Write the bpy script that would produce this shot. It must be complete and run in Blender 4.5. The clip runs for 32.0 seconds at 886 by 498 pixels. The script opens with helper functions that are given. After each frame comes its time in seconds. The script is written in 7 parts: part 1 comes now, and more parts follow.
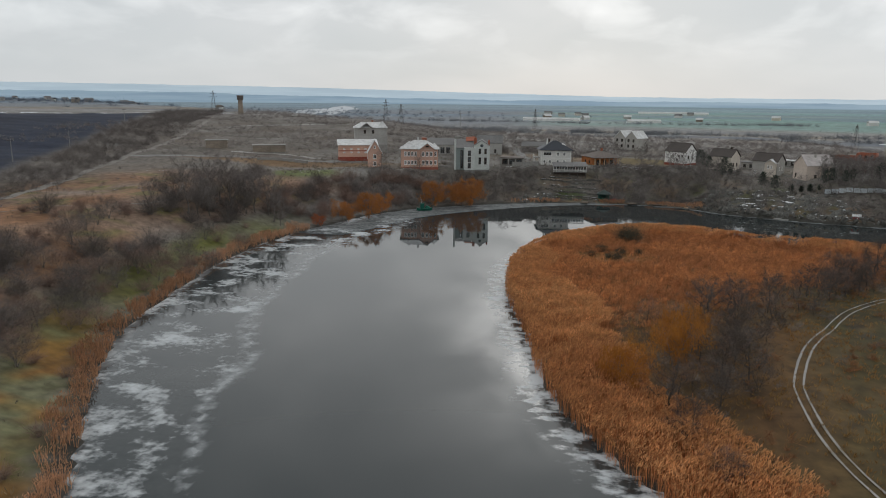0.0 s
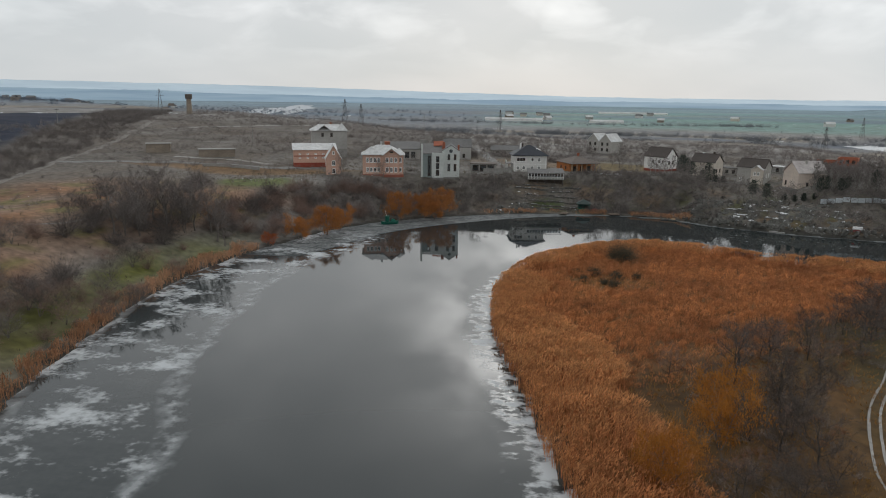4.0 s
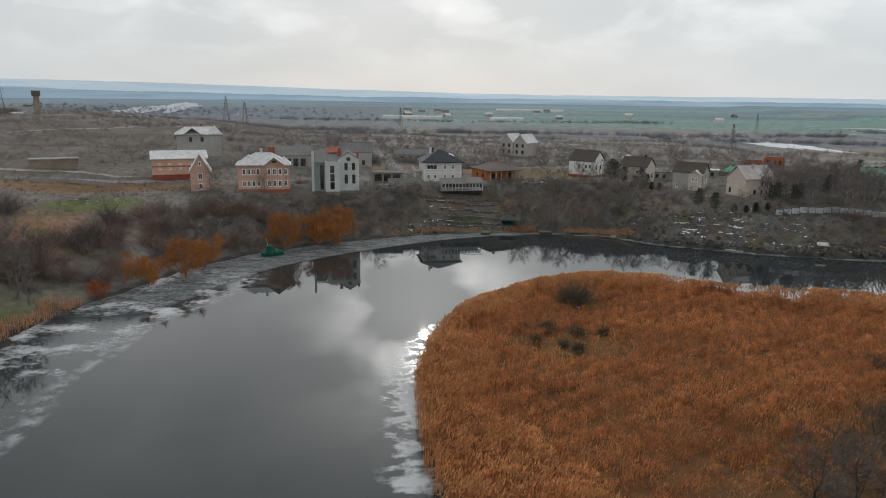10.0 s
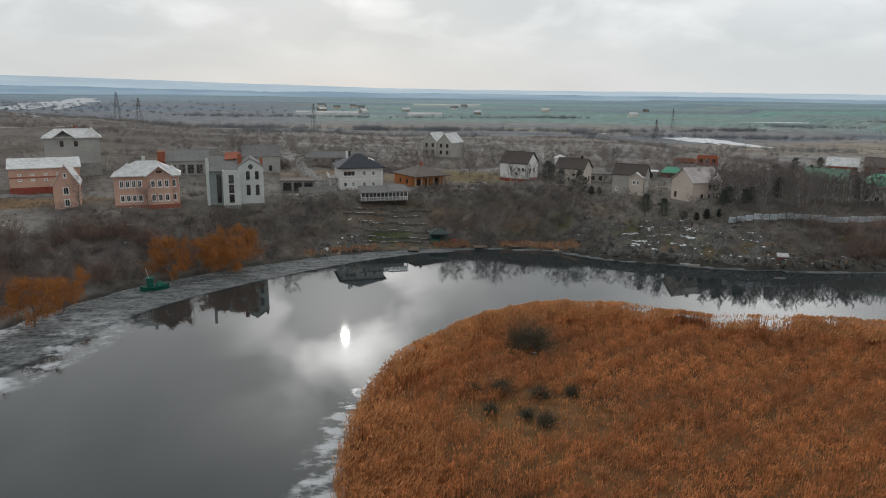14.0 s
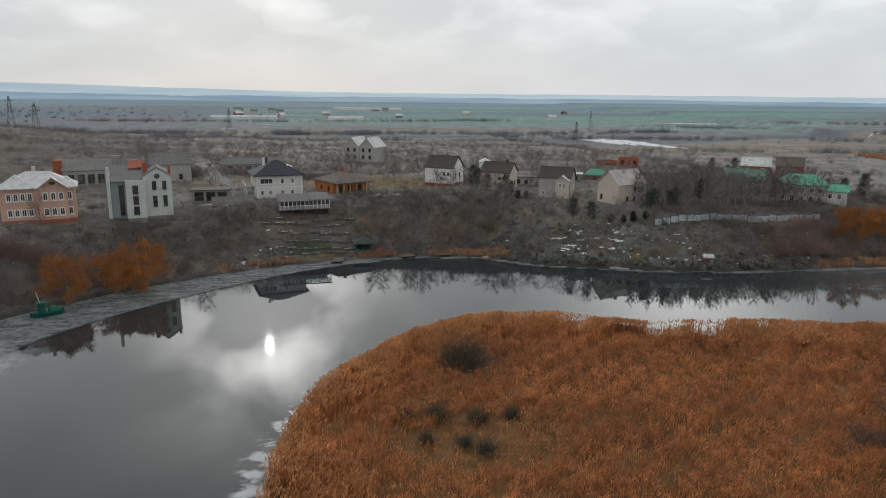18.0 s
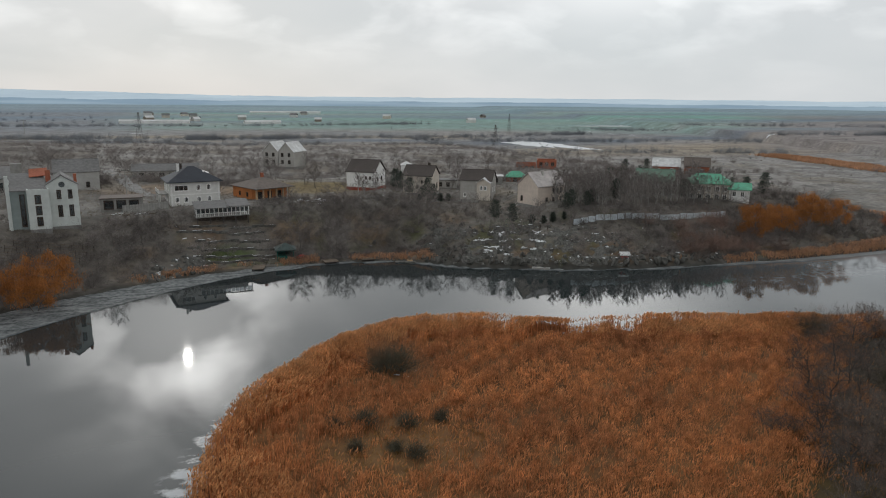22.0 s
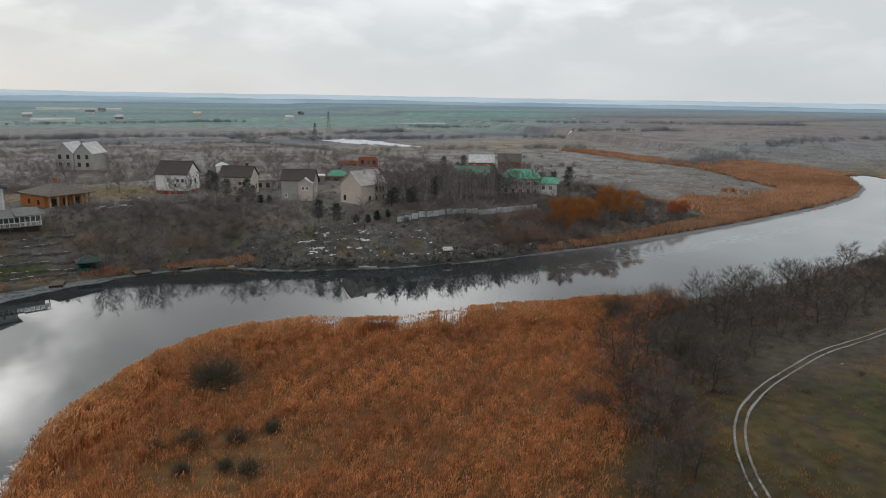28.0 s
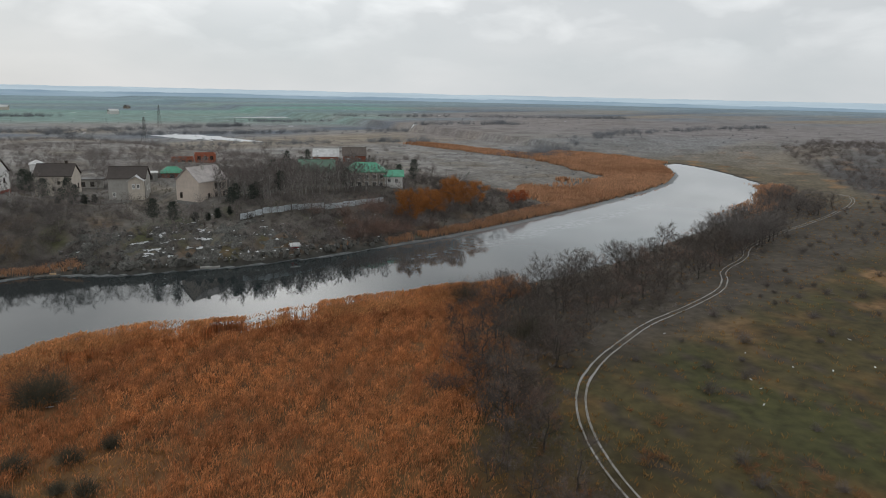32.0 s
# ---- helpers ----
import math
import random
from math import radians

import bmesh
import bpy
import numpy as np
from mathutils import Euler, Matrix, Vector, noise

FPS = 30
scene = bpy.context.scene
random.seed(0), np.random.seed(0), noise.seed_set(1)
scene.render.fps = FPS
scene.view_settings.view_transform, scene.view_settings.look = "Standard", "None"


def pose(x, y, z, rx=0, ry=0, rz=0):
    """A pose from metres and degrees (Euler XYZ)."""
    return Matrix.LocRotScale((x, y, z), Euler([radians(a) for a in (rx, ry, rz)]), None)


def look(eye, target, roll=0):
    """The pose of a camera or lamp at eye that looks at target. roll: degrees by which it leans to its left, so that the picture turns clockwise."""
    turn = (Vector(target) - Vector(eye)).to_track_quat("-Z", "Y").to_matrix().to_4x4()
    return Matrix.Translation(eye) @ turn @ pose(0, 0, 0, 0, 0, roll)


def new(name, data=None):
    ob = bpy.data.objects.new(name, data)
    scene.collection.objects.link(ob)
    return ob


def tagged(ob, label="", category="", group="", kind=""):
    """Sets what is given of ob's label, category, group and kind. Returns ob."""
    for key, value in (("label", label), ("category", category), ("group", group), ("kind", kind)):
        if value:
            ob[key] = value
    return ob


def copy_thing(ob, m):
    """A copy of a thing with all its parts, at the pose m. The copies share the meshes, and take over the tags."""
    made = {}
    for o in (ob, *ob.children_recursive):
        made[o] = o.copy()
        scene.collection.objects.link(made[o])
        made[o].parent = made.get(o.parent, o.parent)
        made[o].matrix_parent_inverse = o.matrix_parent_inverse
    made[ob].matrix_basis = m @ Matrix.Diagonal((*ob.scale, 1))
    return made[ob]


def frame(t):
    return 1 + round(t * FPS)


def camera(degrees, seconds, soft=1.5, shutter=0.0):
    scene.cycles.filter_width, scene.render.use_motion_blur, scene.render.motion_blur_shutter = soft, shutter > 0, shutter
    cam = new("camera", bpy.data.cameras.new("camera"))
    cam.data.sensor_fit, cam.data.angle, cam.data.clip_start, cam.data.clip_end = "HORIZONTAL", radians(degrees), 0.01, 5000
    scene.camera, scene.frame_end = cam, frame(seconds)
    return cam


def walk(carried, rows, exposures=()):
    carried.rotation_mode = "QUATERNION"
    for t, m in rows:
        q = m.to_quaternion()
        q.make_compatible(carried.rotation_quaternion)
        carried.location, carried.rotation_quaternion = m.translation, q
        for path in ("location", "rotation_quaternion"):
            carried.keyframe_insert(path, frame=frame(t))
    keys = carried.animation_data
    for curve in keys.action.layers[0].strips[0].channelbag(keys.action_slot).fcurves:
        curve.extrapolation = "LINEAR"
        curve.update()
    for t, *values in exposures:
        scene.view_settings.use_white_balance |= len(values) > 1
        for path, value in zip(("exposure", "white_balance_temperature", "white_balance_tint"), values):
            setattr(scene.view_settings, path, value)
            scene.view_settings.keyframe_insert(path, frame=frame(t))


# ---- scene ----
cam = camera(65.27, 32.0, soft=1.0)


def flown(x, y, z, yaw, pitch, lean):
    """Pose of the flying camera from its heading, tilt and lean in degrees."""
    return pose(x, y, z, 90 + pitch, 0, yaw) @ pose(0, 0, 0, 0, 0, lean)


PATH = [
    (0.0, flown(10.60, -56.80, 37.39, 10.191, -12.419, 0.591)),
    (1.0, flown(8.88, -51.45, 37.35, 9.165, -12.430, 0.687)),
    (2.0, flown(7.22, -45.91, 37.48, 8.490, -12.434, 0.774)),
    (3.0, flown(5.70, -40.16, 37.74, 7.687, -12.437, 0.830)),
    (4.0, flown(4.30, -34.20, 37.99, 6.835, -12.456, 0.846)),
    (5.0, flown(3.08, -28.00, 38.12, 5.812, -12.507, 0.837)),
    (6.0, flown(2.07, -21.51, 38.16, 4.478, -12.545, 0.813)),
    (7.0, flown(1.25, -14.67, 38.12, 2.943, -12.510, 0.802)),
    (8.0, flown(0.55, -7.47, 37.95, 1.400, -12.508, 0.799)),
    (9.0, flown(-0.00, -0.00, 37.76, 0.000, -12.572, 0.810)),
    (10.0, flown(-0.33, 7.72, 37.78, -1.575, -12.573, 0.813)),
    (11.0, flown(-0.52, 15.22, 37.77, -3.070, -12.655, 0.788)),
    (12.0, flown(-0.53, 22.15, 37.81, -4.802, -12.750, 0.771)),
    (13.0, flown(-0.38, 28.25, 37.98, -6.603, -12.872, 0.787)),
    (14.0, flown(-0.09, 33.27, 38.30, -8.388, -12.915, 0.786)),
    (15.0, flown(0.23, 36.85, 38.53, -9.882, -12.902, 0.696)),
    (16.0, flown(0.48, 38.97, 38.53, -11.026, -12.846, 0.614)),
    (17.0, flown(0.71, 39.91, 38.37, -12.747, -12.724, 0.596)),
    (18.0, flown(0.77, 40.17, 38.14, -14.760, -12.574, 0.631)),
    (19.0, flown(0.69, 40.23, 38.02, -16.764, -12.446, 0.646)),
    (20.0, flown(0.70, 40.19, 38.06, -18.944, -12.301, 0.618)),
    (21.0, flown(0.66, 40.19, 38.12, -20.492, -12.241, 0.576)),
    (22.0, flown(0.61, 40.23, 38.23, -21.248, -12.244, 0.575)),
    (23.0, flown(0.58, 40.23, 38.36, -22.209, -12.288, 0.608)),
    (24.0, flown(0.51, 40.13, 38.57, -23.787, -12.288, 0.640)),
    (25.0, flown(0.39, 40.08, 38.74, -25.977, -12.300, 0.701)),
    (26.0, flown(0.40, 40.12, 38.85, -29.020, -12.291, 0.777)),
    (27.0, flown(0.50, 40.22, 38.87, -32.557, -12.286, 0.867)),
    (28.0, flown(0.57, 40.34, 38.81, -35.964, -12.299, 0.963)),
    (29.0, flown(0.52, 40.44, 38.80, -39.303, -12.270, 1.039)),
    (30.0, flown(0.45, 40.49, 38.73, -42.759, -12.307, 1.111)),
    (31.0, flown(0.47, 40.42, 38.66, -46.271, -12.367, 1.170)),
    (32.0, flown(0.42, 40.30, 38.50, -48.760, -12.522, 1.283)),
]
walk(cam, PATH)

# ---- sky and light: bright overcast, low veiled sun beyond the river ----
SUN_UP, SUN_TURN = 20.0, 0.0      # elevation; the sun stands over +y
world = bpy.data.worlds.new("overcast_sky")
scene.world = world
world.use_nodes = True
wn, wl = world.node_tree.nodes, world.node_tree.links
wn.clear()


def wnode(kind, **sets):
    n = wn.new(kind)
    for key, value in sets.items():
        n.inputs[key].default_value = value
    return n


def wmath(op, a, b):
    n = wn.new("ShaderNodeMath")
    n.operation = op
    for i, v in enumerate((a, b)):
        if isinstance(v, (int, float)):
            n.inputs[i].default_value = v
        else:
            wl.new(v, n.inputs[i])
    return n.outputs[0]


sky = wn.new("ShaderNodeTexSky")
sky.sky_type, sky.sun_disc = "NISHITA", False
sky.sun_elevation, sky.sun_rotation = radians(SUN_UP), radians(SUN_TURN)
coord = wn.new("ShaderNodeTexCoord")
split = wn.new("ShaderNodeSeparateXYZ")
wl.new(coord.outputs["Generated"], split.inputs[0])
up = wmath("MAXIMUM", split.outputs[2], 0.0)
flat = wmath("ADD", up, 0.34)
join = wn.new("ShaderNodeCombineXYZ")
wl.new(wmath("DIVIDE", split.outputs[0], flat), join.inputs[0])
wl.new(wmath("DIVIDE", split.outputs[1], flat), join.inputs[1])
banks = wnode("ShaderNodeTexNoise", Scale=1.75, Detail=4.0, Roughness=0.45, Distortion=0.25)
wl.new(join.outputs[0], banks.inputs["Vector"])
ramp = wn.new("ShaderNodeValToRGB")
ramp.color_ramp.elements[0].position, ramp.color_ramp.elements[0].color = 0.28, (0.565, 0.603, 0.627, 1)
ramp.color_ramp.elements[1].position, ramp.color_ramp.elements[1].color = 0.72, (0.672, 0.694, 0.712, 1)
wl.new(banks.outputs["Fac"], ramp.inputs[0])
# the cloud glows round the veiled sun
sunward = wn.new("ShaderNodeVectorMath")
sunward.operation = "DOT_PRODUCT"
sunward.inputs[1].default_value = (0, math.cos(radians(SUN_UP)), math.sin(radians(SUN_UP)))
wl.new(coord.outputs["Generated"], sunward.inputs[0])
near_sun = wmath("POWER", wmath("MAXIMUM", sunward.outputs["Value"], 0.0), 200.0)
tufts = wnode("ShaderNodeTexNoise", Scale=3.6, Detail=4.0, Roughness=0.5, Distortion=0.3)
wl.new(join.outputs[0], tufts.inputs["Vector"])
gaps = wn.new("ShaderNodeMapRange")
gaps.inputs["From Min"].default_value, gaps.inputs["From Max"].default_value = 0.42, 0.62
gaps.inputs["To Min"].default_value = 0.12
wl.new(tufts.outputs["Fac"], gaps.inputs["Value"])
veil = wmath("MULTIPLY", wmath("MULTIPLY", near_sun, 6.0), gaps.outputs[0])
# the cloud is thinner and brighter high up on the sunny side
high = wn.new("ShaderNodeMapRange")
high.inputs["From Min"].default_value, high.inputs["From Max"].default_value = 0.15, 0.36
wl.new(up, high.inputs["Value"])
side = wmath("POWER", wmath("MAXIMUM", sunward.outputs["Value"], 0.0), 7.0)
veil = wmath("ADD", veil, wmath("MULTIPLY", wmath("MULTIPLY", side, high.outputs[0]), wmath("MULTIPLY", banks.outputs["Fac"], 1.3)))
# a brighter stretch of thin cloud east of the sun
eastward = wn.new("ShaderNodeVectorMath")
eastward.operation = "DOT_PRODUCT"
eastward.inputs[1].default_value = (math.sin(radians(35)) * math.cos(radians(18.5)), math.cos(radians(35)) * math.cos(radians(18.5)), math.sin(radians(18.5)))
wl.new(coord.outputs["Generated"], eastward.inputs[0])
lobe = wmath("MAXIMUM", eastward.outputs["Value"], 0.0)
veil = wmath("ADD", veil, wmath("ADD", wmath("MULTIPLY", wmath("POWER", lobe, 120.0), 1.7), wmath("MULTIPLY", wmath("POWER", lobe, 5.0), 0.06)))
# thin spots in the cloud shine through
thin = wn.new("ShaderNodeMapRange")
thin.inputs["From Min"].default_value, thin.inputs["From Max"].default_value, thin.inputs["To Max"].default_value = 0.47, 0.78, 0.26
wl.new(tufts.outputs["Fac"], thin.inputs["Value"])
lifted = wn.new("ShaderNodeMapRange")
lifted.inputs["From Min"].default_value, lifted.inputs["From Max"].default_value = 0.03, 0.11
wl.new(up, lifted.inputs["Value"])
veil = wmath("ADD", veil, wmath("MULTIPLY", thin.outputs[0], lifted.outputs[0]))
glow = wn.new("ShaderNodeMix")
glow.data_type, glow.blend_type = "RGBA", "ADD"
glow.inputs["Factor"].default_value = 1.0
tint = wn.new("ShaderNodeCombineXYZ")
for i, k in enumerate((1.0, 0.99, 0.965)):
    wl.new(wmath("MULTIPLY", veil, k), tint.inputs[i])
wl.new(ramp.outputs[0], glow.inputs["A"])
wl.new(tint.outputs[0], glow.inputs["B"])
clouds, clear = wnode("ShaderNodeBackground", Strength=1.0), wnode("ShaderNodeBackground", Strength=0.08)
wl.new(glow.outputs["Result"], clouds.inputs[0])
wl.new(sky.outputs[0], clear.inputs[0])
both = wn.new("ShaderNodeMixShader")     # a little clear sky shows through the cloud
both.inputs[0].default_value = 0.04
wl.new(clouds.outputs[0], both.inputs[1])
wl.new(clear.outputs[0], both.inputs[2])
wl.new(both.outputs[0], wn.new("ShaderNodeOutputWorld").inputs[0])

sun = new("sun", bpy.data.lights.new("sun", "SUN"))
sun.data.energy, sun.data.angle, sun.data.color = 0.14, radians(0.5), (1.0, 0.97, 0.92)
sun.matrix_world = look((0, 0, 0), (0, -math.cos(radians(SUN_UP)), -math.sin(radians(SUN_UP))))


# ---- materials ----
def material(name, color, rough=0.85, spread=0.25, grain=3.0, stain=0.25, bump=0.25, bump_dist=0.03, metal=0.0, second=None, random_piece=0.0, random_island=0.0, attribute="", weave=None, thin=0.0):
    """A surface: base colour varied by fine grain and by broad stains, with a little relief. second: colour of the stains."""
    m = bpy.data.materials.new(name)
    m.use_nodes = True
    t, b = m.node_tree, m.node_tree.nodes["Principled BSDF"]
    add, link = t.nodes.new, t.links.new
    b.inputs["Roughness"].default_value, b.inputs["Metallic"].default_value = rough, metal
    place = add("ShaderNodeTexCoord").outputs["Object"]
    fine, broad = add("ShaderNodeTexNoise"), add("ShaderNodeTexNoise")
    fine.inputs["Scale"].default_value, fine.inputs["Detail"].default_value = grain, 6
    broad.inputs["Scale"].default_value, broad.inputs["Detail"].default_value = grain / 9, 4
    if weave:
        mp = add("ShaderNodeMapping")
        mp.inputs["Scale"].default_value = weave
        link(place, mp.inputs[0])
        link(mp.outputs[0], fine.inputs["Vector"])
    else:
        link(place, fine.inputs["Vector"])
    link(place, broad.inputs["Vector"])
    base = add("ShaderNodeMix")
    base.data_type = "RGBA"
    base.inputs["A"].default_value = (*color, 1)
    base.inputs["B"].default_value = (*(second or [c * 0.6 for c in color]), 1)
    if attribute:
        at = add("ShaderNodeAttribute")
        at.attribute_name = attribute
        link(at.outputs["Color"], base.inputs["A"])
        dim = add("ShaderNodeMix")
        dim.data_type, dim.blend_type = "RGBA", "MULTIPLY"
        dim.inputs["Factor"].default_value = 1
        dim.inputs["B"].default_value = (0.62, 0.60, 0.58, 1)
        link(at.outputs["Color"], dim.inputs["A"])
        link(dim.outputs["Result"], base.inputs["B"])
    r = add("ShaderNodeMapRange")
    r.inputs["From Min"].default_value, r.inputs["From Max"].default_value = 0.42, 0.68
    r.inputs["To Max"].default_value = min(1.0, stain * 2)
    link(broad.outputs["Fac"], r.inputs["Value"])
    link(r.outputs[0], base.inputs["Factor"])
    v = add("ShaderNodeMapRange")
    v.inputs["From Min"].default_value, v.inputs["From Max"].default_value = 0.25, 0.75
    v.inputs["To Min"].default_value, v.inputs["To Max"].default_value = 1 - spread, 1 + spread
    link(fine.outputs["Fac"], v.inputs["Value"])
    value = v.outputs[0]
    for amount, source in ((random_piece, "object"), (random_island, "island")):
        if amount:
            ri = add("ShaderNodeObjectInfo").outputs["Random"] if source == "object" else add("ShaderNodeNewGeometry").outputs["Random Per Island"]
            rr, mu = add("ShaderNodeMapRange"), add("ShaderNodeMath")
            rr.inputs["To Min"].default_value, rr.inputs["To Max"].default_value = 1 - amount, 1 + amount
            link(ri, rr.inputs["Value"])
            mu.operation = "MULTIPLY"
            link(rr.outputs[0], mu.inputs[0])
            link(value, mu.inputs[1])
            value = mu.outputs[0]
    hsv = add("ShaderNodeHueSaturation")
    link(base.outputs["Result"], hsv.inputs["Color"])
    link(value, hsv.inputs["Value"])
    link(hsv.outputs[0], b.inputs["Base Color"])
    if bump:
        bm = add("ShaderNodeBump")
        bm.inputs["Strength"].default_value, bm.inputs["Distance"].default_value = bump, bump_dist
        link(fine.outputs["Fac"], bm.inputs["Height"])
        link(bm.outputs[0], b.inputs["Normal"])
    b.inputs["Specular IOR Level"].default_value = 0.25
    if thin:        # thin blades and leaves let light through
        tr, mx = add("ShaderNodeBsdfTranslucent"), add("ShaderNodeMixShader")
        link(hsv.outputs[0], tr.inputs["Color"])
        mx.inputs[0].default_value = thin
        link(b.outputs[0], mx.inputs[1])
        link(tr.outputs[0], mx.inputs[2])
        link(mx.outputs[0], t.nodes["Material Output"].inputs["Surface"])
    return m


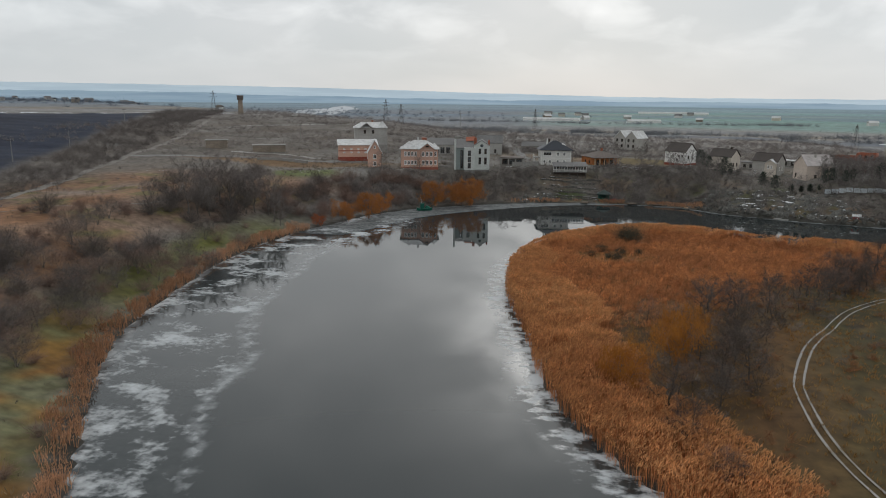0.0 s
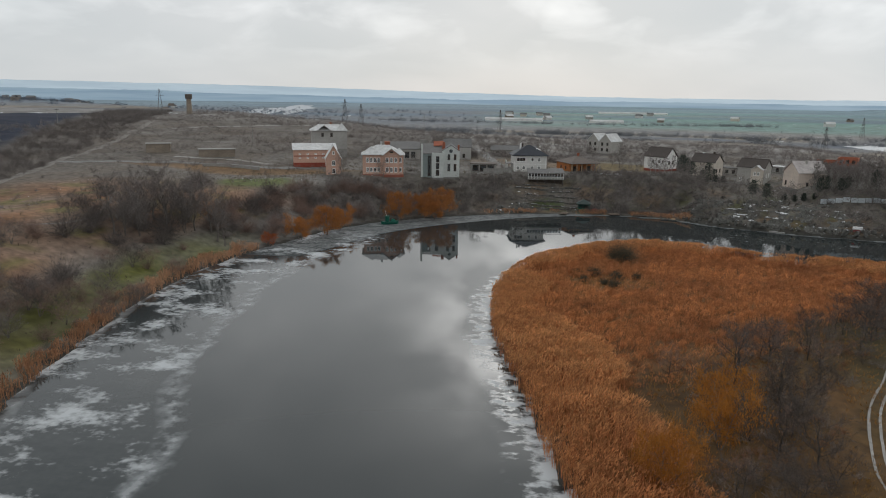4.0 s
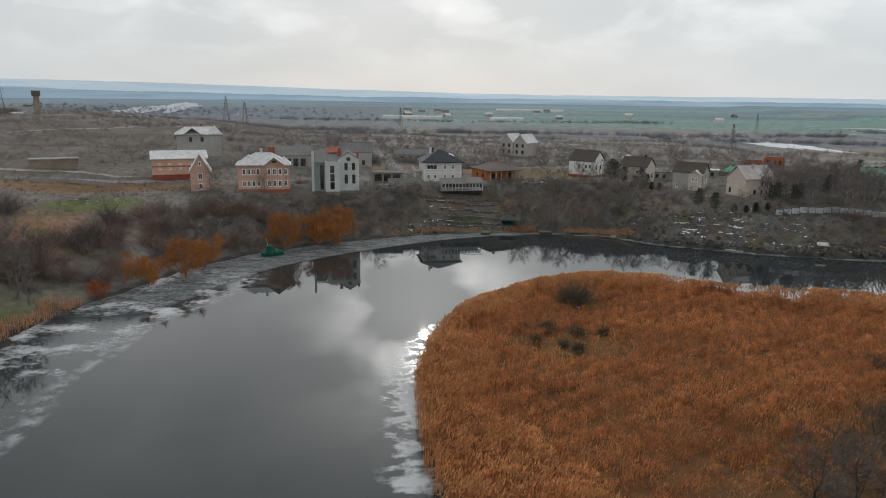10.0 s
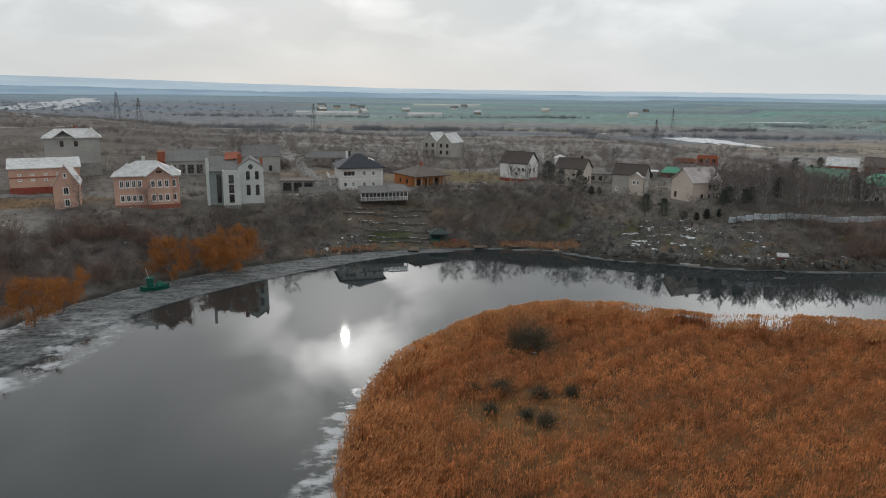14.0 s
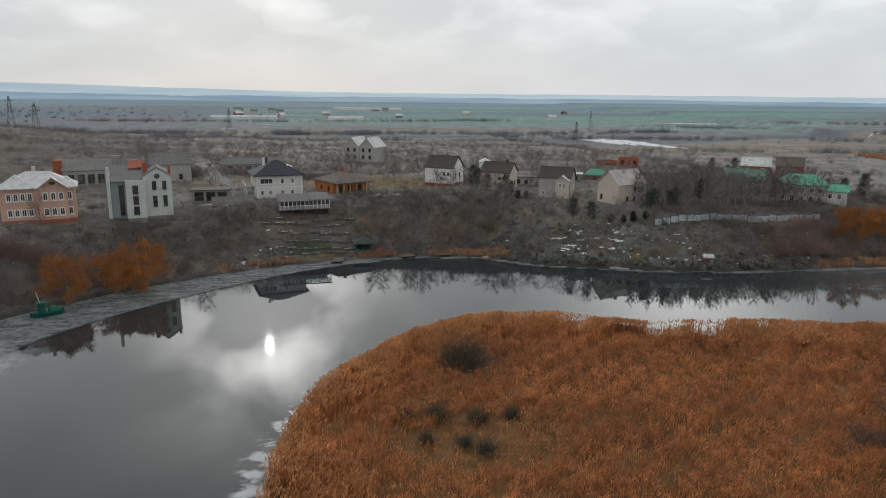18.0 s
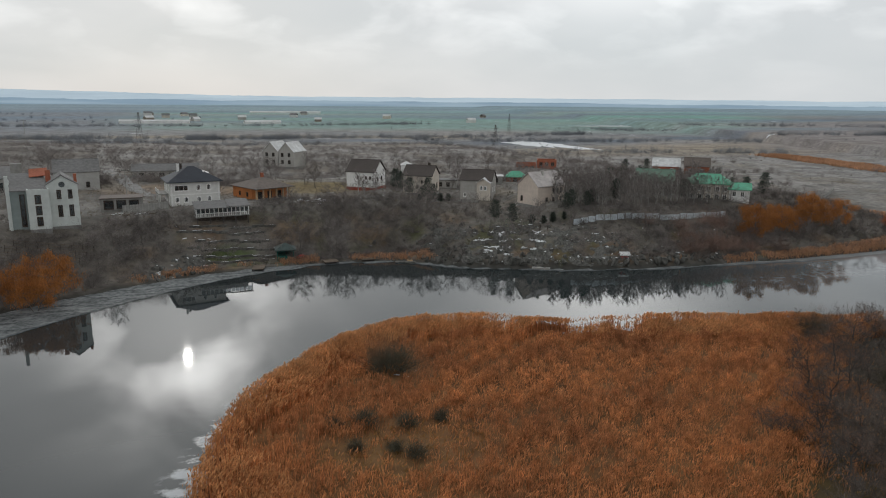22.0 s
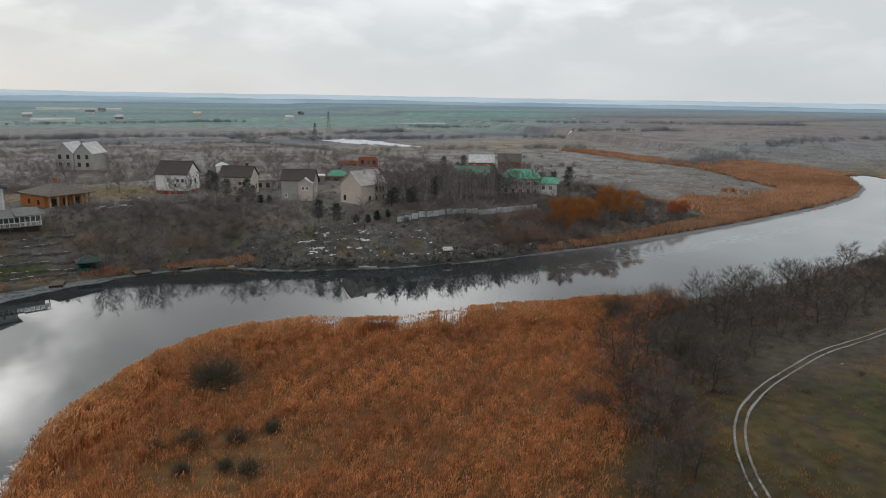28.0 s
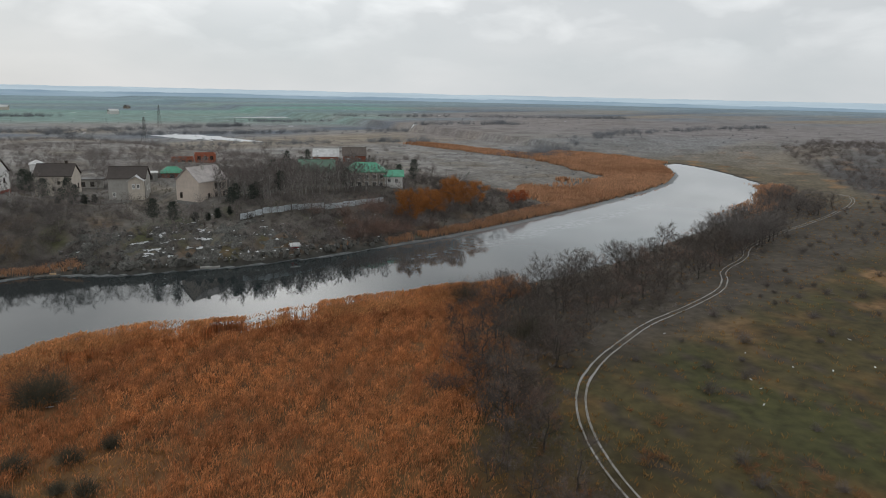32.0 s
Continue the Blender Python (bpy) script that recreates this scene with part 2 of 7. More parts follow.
M = {
    "pink": material("peach_render", (0.62, 0.39, 0.30), spread=0.1, grain=1.2, stain=0.2),
    "pinkband": material("salmon_red_render", (0.36, 0.13, 0.09), spread=0.1, grain=1.2),
    "red": material("red_plinth", (0.30, 0.075, 0.05), grain=1.5),
    "grey": material("grey_render", (0.42, 0.41, 0.385), spread=0.1, grain=1.0),
    "pale": material("pale_greenish_render", (0.58, 0.605, 0.575), spread=0.1, grain=1.0, stain=0.15),
    "teal": material("grey_teal_render", (0.26, 0.30, 0.29), spread=0.1, grain=1.0),
    "cream": material("cream_render", (0.66, 0.645, 0.61), spread=0.1, grain=1.2, stain=0.12),
    "greyblock": material("warm_grey_block", (0.43, 0.41, 0.375), spread=0.1, grain=1.4),
    "white": material("white_render", (0.80, 0.79, 0.765), spread=0.1, grain=1.2, stain=0.12),
    "beige": material("beige_render", (0.61, 0.545, 0.465), spread=0.1, grain=1.2, stain=0.15),
    "beigepink": material("pinkish_beige_render", (0.64, 0.54, 0.46), spread=0.1, grain=1.2, stain=0.15),
    "orange": material("orange_render", (0.55, 0.21, 0.075), spread=0.1, grain=1.2, stain=0.2),
    "sand": material("sand_column", (0.52, 0.36, 0.22), grain=1.2),
    "brick": material("red_brick", (0.36, 0.12, 0.07), grain=2.5, stain=0.3),
    "concrete": material("weathered_concrete", (0.30, 0.29, 0.27), grain=1.0, stain=0.35),
    "tanbrick": material("tan_brick", (0.29, 0.24, 0.19), grain=2.0, stain=0.3),
    "trim": material("white_trim", (0.78, 0.77, 0.74), grain=2.0, stain=0.08, spread=0.08),
    "snowroof": material("light_metal_roof_with_snow", (0.60, 0.60, 0.59), rough=0.6, grain=0.9, stain=0.3, second=(0.40, 0.38, 0.36)),
    "browntile": material("dark_brown_roof_tiles", (0.075, 0.062, 0.055), rough=0.7, grain=2.0, weave=(1, 1, 6)),
    "navytile": material("navy_black_roof_tiles", (0.032, 0.036, 0.046), rough=0.55, grain=2.0, weave=(1, 1, 6)),
    "greyroof": material("grey_slate_sheets", (0.17, 0.165, 0.16), rough=0.75, grain=1.4),
    "mudroof": material("brown_grey_roof", (0.135, 0.11, 0.095), rough=0.75, grain=1.4),
    "greenroof": material("bright_green_sheet_roof", (0.10, 0.36, 0.235), rough=0.55, grain=1.0, stain=0.25, second=(0.10, 0.24, 0.13)),
    "dullgreen": material("dull_green_sheet_roof", (0.13, 0.20, 0.15), rough=0.6, grain=1.0, stain=0.3),
    "teals": material("teal_green_boards", (0.03, 0.15, 0.12), rough=0.6, grain=2.0),
    "tarp": material("emerald_green_paint", (0.012, 0.105, 0.075), rough=0.45, grain=2.0, stain=0.35),
    "redpaint": material("faded_red_paint", (0.42, 0.05, 0.045), rough=0.6, grain=2.0),
    "wood": material("weathered_wood", (0.16, 0.125, 0.095), grain=2.0, weave=(1, 6, 6)),
    "darkwood": material("dark_wood", (0.07, 0.055, 0.045), grain=2.0),
    "fence": material("pale_blue_grey_metal", (0.50, 0.54, 0.56), rough=0.5, grain=1.6, stain=0.25, random_piece=0.12),
    "post": material("rusty_dark_steel", (0.09, 0.08, 0.075), rough=0.6, grain=3.0),
    "bark": material("grey_bark", (0.17, 0.15, 0.135), grain=2.5, stain=0.2),
    "birch": material("birch_bark", (0.42, 0.40, 0.37), grain=2.5, stain=0.5, second=(0.10, 0.09, 0.08), weave=(1, 1, 3)),
    "twig": material("grey_brown_twigs", (0.215, 0.188, 0.174), grain=0.8, random_island=0.4, random_piece=0.25, bump=0),
    "twigred": material("reddish_brown_twigs", (0.245, 0.165, 0.133), grain=0.8, random_island=0.3, random_piece=0.2, bump=0),
    "needle": material("dark_pine_needles", (0.066, 0.08, 0.064), grain=0.8, random_island=0.4, bump=0, thin=0.2),
    "willow": material("orange_willow_leaves", (0.40, 0.172, 0.055), grain=0.6, random_island=0.4, random_piece=0.12, bump=0, thin=0.4),
    # reeds across the water: distance haze pales and dulls their painted colour
    "palereed": material("haze_paled_dry_reeds", (0.50, 0.288, 0.172), grain=0.12, stain=0.5, second=(0.38, 0.20, 0.11), random_island=0.3, bump=0, thin=0.4),
    "birchtwig": material("pinkish_grey_birch_twigs", (0.185, 0.158, 0.145), grain=0.8, random_island=0.3, random_piece=0.2, bump=0),
    "darktwig": material("dark_grey_twigs", (0.145, 0.124, 0.114), grain=0.8, random_island=0.35, random_piece=0.25, bump=0),
    "rustbrush": material("rust_brown_brush", (0.27, 0.122, 0.052), grain=0.6, stain=0.4, second=(0.17, 0.085, 0.045), random_island=0.35, bump=0),
    # far trees: the pale haze of the distance is mixed into their grey
    "farwood": material("haze_grey_far_trees", (0.20, 0.21, 0.225), grain=0.1, random_island=0.3, bump=0),
    "rust": material("rust_red_leaves", (0.38, 0.12, 0.05), grain=0.6, random_island=0.35, bump=0, thin=0.4),
    "browntwig": material("dark_brown_twigs", (0.115, 0.094, 0.080), grain=0.8, random_island=0.4, random_piece=0.3, bump=0),
    "dustyroof": material("dusty_pinkish_roof", (0.46, 0.42, 0.40), rough=0.7, grain=0.9, stain=0.3, second=(0.33, 0.29, 0.27)),
    "darkbark": material("dark_brown_bark", (0.062, 0.052, 0.045), grain=2.5, stain=0.2),
    "darkshrub": material("dark_olive_twigs", (0.105, 0.095, 0.065), grain=0.8, random_island=0.4, bump=0),
    "yellow": material("ochre_yellow_leaves", (0.42, 0.175, 0.034), grain=0.6, random_island=0.35, bump=0, thin=0.4),
    "reed": material("dry_reed_plumes", (0.62, 0.325, 0.145), grain=0.3, stain=0.45, second=(0.46, 0.20, 0.08), random_island=0.38, bump=0, thin=0.4),
    "reedlow": material("russet_reed_stalks", (0.56, 0.250, 0.104), grain=0.9, spread=0.5, stain=0.5, second=(0.38, 0.165, 0.075), random_island=0.36, bump=0, thin=0.4),
    "grass": material("dry_ochre_grass", (0.32, 0.165, 0.055), grain=0.25, stain=0.5, second=(0.26, 0.17, 0.06), random_island=0.35, bump=0, thin=0.35),
    "rock": material("grey_granite", (0.112, 0.108, 0.098), rough=0.85, spread=0.7, grain=2.2, stain=0.4, second=(0.06, 0.06, 0.05), bump=0.6, bump_dist=0.12, random_piece=0.25),
    "snow": material("old_snow", (0.70, 0.71, 0.72), rough=0.7, grain=1.5, stain=0.2, second=(0.5, 0.5, 0.5)),
    "gravel": material("pale_gravel_track", (0.33, 0.315, 0.295), grain=1.3, stain=0.5, second=(0.22, 0.20, 0.17)),
    "dirt": material("grey_dirt_road", (0.225, 0.205, 0.185), grain=1.0, stain=0.5, second=(0.16, 0.14, 0.12)),
    "asphalt": material("worn_pale_asphalt", (0.23, 0.225, 0.215), grain=1.0, stain=0.3),
    "ground": material("winter_ground", (0.1, 0.1, 0.1), rough=0.95, spread=0.42, grain=0.55, stain=0.45, bump=0.5, bump_dist=0.2, attribute="cover"),
}


def glass_material():
    m = bpy.data.materials.new("window_glass")
    m.use_nodes = True
    b = m.node_tree.nodes["Principled BSDF"]
    b.inputs["Base Color"].default_value = (0.30, 0.33, 0.35, 1)
    b.inputs["Roughness"].default_value, b.inputs["IOR"].default_value = 0.06, 1.5
    b.inputs["Transmission Weight"].default_value = 0.9
    return m


M["glass"] = glass_material()


# ---- building helpers ----
def mesh_of(name, verts, faces):
    """A mesh from arrays of places and of corner numbers (all faces with the same count)."""
    me = bpy.data.meshes.new(name)
    v, f = np.asarray(verts, np.float32), np.asarray(faces, np.int32)
    k = f.shape[1]
    me.vertices.add(len(v))
    me.vertices.foreach_set("co", v.ravel())
    me.loops.add(f.size)
    me.loops.foreach_set("vertex_index", f.ravel())
    me.polygons.add(len(f))
    me.polygons.foreach_set("loop_start", np.arange(0, f.size, k, dtype=np.int32))
    me.update(calc_edges=True)
    return me


def piece(name, me, mat, parent=None, label=""):
    """Links a mesh as one object with its material, under a thing or a part if one is given."""
    if not me.materials:
        me.materials.append(M[mat] if isinstance(mat, str) else mat)
    ob = new(name, me)
    ob.parent = parent
    return tagged(ob, label)


def part(name, bm, mat, parent=None, label=""):
    me = bpy.data.meshes.new(name)
    bm.to_mesh(me)
    bm.free()
    return piece(name, me, mat, parent, label)


def slab(bm, x0, x1, y0, y1, z0, z1):
    """A box between the given limits, added to bm."""
    v = [bm.verts.new((x, y, z)) for z in (z0, z1) for y in (y0, y1) for x in (x0, x1)]
    for q in ((0, 2, 3, 1), (4, 5, 7, 6), (0, 1, 5, 4), (2, 6, 7, 3), (0, 4, 6, 2), (1, 3, 7, 5)):
        bm.faces.new([v[i] for i in q])
    return bm


def box(*limits):
    return slab(bmesh.new(), *limits)


def prism(bm, ring, offset):
    """A flat ring of places pushed along offset into a solid."""
    a = [bm.verts.new(q) for q in ring]
    b = [bm.verts.new(Vector(q) + Vector(offset)) for q in ring]
    bm.faces.new(a[::-1])
    bm.faces.new(b)
    for i in range(len(a)):
        j = (i + 1) % len(a)
        bm.faces.new((a[i], a[j], b[j], b[i]))
    return bm


def rod(bm, a, b, r0, r1, sides=6):
    """A tapered rod from a to b."""
    a, b = Vector(a), Vector(b)
    turn = (b - a).to_track_quat("Z", "Y")
    rings = [[bm.verts.new(p + turn @ Vector((r * math.cos(u), r * math.sin(u), 0))) for u in [2 * math.pi * i / sides for i in range(sides)]] for p, r in ((a, r0), (b, r1))]
    for i in range(sides):
        j = (i + 1) % sides
        bm.faces.new((rings[0][i], rings[0][j], rings[1][j], rings[1][i]))
    bm.faces.new(rings[0][::-1])
    bm.faces.new(rings[1])
    return bm


def thing(name, m, label, category, group="", kind=""):
    ob = new(name)
    ob.matrix_world = m
    return tagged(ob, label, category, group, kind)


# ---- the river and the lie of the land ----
NORTH_BANK = [(5, -420), (-12, -70), (-24, -25), (-35, -5), (-48, 15), (-59, 36), (-64, 62), (-68, 96), (-63, 124), (-57, 140), (-52, 155), (-43, 168),
              (-28, 181), (-7, 192.5), (16, 199), (39, 198.5), (54, 193.5), (62, 185), (75, 179), (95, 171.5), (118, 168), (160, 165),
              (222, 167), (295, 173), (340, 184), (375, 201), (405, 223)]
SOUTH_BANK = [(423, 217), (405, 189), (364, 154), (338, 134), (300, 125), (237, 119), (172, 116), (144, 116), (120, 119), (107, 121.5), (93, 127),
              (82, 131), (70, 134), (60, 135.5), (53, 138.5), (49, 143), (42, 145), (33, 145), (23, 140.5), (15, 133), (8, 125),
              (3.5, 116), (0, 104), (-0.8, 88), (1, 69), (4.4, 56), (7, 43), (9, 31), (14, 17), (22, 4), (34, -15), (52, -60), (90, -420)]


def rounded(line, times=2):
    """Corners cut off twice, so that a bank runs in a curve."""
    line = np.array(line, float)
    for _ in range(times):
        a, b = line[:-1], line[1:]
        line = np.concatenate([line[:1], np.stack([0.75 * a + 0.25 * b, 0.25 * a + 0.75 * b], 1).reshape(-1, 2), line[-1:]])
    return line


NORTH, SOUTH = rounded(NORTH_BANK), rounded(SOUTH_BANK)
RIVER = np.concatenate([NORTH, SOUTH])


def to_line(p, line):
    """How far the places p (n, 2) lie from a polyline."""
    a, d = line[:-1], line[1:] - line[:-1]
    dd = (d * d).sum(1) + 1e-9
    best = np.empty(len(p))
    for k in range(0, len(p), 4000):
        q = p[k:k + 4000, None, :] - a[None]
        u = np.clip((q * d).sum(2) / dd, 0, 1)
        best[k:k + 4000] = ((q - u[..., None] * d) ** 2).sum(2).min(1)
    return np.sqrt(best)


def inside(p, ring):
    a, b = ring, np.roll(ring, -1, 0)
    slope = (b[:, 0] - a[:, 0]) / np.where(b[:, 1] == a[:, 1], 1e-9, b[:, 1] - a[:, 1])
    hit = np.zeros(len(p), bool)
    for k in range(0, len(p), 8000):
        x, y = p[k:k + 8000, :1], p[k:k + 8000, 1:]
        cross = ((a[:, 1] > y) != (b[:, 1] > y)) & (x < slope * (y - a[:, 1]) + a[:, 0])
        hit[k:k + 8000] = cross.sum(1) % 2 == 1
    return hit


def ease(v, lo, hi):
    u = np.clip((v - lo) / (hi - lo), 0, 1)
    return u * u * (3 - 2 * u)


def waves(p, size, seed):
    """Smooth noise between -1 and 1 over the plan, from a handful of crossed sine waves."""
    rng = np.random.RandomState(seed)
    out = np.zeros(len(p))
    for k in range(9):
        a, s = rng.uniform(0, 2 * np.pi), (0.6 + 0.28 * k) * 2 * np.pi / size
        out += np.sin(p @ [np.cos(a) * s, np.sin(a) * s] + rng.uniform(0, 6.28)) / (1 + 0.35 * k)
    return out / 2.6


def banks(p):
    """Distance to either bank, whether in the water, and whether the north bank is nearer."""
    wob = 0.7 * waves(p, 9.0, 5)
    n, s, wet = to_line(p, NORTH), to_line(p, SOUTH), inside(p, RIVER)
    return n + wob * (~wet), s + wob * (~wet), wet, n < s


def ground_height(p):
    p = np.asarray(p, float).reshape(-1, 2)
    x, y = p[:, 0], p[:, 1]
    n, s, wet, north = banks(p)
    out = np.minimum(n, s)
    # the built-up bank: a slope of some 35 m, then a terrace 10 m above the water
    rocky = ease(x, 50, 62) * (1 - ease(x, 108, 130))
    shelf = ease(x, -8, 4) * (1 - ease(x, 46, 56))
    lift = 10.2 * ease(n, -3 - 4 * rocky + 6 * shelf, 34 - 3 * rocky) * (1 - 0.95 * ease(x, 168, 235))
    lift = lift + 0.8 * waves(p, 60, 2) * ease(n, 10, 50) + 0.25 * waves(p, 13, 3) * ease(n, 2, 20)
    west = ease(-x, 40, 140)
    lift -= 2.7 * ease(x, 60, 72) * (1 - ease(x, 90, 97)) * ease(n, 10, 28) * (1 - ease(y, 262, 285))
    lift += west * 13.0 * ease(n, 60, 330) * (1 - ease(y + 0.9 * x, 300, 650))
    lift += 3.5 * ease(y, 225, 300) * ease(-x, -60, 60) * (1 - west)
    far = ease(np.hypot(x, y), 330, 800)
    lift = lift * (1 - far * (1 - ease(-x, 60, 260) * 0.9 * (1 - ease(y + 0.9 * x, 300, 650)))) + 1.5 * far
    low = 0.25 + 1.3 * ease(s, 0, 60) + 0.35 * waves(p, 40, 4) * ease(s, 6, 40) + 7.0 * ease(x, 300, 560) * ease(s, 30, 140)
    dry = np.where(north, lift, low)
    dry = np.maximum(dry, 0.12 + 0.05 * np.minimum(out, 8))
    return np.where(wet, -0.1 - 0.12 * np.minimum(out, 9), dry)


def at(x, y):
    return float(ground_height([(x, y)])[0])


def spaced(core0, core1, step, end0, end1):
    """Grid lines: even over the core, then wider and wider out to the ends."""
    line = list(np.arange(core0, core1 + 0.01, step))
    for sign, end in ((-1, end0), (1, end1)):
        q, s = (core0 if sign < 0 else core1), step
        while abs(q - (core0 if sign < 0 else core1)) < abs(end - (core0 if sign < 0 else core1)):
            s *= 1.09
            q += sign * s
            line.append(q)
    return np.array(sorted(line))


def colour_cover(p, z):
    """What grows or lies on the ground: base colours, place by place, hazed with distance."""
    x, y = p[:, 0], p[:, 1]
    n, s, wet, north = banks(p)
    w1, w2, w3 = waves(p, 45, 11), waves(p, 14, 12), waves(p, 120, 13)
    c = np.tile([0.200, 0.186, 0.168], (len(p), 1))

    def lay(colour, amount):
        nonlocal c
        a = np.clip(amount, 0, 1)[:, None]
        c = c * (1 - a) + np.array(colour) * a

    far = np.hypot(x, y)
    # the terrace and the scrub behind it, its colour paled for haze
    lay((0.285, 0.268, 0.250), 0.85 * north * ease(n, 62, 120) * ease(x, -50, -10))
    lay((0.205, 0.178, 0.145), north * ease(w1, 0.0, 0.7))
    lay((0.150, 0.142, 0.132), north * ease(w2, 0.1, 0.7))
    # slope to the water
    lay((0.128, 0.114, 0.098), north * (1 - ease(n, 22, 40)) * (x > -45) * (0.8 + 0.3 * w2))
    lay((0.100, 0.100, 0.052), north * (1 - ease(n, 18, 32)) * ease(w2, 0.2, 0.8) * ease(x, -5, 8))
    lay((0.180, 0.118, 0.070), 0.7 * north * (1 - ease(n, 18, 30)) * ease(waves(p, 17, 16), 0.15, 0.6) * ease(x, -20, 0))
    lay((0.075, 0.100, 0.036), north * ease(-np.hypot((x - 12) / 1.6, y - 208), -4.5, -2))
    lay((0.138, 0.114, 0.094), 0.9 * north * ease(-x, 55, 80) * ease(n, 40, 55) * (1 - ease(far, 420, 560)) * (0.7 + 0.35 * w1))
    # tan and russet fields on the west bank, a green strip by the water
    tan = north * ease(-x, 40, 60) * (1 - ease(y, 150, 190)) * ease(n, 11, 20) * (1 - ease(n, 75, 95))
    lay((0.255, 0.132, 0.068), tan * (0.75 + 0.35 * w1))
    lay((0.16, 0.14, 0.055), tan * ease(w2, 0.2, 0.8))
    lay((0.125, 0.128, 0.026), north * (1 - ease(y, 100, 150)) * ease(n, 2.0, 4) * (1 - ease(n, 10, 14)) * (0.75 + 0.3 * w2))
    lay((0.24, 0.115, 0.032), north * (x < -30) * (1 - ease(y, 10, 60)) * ease(n, 1, 3) * (1 - ease(n, 9, 14)) * ease(w2, -0.4, 0.3))
    lay((0.120, 0.140, 0.045), north * ease(-np.hypot(x + 83, y - 180), -15, -8))
    lay((0.20, 0.125, 0.068), north * ease(-np.abs(y - 213) - 0.25 * np.abs(x + 100), -16, -9))
    lay((0.23, 0.15, 0.085), north * ease(-np.hypot((x - 2) / 2.2, y - 258), -14, -6) * (0.6 + 0.4 * w2))
    lay((0.19, 0.145, 0.075), north * ease(-np.hypot((x - 42) / 1.4, y - 262), -16, -8))
    lay((0.080, 0.105, 0.030), north * ease(-np.hypot((x - 80) / 1.5, y - 198.5), -7, -3) * (0.6 + 0.5 * w2))
    # ploughed black earth in the north-west
    plough = ease(-x - 0.42 * (y - 100), 150, 163) * (1 - ease(-x * 0.5 + y, 560, 580)) * (y > -400)
    lay((0.020, 0.026, 0.046), north * plough)
    # low bank: reed bed, rough meadow
    lay((0.185, 0.094, 0.040), ~north * (s < 400))
    lay((0.150, 0.088, 0.034), ~north * ease(w1, -0.1, 0.6) * (1 - 0.6 * ease(y, 75, 90)))
    lay((0.095, 0.056, 0.022), ~north * (x > 20) * (1 - ease(y - 0.78 * x, 38, 46)) * (0.75 + 0.35 * w2))
    meadow = ~north * ease(x + 0.25 * (60 - y), 44, 60) * (1 - ease(y, 84, 98) * (1 - ease(x, 250, 330)))
    lay((0.072, 0.058, 0.023), meadow)
    lay((0.140, 0.085, 0.034), 0.8 * meadow * ease(w2, 0.25, 0.85))
    lay((0.060, 0.058, 0.020), meadow * ease(w1, 0.1, 0.8))
    lay((0.060, 0.046, 0.034), meadow * ease(waves(p, 5, 14), 0.35, 0.7))
    lay((0.140, 0.114, 0.075), meadow * ease(x, 160, 330))
    lay((0.085, 0.080, 0.078), ~north * ease(x - 2.1 * (y - 86), 298, 330) * ease(y, 10, 60) * (1 - ease(x, 640, 700)))
    lay((0.260, 0.150, 0.070), 0.8 * meadow * ease(x, 90, 140) * ease(waves(p, 24, 15), 0.45, 0.75))
    # bare floor under the trees, darkened in colour for their shade
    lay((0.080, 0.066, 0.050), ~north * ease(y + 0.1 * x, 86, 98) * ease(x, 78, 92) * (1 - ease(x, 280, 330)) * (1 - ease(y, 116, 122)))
    lay((0.26, 0.125, 0.050), ~north * (x < 90) * (s < 8))
    # far plain: parcels of winter wheat, stubble, dry meadow, bare woods, haze painted in
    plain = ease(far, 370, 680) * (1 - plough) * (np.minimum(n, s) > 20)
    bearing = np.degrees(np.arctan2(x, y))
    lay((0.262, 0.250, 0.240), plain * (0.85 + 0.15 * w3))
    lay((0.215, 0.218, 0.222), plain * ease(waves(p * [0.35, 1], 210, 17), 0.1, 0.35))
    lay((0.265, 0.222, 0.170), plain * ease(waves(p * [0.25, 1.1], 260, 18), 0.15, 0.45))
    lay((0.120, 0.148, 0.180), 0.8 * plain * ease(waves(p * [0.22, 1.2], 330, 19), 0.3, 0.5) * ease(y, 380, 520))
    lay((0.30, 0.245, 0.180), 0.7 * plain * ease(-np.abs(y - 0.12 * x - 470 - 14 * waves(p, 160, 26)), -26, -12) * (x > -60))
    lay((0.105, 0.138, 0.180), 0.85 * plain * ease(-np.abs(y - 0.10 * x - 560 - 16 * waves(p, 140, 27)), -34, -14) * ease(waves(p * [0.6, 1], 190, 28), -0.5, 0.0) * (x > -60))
    # winter wheat beyond the houses, teal from painted haze, a broad brown field further east
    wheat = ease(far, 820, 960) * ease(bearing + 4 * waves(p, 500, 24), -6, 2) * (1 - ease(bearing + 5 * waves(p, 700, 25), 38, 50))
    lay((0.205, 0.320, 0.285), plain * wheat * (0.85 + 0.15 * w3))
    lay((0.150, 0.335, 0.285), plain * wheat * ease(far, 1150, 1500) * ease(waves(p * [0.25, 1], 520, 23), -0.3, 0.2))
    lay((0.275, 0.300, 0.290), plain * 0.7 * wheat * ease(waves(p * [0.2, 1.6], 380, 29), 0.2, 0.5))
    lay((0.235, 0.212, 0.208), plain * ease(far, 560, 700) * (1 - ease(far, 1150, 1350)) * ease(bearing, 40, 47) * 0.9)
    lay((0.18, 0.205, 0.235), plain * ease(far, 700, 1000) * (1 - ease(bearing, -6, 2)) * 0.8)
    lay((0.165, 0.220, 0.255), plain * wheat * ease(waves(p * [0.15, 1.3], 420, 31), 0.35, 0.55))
    # blue distance haze laid over the colour of the furthest land
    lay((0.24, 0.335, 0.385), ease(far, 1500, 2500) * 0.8)
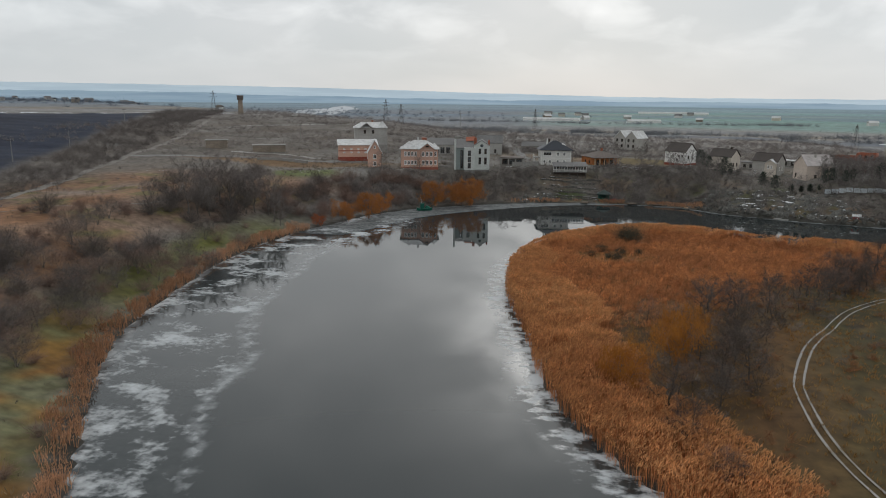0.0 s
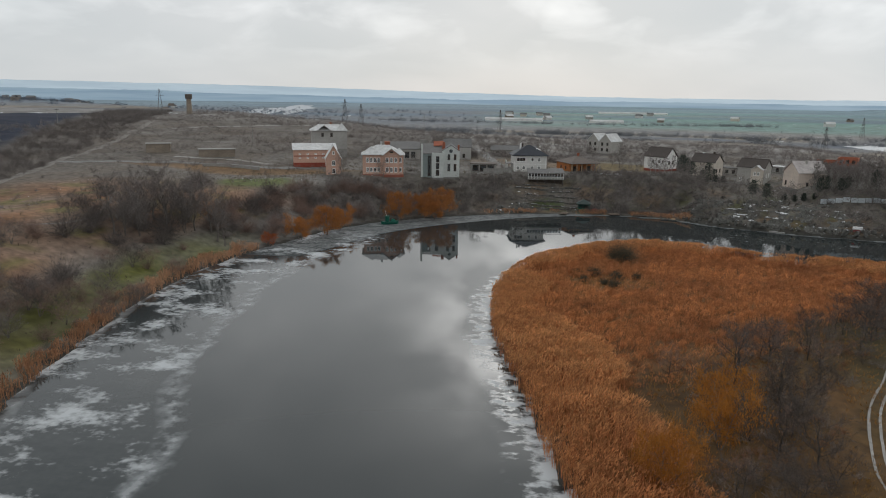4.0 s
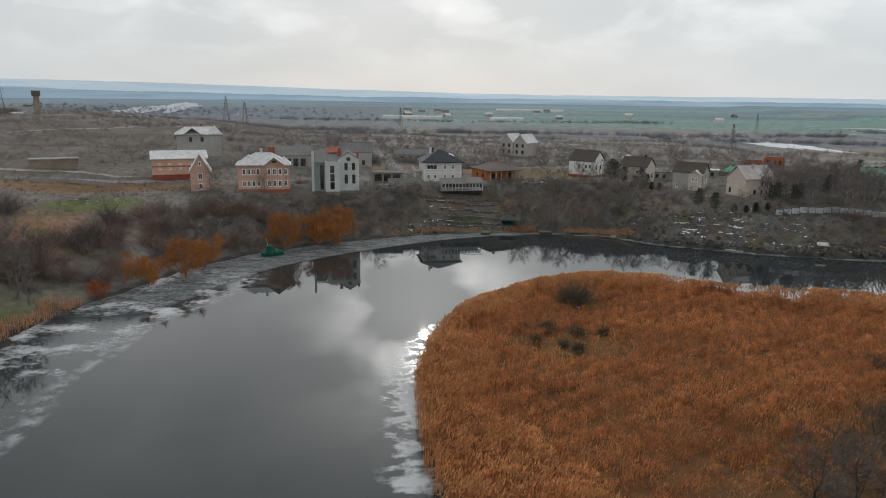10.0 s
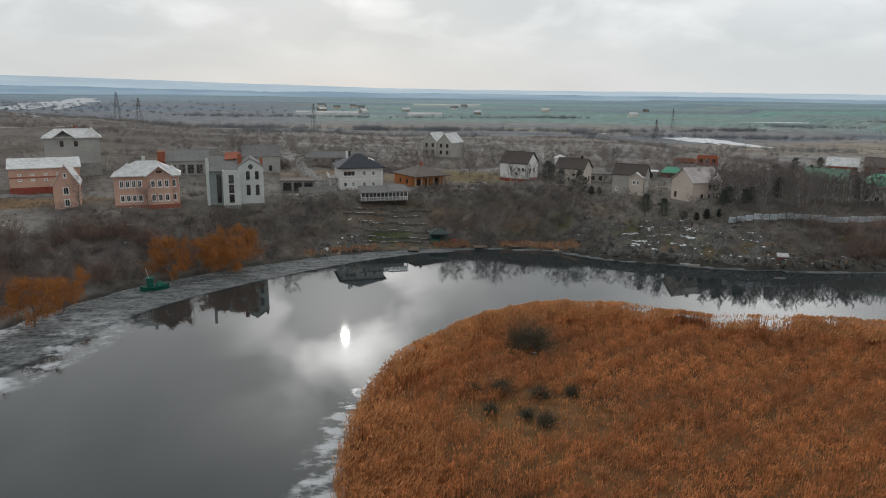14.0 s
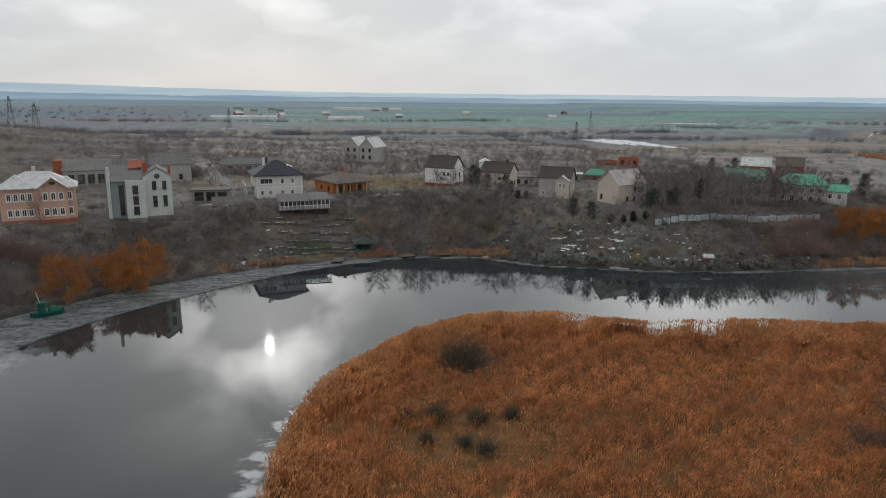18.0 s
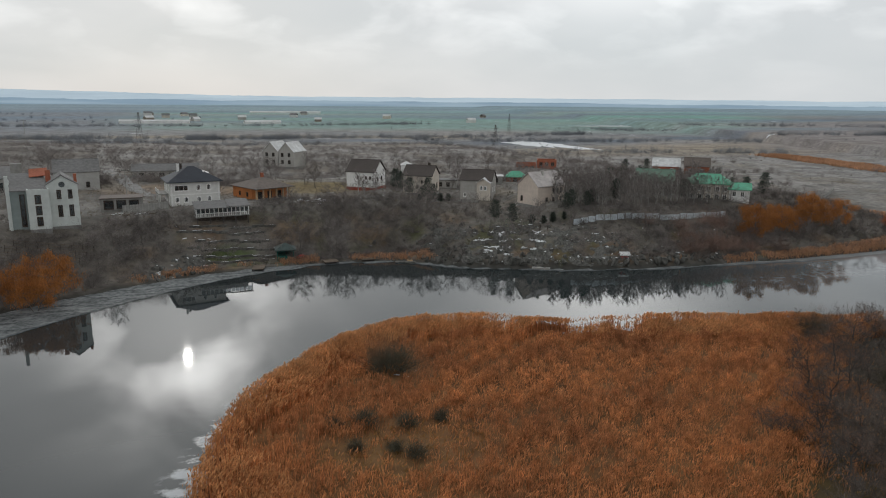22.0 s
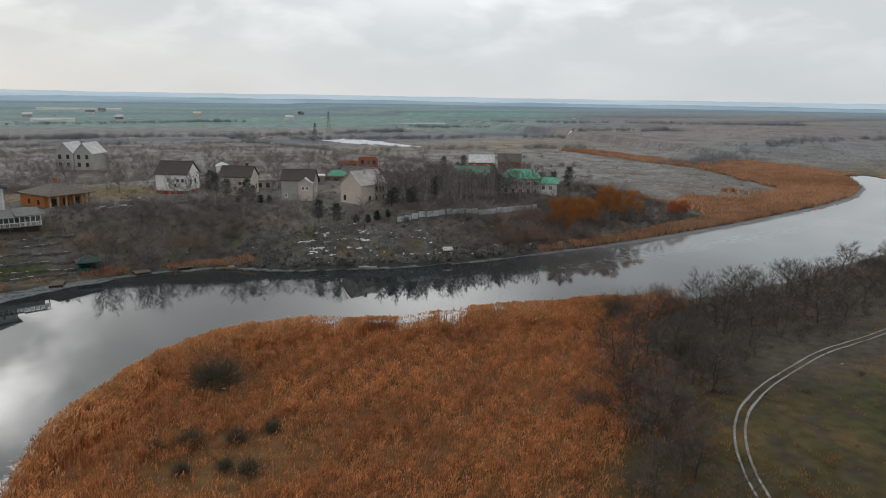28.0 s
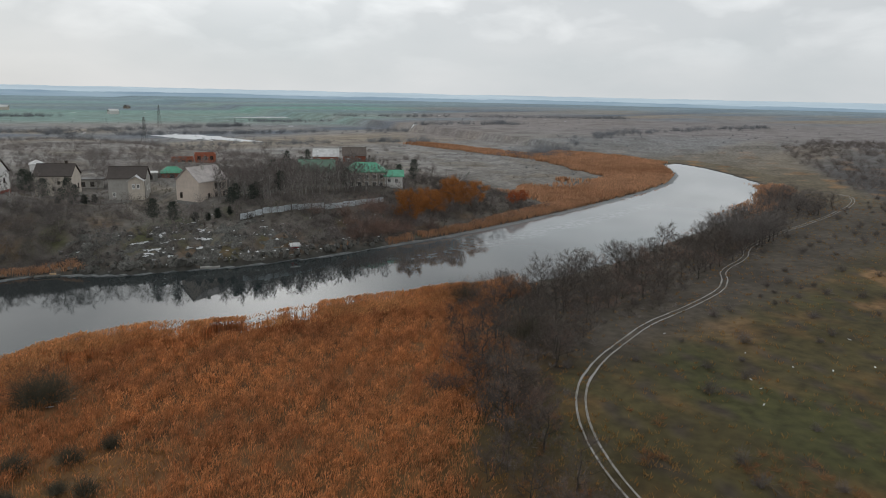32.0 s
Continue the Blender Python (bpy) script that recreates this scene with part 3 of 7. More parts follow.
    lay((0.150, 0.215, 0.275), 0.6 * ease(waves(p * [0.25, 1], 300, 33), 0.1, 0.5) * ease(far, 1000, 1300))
    # muddy rim
    lay((0.060, 0.054, 0.045), (np.minimum(n, s) < 1.4) & ~wet)
    lay((0.05, 0.05, 0.045), wet)
    return c


def ground_sheet():
    xs, ys = spaced(-250, 440, 2.2, -4700, 4700), spaced(-62, 330, 2.2, -900, 4700)
    gx, gy = np.meshgrid(xs, ys)
    p = np.stack([gx.ravel(), gy.ravel()], 1)
    z = ground_height(p)
    i = np.arange(len(xs) * len(ys)).reshape(len(ys), len(xs))
    quads = np.stack([i[:-1, :-1], i[:-1, 1:], i[1:, 1:], i[1:, :-1]], -1).reshape(-1, 4)
    me = mesh_of("ground", np.column_stack([p, z]), quads)
    layer = me.attributes.new("cover", "FLOAT_COLOR", "POINT")
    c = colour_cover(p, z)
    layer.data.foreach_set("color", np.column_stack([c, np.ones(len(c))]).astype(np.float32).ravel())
    me.polygons.foreach_set("use_smooth", np.ones(len(quads), bool))
    return tagged(piece("ground", me, "ground"), "winter ground with dry grass, bare soil and haze-tinted distant fields", "ground", kind="structure")


ground_sheet()


# ---- water with thin ice ----
def water_material():
    m = bpy.data.materials.new("still_river_water")
    m.use_nodes = True
    t, b = m.node_tree, m.node_tree.nodes["Principled BSDF"]
    add, link = t.nodes.new, t.links.new

    def mathn(op, a, c):
        n = add("ShaderNodeMath")
        n.operation = op
        for i, v in enumerate((a, c)):
            if isinstance(v, (int, float)):
                n.inputs[i].default_value = v
            else:
                link(v, n.inputs[i])
        return n.outputs[0]

    def noisen(scale, detail, stretch=(1, 1, 1), turn=0.0, rough=0.5):
        mp, n = add("ShaderNodeMapping"), add("ShaderNodeTexNoise")
        mp.inputs["Scale"].default_value = stretch
        mp.inputs["Rotation"].default_value = (0, 0, turn)
        n.inputs["Scale"].default_value, n.inputs["Detail"].default_value, n.inputs["Roughness"].default_value = scale, detail, rough
        link(place, mp.inputs[0])
        link(mp.outputs[0], n.inputs["Vector"])
        return n.outputs["Fac"]

    def rangen(v, lo, hi, a=0.0, c=1.0):
        n = add("ShaderNodeMapRange")
        for key, val in (("From Min", lo), ("From Max", hi), ("To Min", a), ("To Max", c)):
            n.inputs[key].default_value = val
        link(v, n.inputs["Value"])
        return n.outputs[0]

    place = add("ShaderNodeTexCoord").outputs["Object"]
    a = add("ShaderNodeAttribute")
    a.attribute_name = "ice"
    ch = add("ShaderNodeSeparateColor")
    link(a.outputs["Color"], ch.inputs[0])
    frost, sheet, rim = ch.outputs[0], ch.outputs[1], ch.outputs[2]
    streak = noisen(0.115, 7, (1, 1.7, 1), 0.25, 0.62)
    fine = noisen(1.1, 5)
    floes = mathn("ADD", mathn("MULTIPLY", noisen(0.15, 6, (0.75, 1.0, 1), 0.2, 0.55), 0.8), mathn("MULTIPLY", fine, 0.2))
    white = mathn("MULTIPLY", rangen(mathn("ADD", floes, mathn("MULTIPLY", frost, 0.04)), 0.525, 0.64), rangen(frost, 0.02, 0.14))
    ridge = mathn("MULTIPLY", rangen(frost, 0.01, 0.05), mathn("SUBTRACT", 1.0, rangen(frost, 0.07, 0.16)))
    white = mathn("MAXIMUM", white, mathn("MULTIPLY", mathn("MULTIPLY", ridge, rangen(noisen(0.5, 5), 0.42, 0.62)), 0.5))
    white = mathn("MAXIMUM", white, mathn("MULTIPLY", rangen(frost, 0.93, 1.0), rangen(noisen(0.3, 4), 0.35, 0.6, 0.0, 0.9)))
    edge = rangen(mathn("ADD", noisen(0.30, 5, (1, 1.5, 1), 0.0, 0.6), mathn("MULTIPLY", rim, 0.16)), 0.55, 0.70)
    edge = mathn("MULTIPLY", edge, rangen(rim, 0.05, 0.35))
    white = mathn("MAXIMUM", white, edge)
    skin = mathn("MULTIPLY", rangen(frost, 0.03, 0.25), 0.09)
    dull = mathn("MAXIMUM", rangen(mathn("ADD", sheet, mathn("MULTIPLY", fine, 0.35)), 0.45, 0.75), skin)
    drift = mathn("ADD", mathn("MULTIPLY", noisen(0.35, 6, (0.5, 1.6, 1), 0.35, 0.65), 0.6), mathn("MULTIPLY", fine, 0.4))
    dull = mathn("MULTIPLY", dull, rangen(drift, 0.40, 0.60, 0.15, 1.0))
    link(mathn("MAXIMUM", mathn("SUBTRACT", mathn("SUBTRACT", 0.5, mathn("MULTIPLY", rangen(sheet, 0.0, 0.2), 0.42)), mathn("MULTIPLY", white, 0.42)), 0.03), b.inputs["Specular IOR Level"])
    mix1, mix2 = add("ShaderNodeMix"), add("ShaderNodeMix")
    for mx, factor, colour in ((mix1, dull, (0.235, 0.242, 0.240, 1)), (mix2, mathn("MULTIPLY", white, 0.9), (0.58, 0.60, 0.61, 1))):
        mx.data_type = "RGBA"
        mx.inputs["B"].default_value = colour
        link(factor, mx.inputs["Factor"])
    mix0 = add("ShaderNodeMix")
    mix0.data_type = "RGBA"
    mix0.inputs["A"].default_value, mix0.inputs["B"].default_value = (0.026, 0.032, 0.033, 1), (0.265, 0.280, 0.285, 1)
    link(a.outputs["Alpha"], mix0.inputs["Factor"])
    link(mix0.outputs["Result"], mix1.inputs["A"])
    link(mix1.outputs["Result"], mix2.inputs["A"])
    link(mix2.outputs["Result"], b.inputs["Base Color"])
    r = mathn("ADD", 0.022, mathn("ADD", mathn("MULTIPLY", rangen(sheet, 0.25, 0.33), mathn("ADD", 0.42, mathn("MULTIPLY", streak, 0.4))), mathn("MULTIPLY", white, 0.6)))
    link(mathn("ADD", r, mathn("MULTIPLY", skin, 0.06)), b.inputs["Roughness"])
    b.inputs["IOR"].default_value = 1.33
    bump = add("ShaderNodeBump")
    bump.inputs["Strength"].default_value, bump.inputs["Distance"].default_value = 0.035, 0.05
    ripple = mathn("ADD", mathn("ADD", noisen(0.8, 3), mathn("MULTIPLY", noisen(0.22, 2), 1.5)), mathn("MULTIPLY", mathn("MAXIMUM", white, sheet), mathn("MULTIPLY", fine, 3.0)))
    link(ripple, bump.inputs["Height"])
    link(bump.outputs[0], b.inputs["Normal"])
    return m


def water_sheet():
    xs, ys = np.arange(-80, 440, 2.0), np.arange(-62, 236, 2.0)
    ys = np.concatenate([[-420, -300, -200, -120, -85], ys])
    gx, gy = np.meshgrid(xs, ys)
    p = np.stack([gx.ravel(), gy.ravel()], 1)
    n, s, wet, north = banks(p)
    x, y = p[:, 0], p[:, 1]
    frost = np.clip(1 - (n + 1.5 * waves(p, 30, 31)) / (11.5 + 9.5 * ease(y, -5, 38)), 0, 1) * (1 - ease(y, 118, 160))
    width = 13.5 * ease(-x, -45, 42) + 1.2
    sheet = (1 - ease(n, width * 0.85, width * 1.1)) * ease(y, 112, 140) * (1 - ease(x, 52, 60))
    sheet = np.maximum(sheet, 0.9 * (1 - ease(n + 1.2 * waves(p, 12, 36), 1.0, 3.4)) * ease(x, 120, 150))
    sheet = np.maximum(sheet, 0.75 * (1 - ease(n, 1.0, 3.2 + 1.5 * waves(p, 14, 39))) * ease(x, 48, 54) * (y > 150))
    rim = (1 - ease(s, 0.5, 4.0 + 2.5 * (1 - ease(y, 95, 125)))) * (1 - ease(x, 70, 78)) * (0.85 + 0.5 * waves(p, 16, 37))
    rim = np.maximum(rim, 0.9 * (1 - ease(s, 3.0, 6.0)) * ease(x, 44, 50) * (1 - ease(x, 66, 72)))
    pale_reach = ease(x, 95, 190) * (0.8 + 0.2 * waves(p, 60, 38))        # paler water colour over the far reach
    i = np.arange(len(p)).reshape(len(ys), len(xs))
    quads = np.stack([i[:-1, :-1], i[:-1, 1:], i[1:, 1:], i[1:, :-1]], -1).reshape(-1, 4)
    close = (np.minimum(n, s) < 5) | wet
    quads = quads[close[quads].any(1)]
    me = mesh_of("water", np.column_stack([p, np.zeros(len(p))]), quads)
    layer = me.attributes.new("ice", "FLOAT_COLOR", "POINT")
    layer.data.foreach_set("color", np.column_stack([frost, sheet, np.clip(rim, 0, 1), pale_reach]).astype(np.float32).ravel())
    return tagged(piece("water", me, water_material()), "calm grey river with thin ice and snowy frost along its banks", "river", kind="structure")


water_sheet()


# ---- distance: rings of hills, haze painted as pale blue colour and glow ----
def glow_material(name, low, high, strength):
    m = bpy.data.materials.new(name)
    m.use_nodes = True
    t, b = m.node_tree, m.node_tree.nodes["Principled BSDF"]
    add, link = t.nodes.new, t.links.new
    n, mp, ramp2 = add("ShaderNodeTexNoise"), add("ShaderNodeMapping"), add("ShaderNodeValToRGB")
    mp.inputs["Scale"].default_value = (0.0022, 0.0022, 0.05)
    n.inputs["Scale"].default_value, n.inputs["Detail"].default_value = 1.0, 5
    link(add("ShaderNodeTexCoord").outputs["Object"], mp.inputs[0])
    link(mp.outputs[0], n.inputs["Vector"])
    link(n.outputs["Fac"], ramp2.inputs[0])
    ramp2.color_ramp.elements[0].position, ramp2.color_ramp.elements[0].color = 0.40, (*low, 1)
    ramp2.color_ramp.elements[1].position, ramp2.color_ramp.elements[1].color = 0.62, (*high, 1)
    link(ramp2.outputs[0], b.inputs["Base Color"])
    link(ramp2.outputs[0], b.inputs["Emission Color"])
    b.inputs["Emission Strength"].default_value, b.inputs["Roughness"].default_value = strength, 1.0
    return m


def hill_ring(radius, foot, rise, mat, seed):
    """A far ridge all along the view, a solid band whose top follows rise(angle east of north)."""
    turn = np.radians(np.arange(-75, 110, 0.4))
    rng = np.random.RandomState(seed)
    rough = np.convolve(rng.uniform(-1, 1, len(turn) + 8), np.ones(9) / 9, "valid") * 6 + rng.uniform(-1, 1, len(turn)) * 1.0
    tops = np.array([rise(math.degrees(a)) for a in turn]) + rough
    front = np.column_stack([radius * np.sin(turn), radius * np.cos(turn)])
    v = np.concatenate([np.column_stack([front, np.full(len(turn), foot)]), np.column_stack([front * 1.02, tops]), np.column_stack([front * 1.04, np.full(len(turn), foot)])])
    k = len(turn)
    i = np.arange(k - 1)
    f = np.concatenate([np.column_stack([i, i + 1, i + 1 + k, i + k]), np.column_stack([i + k, i + 1 + k, i + 1 + 2 * k, i + 2 * k])])
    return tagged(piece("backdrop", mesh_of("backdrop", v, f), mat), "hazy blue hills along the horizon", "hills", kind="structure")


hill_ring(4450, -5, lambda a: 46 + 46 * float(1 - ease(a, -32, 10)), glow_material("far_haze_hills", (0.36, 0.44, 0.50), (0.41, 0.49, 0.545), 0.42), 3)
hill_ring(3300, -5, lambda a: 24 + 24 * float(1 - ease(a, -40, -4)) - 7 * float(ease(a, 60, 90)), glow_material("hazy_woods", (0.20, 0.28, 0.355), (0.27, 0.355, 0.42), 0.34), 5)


# ---- houses ----
def wall_panel(bm, m, width, height, holes, thick=0.3, gable=0.0):
    """A wall standing on its base line, x along it, outer face at y = 0, with openings (x0, z0, x1, z1) cut through."""
    xs = sorted({0.0, width, *[h[0] for h in holes], *[h[2] for h in holes]})
    zs = sorted({0.0, height, *[h[1] for h in holes], *[h[3] for h in holes]})

    def open_at(i, j):
        if not (0 <= i < len(xs) - 1 and 0 <= j < len(zs) - 1):
            return None
        cx, cz = (xs[i] + xs[i + 1]) / 2, (zs[j] + zs[j + 1]) / 2
        return any(h[0] < cx < h[2] and h[1] < cz < h[3] for h in holes)

    def quad(*q):
        bm.faces.new([bm.verts.new(m @ Vector(c)) for c in q])

    for i in range(len(xs) - 1):
        for j in range(len(zs) - 1):
            x0, x1, z0, z1 = xs[i], xs[i + 1], zs[j], zs[j + 1]
            if open_at(i, j):
                continue
            quad((x0, 0, z0), (x1, 0, z0), (x1, 0, z1), (x0, 0, z1))
            quad((x0, thick, z1), (x1, thick, z1), (x1, thick, z0), (x0, thick, z0))
            for di, dj, a, b in ((-1, 0, (x0, z1), (x0, z0)), (1, 0, (x1, z0), (x1, z1)), (0, -1, (x0, z0), (x1, z0)), (0, 1, (x1, z1), (x0, z1))):
                if open_at(i + di, j + dj) is not False:
                    quad((a[0], 0, a[1]), (a[0], thick, a[1]), (b[0], thick, b[1]), (b[0], 0, b[1]))
    if gable:
        ring = [m @ Vector(q) for q in ((0, 0, height), (width, 0, height), (width / 2, 0, height + gable))]
        prism(bm, ring, m.to_3x3() @ Vector((0, thick, 0)))


def window(parent, m, w, h, arched=False, bars=1, frame_mat="trim", name="window"):
    """A window set in its opening: a frame with pane, mullions and sill; x along the wall, outer face at y = 0."""
    bm, e = bmesh.new(), 0.14
    inner, outer = [(e, e), (w - e, e)], [(-0.05, 0), (w + 0.05, 0)]
    if arched:
        spring, r = h - e - (w / 2 - e) * 0.75, w / 2 - e
        for k in range(7):
            u = math.pi * k / 6
            inner.append((w / 2 + r * math.cos(u), spring + 0.02 + r * 0.75 * math.sin(u)))
            outer.append((w + 0.05 - (w + 0.1) * k / 6, h + 0.04))
    else:
        inner += [(w - e, h - e), (e, h - e)]
        outer += [(w + 0.05, h + 0.04), (-0.05, h + 0.04)]
    rings = [[bm.verts.new((x, y, z)) for x, z in ring] for y, ring in ((-0.07, outer), (-0.07, inner), (0.12, inner), (0.12, outer))]
    for k in range(len(inner)):
        j = (k + 1) % len(inner)
        for a, b in zip(rings, rings[1:] + rings[:1]):
            bm.faces.new((a[k], a[j], b[j], b[k]))
    frame_ob = part("window_frame", bm, frame_mat, parent)
    frame_ob.name = name
    frame_ob.matrix_local = m
    part("pane", box(e * 0.5, w - e * 0.5, 0.05, 0.07, e * 0.5, h - e * 0.5), "glass", frame_ob)
    part("sill", box(-0.08, w + 0.08, -0.18, -0.075, -0.10, -0.005), frame_mat, frame_ob)
    for k in range(bars):
        x = w * (k + 1) / (bars + 1)
        part("mullion", box(x - 0.035, x + 0.035, -0.02, 0.045, e, h - e), frame_mat, frame_ob)
    return frame_ob


SIDES = {"front": lambda w, d: (pose(-w / 2, -d / 2, 0), w), "right": lambda w, d: (pose(w / 2, -d / 2, 0, 0, 0, 90), d),
         "back": lambda w, d: (pose(w / 2, d / 2, 0, 0, 0, 180), w), "left": lambda w, d: (pose(-w / 2, d / 2, 0, 0, 0, -90), d)}


def block(home, w, d, h, mat, wins=(), gables=(), gable_h=0.0, down=3.0, plinth=None, plinth_h=0.8, spot=(0, 0, 0), name="wall", quoins=None, arched=(), bars=1, frame_mat="trim"):
    """One box of a house: four walls with windows. wins: (side, x0, z0, x1, z1). Returns nothing; walls reach below the ground by down."""
    base = pose(*spot)
    for side, where in SIDES.items():
        m, run = where(w, d)
        holes = [q[1:] for q in wins if q[0] == side]
        inset = side in ("left", "right")
        bm = bmesh.new()
        a = 0.3 if inset else 0.0
        wall_panel(bm, pose(a, 0, 0), run - 2 * a, h, [(q[0] - a, q[1], q[2] - a, q[3]) for q in holes], gable=gable_h if side in gables else 0.0)
        ob = part(name, bm, mat, home)
        ob.matrix_local = base @ m
        for q in holes:
            window(home, base @ m @ pose(q[0], 0.02, q[1]), q[2] - q[0], q[3] - q[1], side in arched and q[2] - q[0] < 2, bars, frame_mat)
    part("foundation", box(-w / 2 + 0.02, w / 2 - 0.02, -d / 2 + 0.02, d / 2 - 0.02, -down, -0.004), "concrete", home).matrix_local = base
    if plinth:
        foot = box(-w / 2 - 0.06, w / 2 + 0.06, -d / 2 - 0.06, d / 2 + 0.06, -0.5, max(plinth_h, -0.3))
        part("plinth", foot, plinth, home).matrix_local = base
    ob = part("floor_slab", box(-w / 2 + 0.32, w / 2 - 0.32, -d / 2 + 0.32, d / 2 - 0.32, h * 0.5 - 0.1, h * 0.5 + 0.1), "concrete", home)
    ob.matrix_local = base


def gable_roof(home, w, d, z, rise, mat, over=0.5, along="x", spot=(0, 0, 0), name="roof"):
    """Two sloping slabs that meet in a ridge along x (or y)."""
    if along == "y":
        w, d = d, w
    bm, t = bmesh.new(), 0.16
    run, drop = d / 2 + over, rise * over / (d / 2)
    for side in (-1, 1):
        ring = [(-w / 2 - over, side * run, z - drop), (w / 2 + over, side * run, z - drop), (w / 2 + over, 0, z + rise), (-w / 2 - over, 0, z + rise)]
        prism(bm, ring if side < 0 else ring[::-1], (0, 0, t))
    ob = part(name, bm, mat, home)
    m = pose(*spot) @ pose(0, 0, 0, 0, 0, 90 if along == "y" else 0)
    ob.matrix_local = m
    cap = part("ridge_cap", rod(bmesh.new(), (-w / 2 - over, 0, z + rise + t), (w / 2 + over, 0, z + rise + t), 0.1, 0.1, 6), mat, home)
    cap.matrix_local = m
    return ob


def hip_roof(home, w, d, z, rise, mat, over=0.6, spot=(0, 0, 0), ridge=None, name="roof"):
    """A hipped roof with its ridge along the longer side."""
    bm, t = bmesh.new(), 0.18
    a, b = w / 2 + over, d / 2 + over
    r = max(a - b, 0.01) if ridge is None else ridge
    low = [(-a, -b, z), (a, -b, z), (a, b, z), (-a, b, z)]
    v = [bm.verts.new(q) for q in low] + [bm.verts.new((q[0], q[1], z + t)) for q in low] + [bm.verts.new((-r, 0, z + rise)), bm.verts.new((r, 0, z + rise))]
    for q in ((3, 2, 1, 0), (0, 1, 5, 4), (1, 2, 6, 5), (2, 3, 7, 6), (3, 0, 4, 7), (4, 5, 9, 8), (6, 7, 8, 9), (5, 6, 9), (7, 4, 8)):
        bm.faces.new([v[i] for i in q])
    ob = part(name, bm, mat, home)
    ob.matrix_local = pose(*spot)
    return ob


def chimney(home, x, y, z0, z1, mat="brick", s=0.35):
    bm = box(-s, s, -s, s, z0, z1)
    slab(bm, -s - 0.08, s + 0.08, -s - 0.08, s + 0.08, z1, z1 + 0.15)
    ob = part("chimney", bm, mat, home)
    ob.matrix_local = pose(x, y, 0)


def row(side, starts, z0, w, h):
    return [(side, x, z0, x + w, z0 + h) for x in starts]


def home_at(name, x, y, turn, label, z=None):
    return thing(name, pose(x, y, at(x, y) if z is None else z, 0, 0, turn), label, "house")


# peach house with a white hipped roof and a gabled bay
h = home_at("peach_house", -46.8, 208.8, 12, "two-storey peach house with white metal roof and red plinth", 10.4)
block(h, 14.2, 9.0, 7.2, "pink", row("front", (1.2, 2.5, 3.8, 5.1), 4.6, 0.95, 1.7) + row("front", (1.2, 2.5, 3.8, 5.1), 1.3, 0.95, 1.6)
      + row("front", (12.6,), 4.6, 1.0, 1.75) + row("front", (12.6,), 1.3, 1.0, 1.7)
      + row("left", (2, 5), 4.4, 1, 1.7), arched=("front",), plinth="pinkband", plinth_h=0.5)
block(h, 5.6, 3.0, 7.25, "pink", row("front", (0.8, 2.3, 3.8), 4.6, 1.0, 1.75) + row("front", (0.8, 2.3, 3.8), 1.3, 1.0, 1.7), gables=("front",), gable_h=2.1, spot=(2.9, -3.6, 0), arched=("front",), plinth="pinkband", plinth_h=0.5, name="bay_wall")
hip_roof(h, 14.2, 9.0, 7.2, 3.3, "snowroof", ridge=2.2)
gable_roof(h, 5.6, 6.4, 7.3, 2.15, "snowroof", along="y", spot=(2.9, -2.2, 0), name="bay_roof")
hip_roof(h, 6.0, 5.0, 7.25, 2.9, "snowroof", spot=(-4.0, -2.2, 0), ridge=0.05, name="corner_roof")
hip_roof(h, 2.6, 5.0, 7.27, 2.3, "snowroof", spot=(5.7, -2.0, 0), ridge=0.05, name="corner_roof")
part("attic_window", box(2.3, 3.5, -5.16, -5.102, 8.0, 8.55), "darkwood", h)
chimney(h, -0.6, 0.4, 9, 11.4, "snowroof")

# tall gabled house beside it, and the long shed-roofed building behind
h = home_at("gabled_house", -64.6, 207.4, 17, "narrow peach house with steep white gabled roof", 10.4)
block(h, 5.3, 11.0, 5.8, "pink", row("front", (2.0,), 3.3, 1.2, 1.8) + row("front", (2.1,), 0.6, 1.1, 1.7) + row("left", (2, 5, 8), 3.2, 1, 1.5), gables=("front", "back"), gable_h=4.2, arched=("front",))
gable_roof(h, 5.3, 11.0, 5.85, 4.35, "snowroof", over=0.4, along="y")
window(h, pose(-0.35, -5.6, 7.2), 0.7, 1.1, True, 0)
h = home_at("long_workshop", -79.6, 233.6, 21, "long peach workshop with red plinth and white roof", 10.3)
block(h, 16.6, 7.0, 6.4, "pink", row("front", (2, 5, 8, 11), 4.6, 0.8, 0.5) + row("front", (2, 5, 8, 11), 3.2, 0.8, 0.5), plinth="red", plinth_h=1.5)
part("band", box(-8.32, 8.32, -3.53, -3.502, 3.9, 4.3), "pinkband", h)
ob = part("roof", prism(bmesh.new(), [(-8.7, -4.0, 6.4), (8.7, -4.0, 6.4), (8.7, 4.2, 8.4), (-8.7, 4.2, 8.4)], (0, 0, 0.18)), "snowroof", h)

# grey house high on the slope
h = home_at("grey_house", -82.0, 262, 19, "grey two-storey house with white hipped roof", 15.2)
block(h, 15.0, 10, 7.6, "grey", row("front", (4.2, 8.0), 5.2, 0.9, 1.5) + row("right", (2, 5), 5.0, 0.8, 1.5) + row("right", (2, 5), 2.4, 0.8, 1.4), down=5, frame_mat="darkwood")
hip_roof(h, 15.0, 10, 7.6, 2.6, "snowroof", ridge=4.5)
gable_roof(h, 6.0, 6.0, 7.7, 2.2, "snowroof", along="y", spot=(-2.2, -3.0, 0), name="bay_roof")
hip_roof(h, 4.0, 4.0, 7.8, 3.0, "snowroof", over=0.4, spot=(5.4, -3.0, 0), ridge=0.05, name="corner_roof")
chimney(h, 1, 1, 9, 10.9)

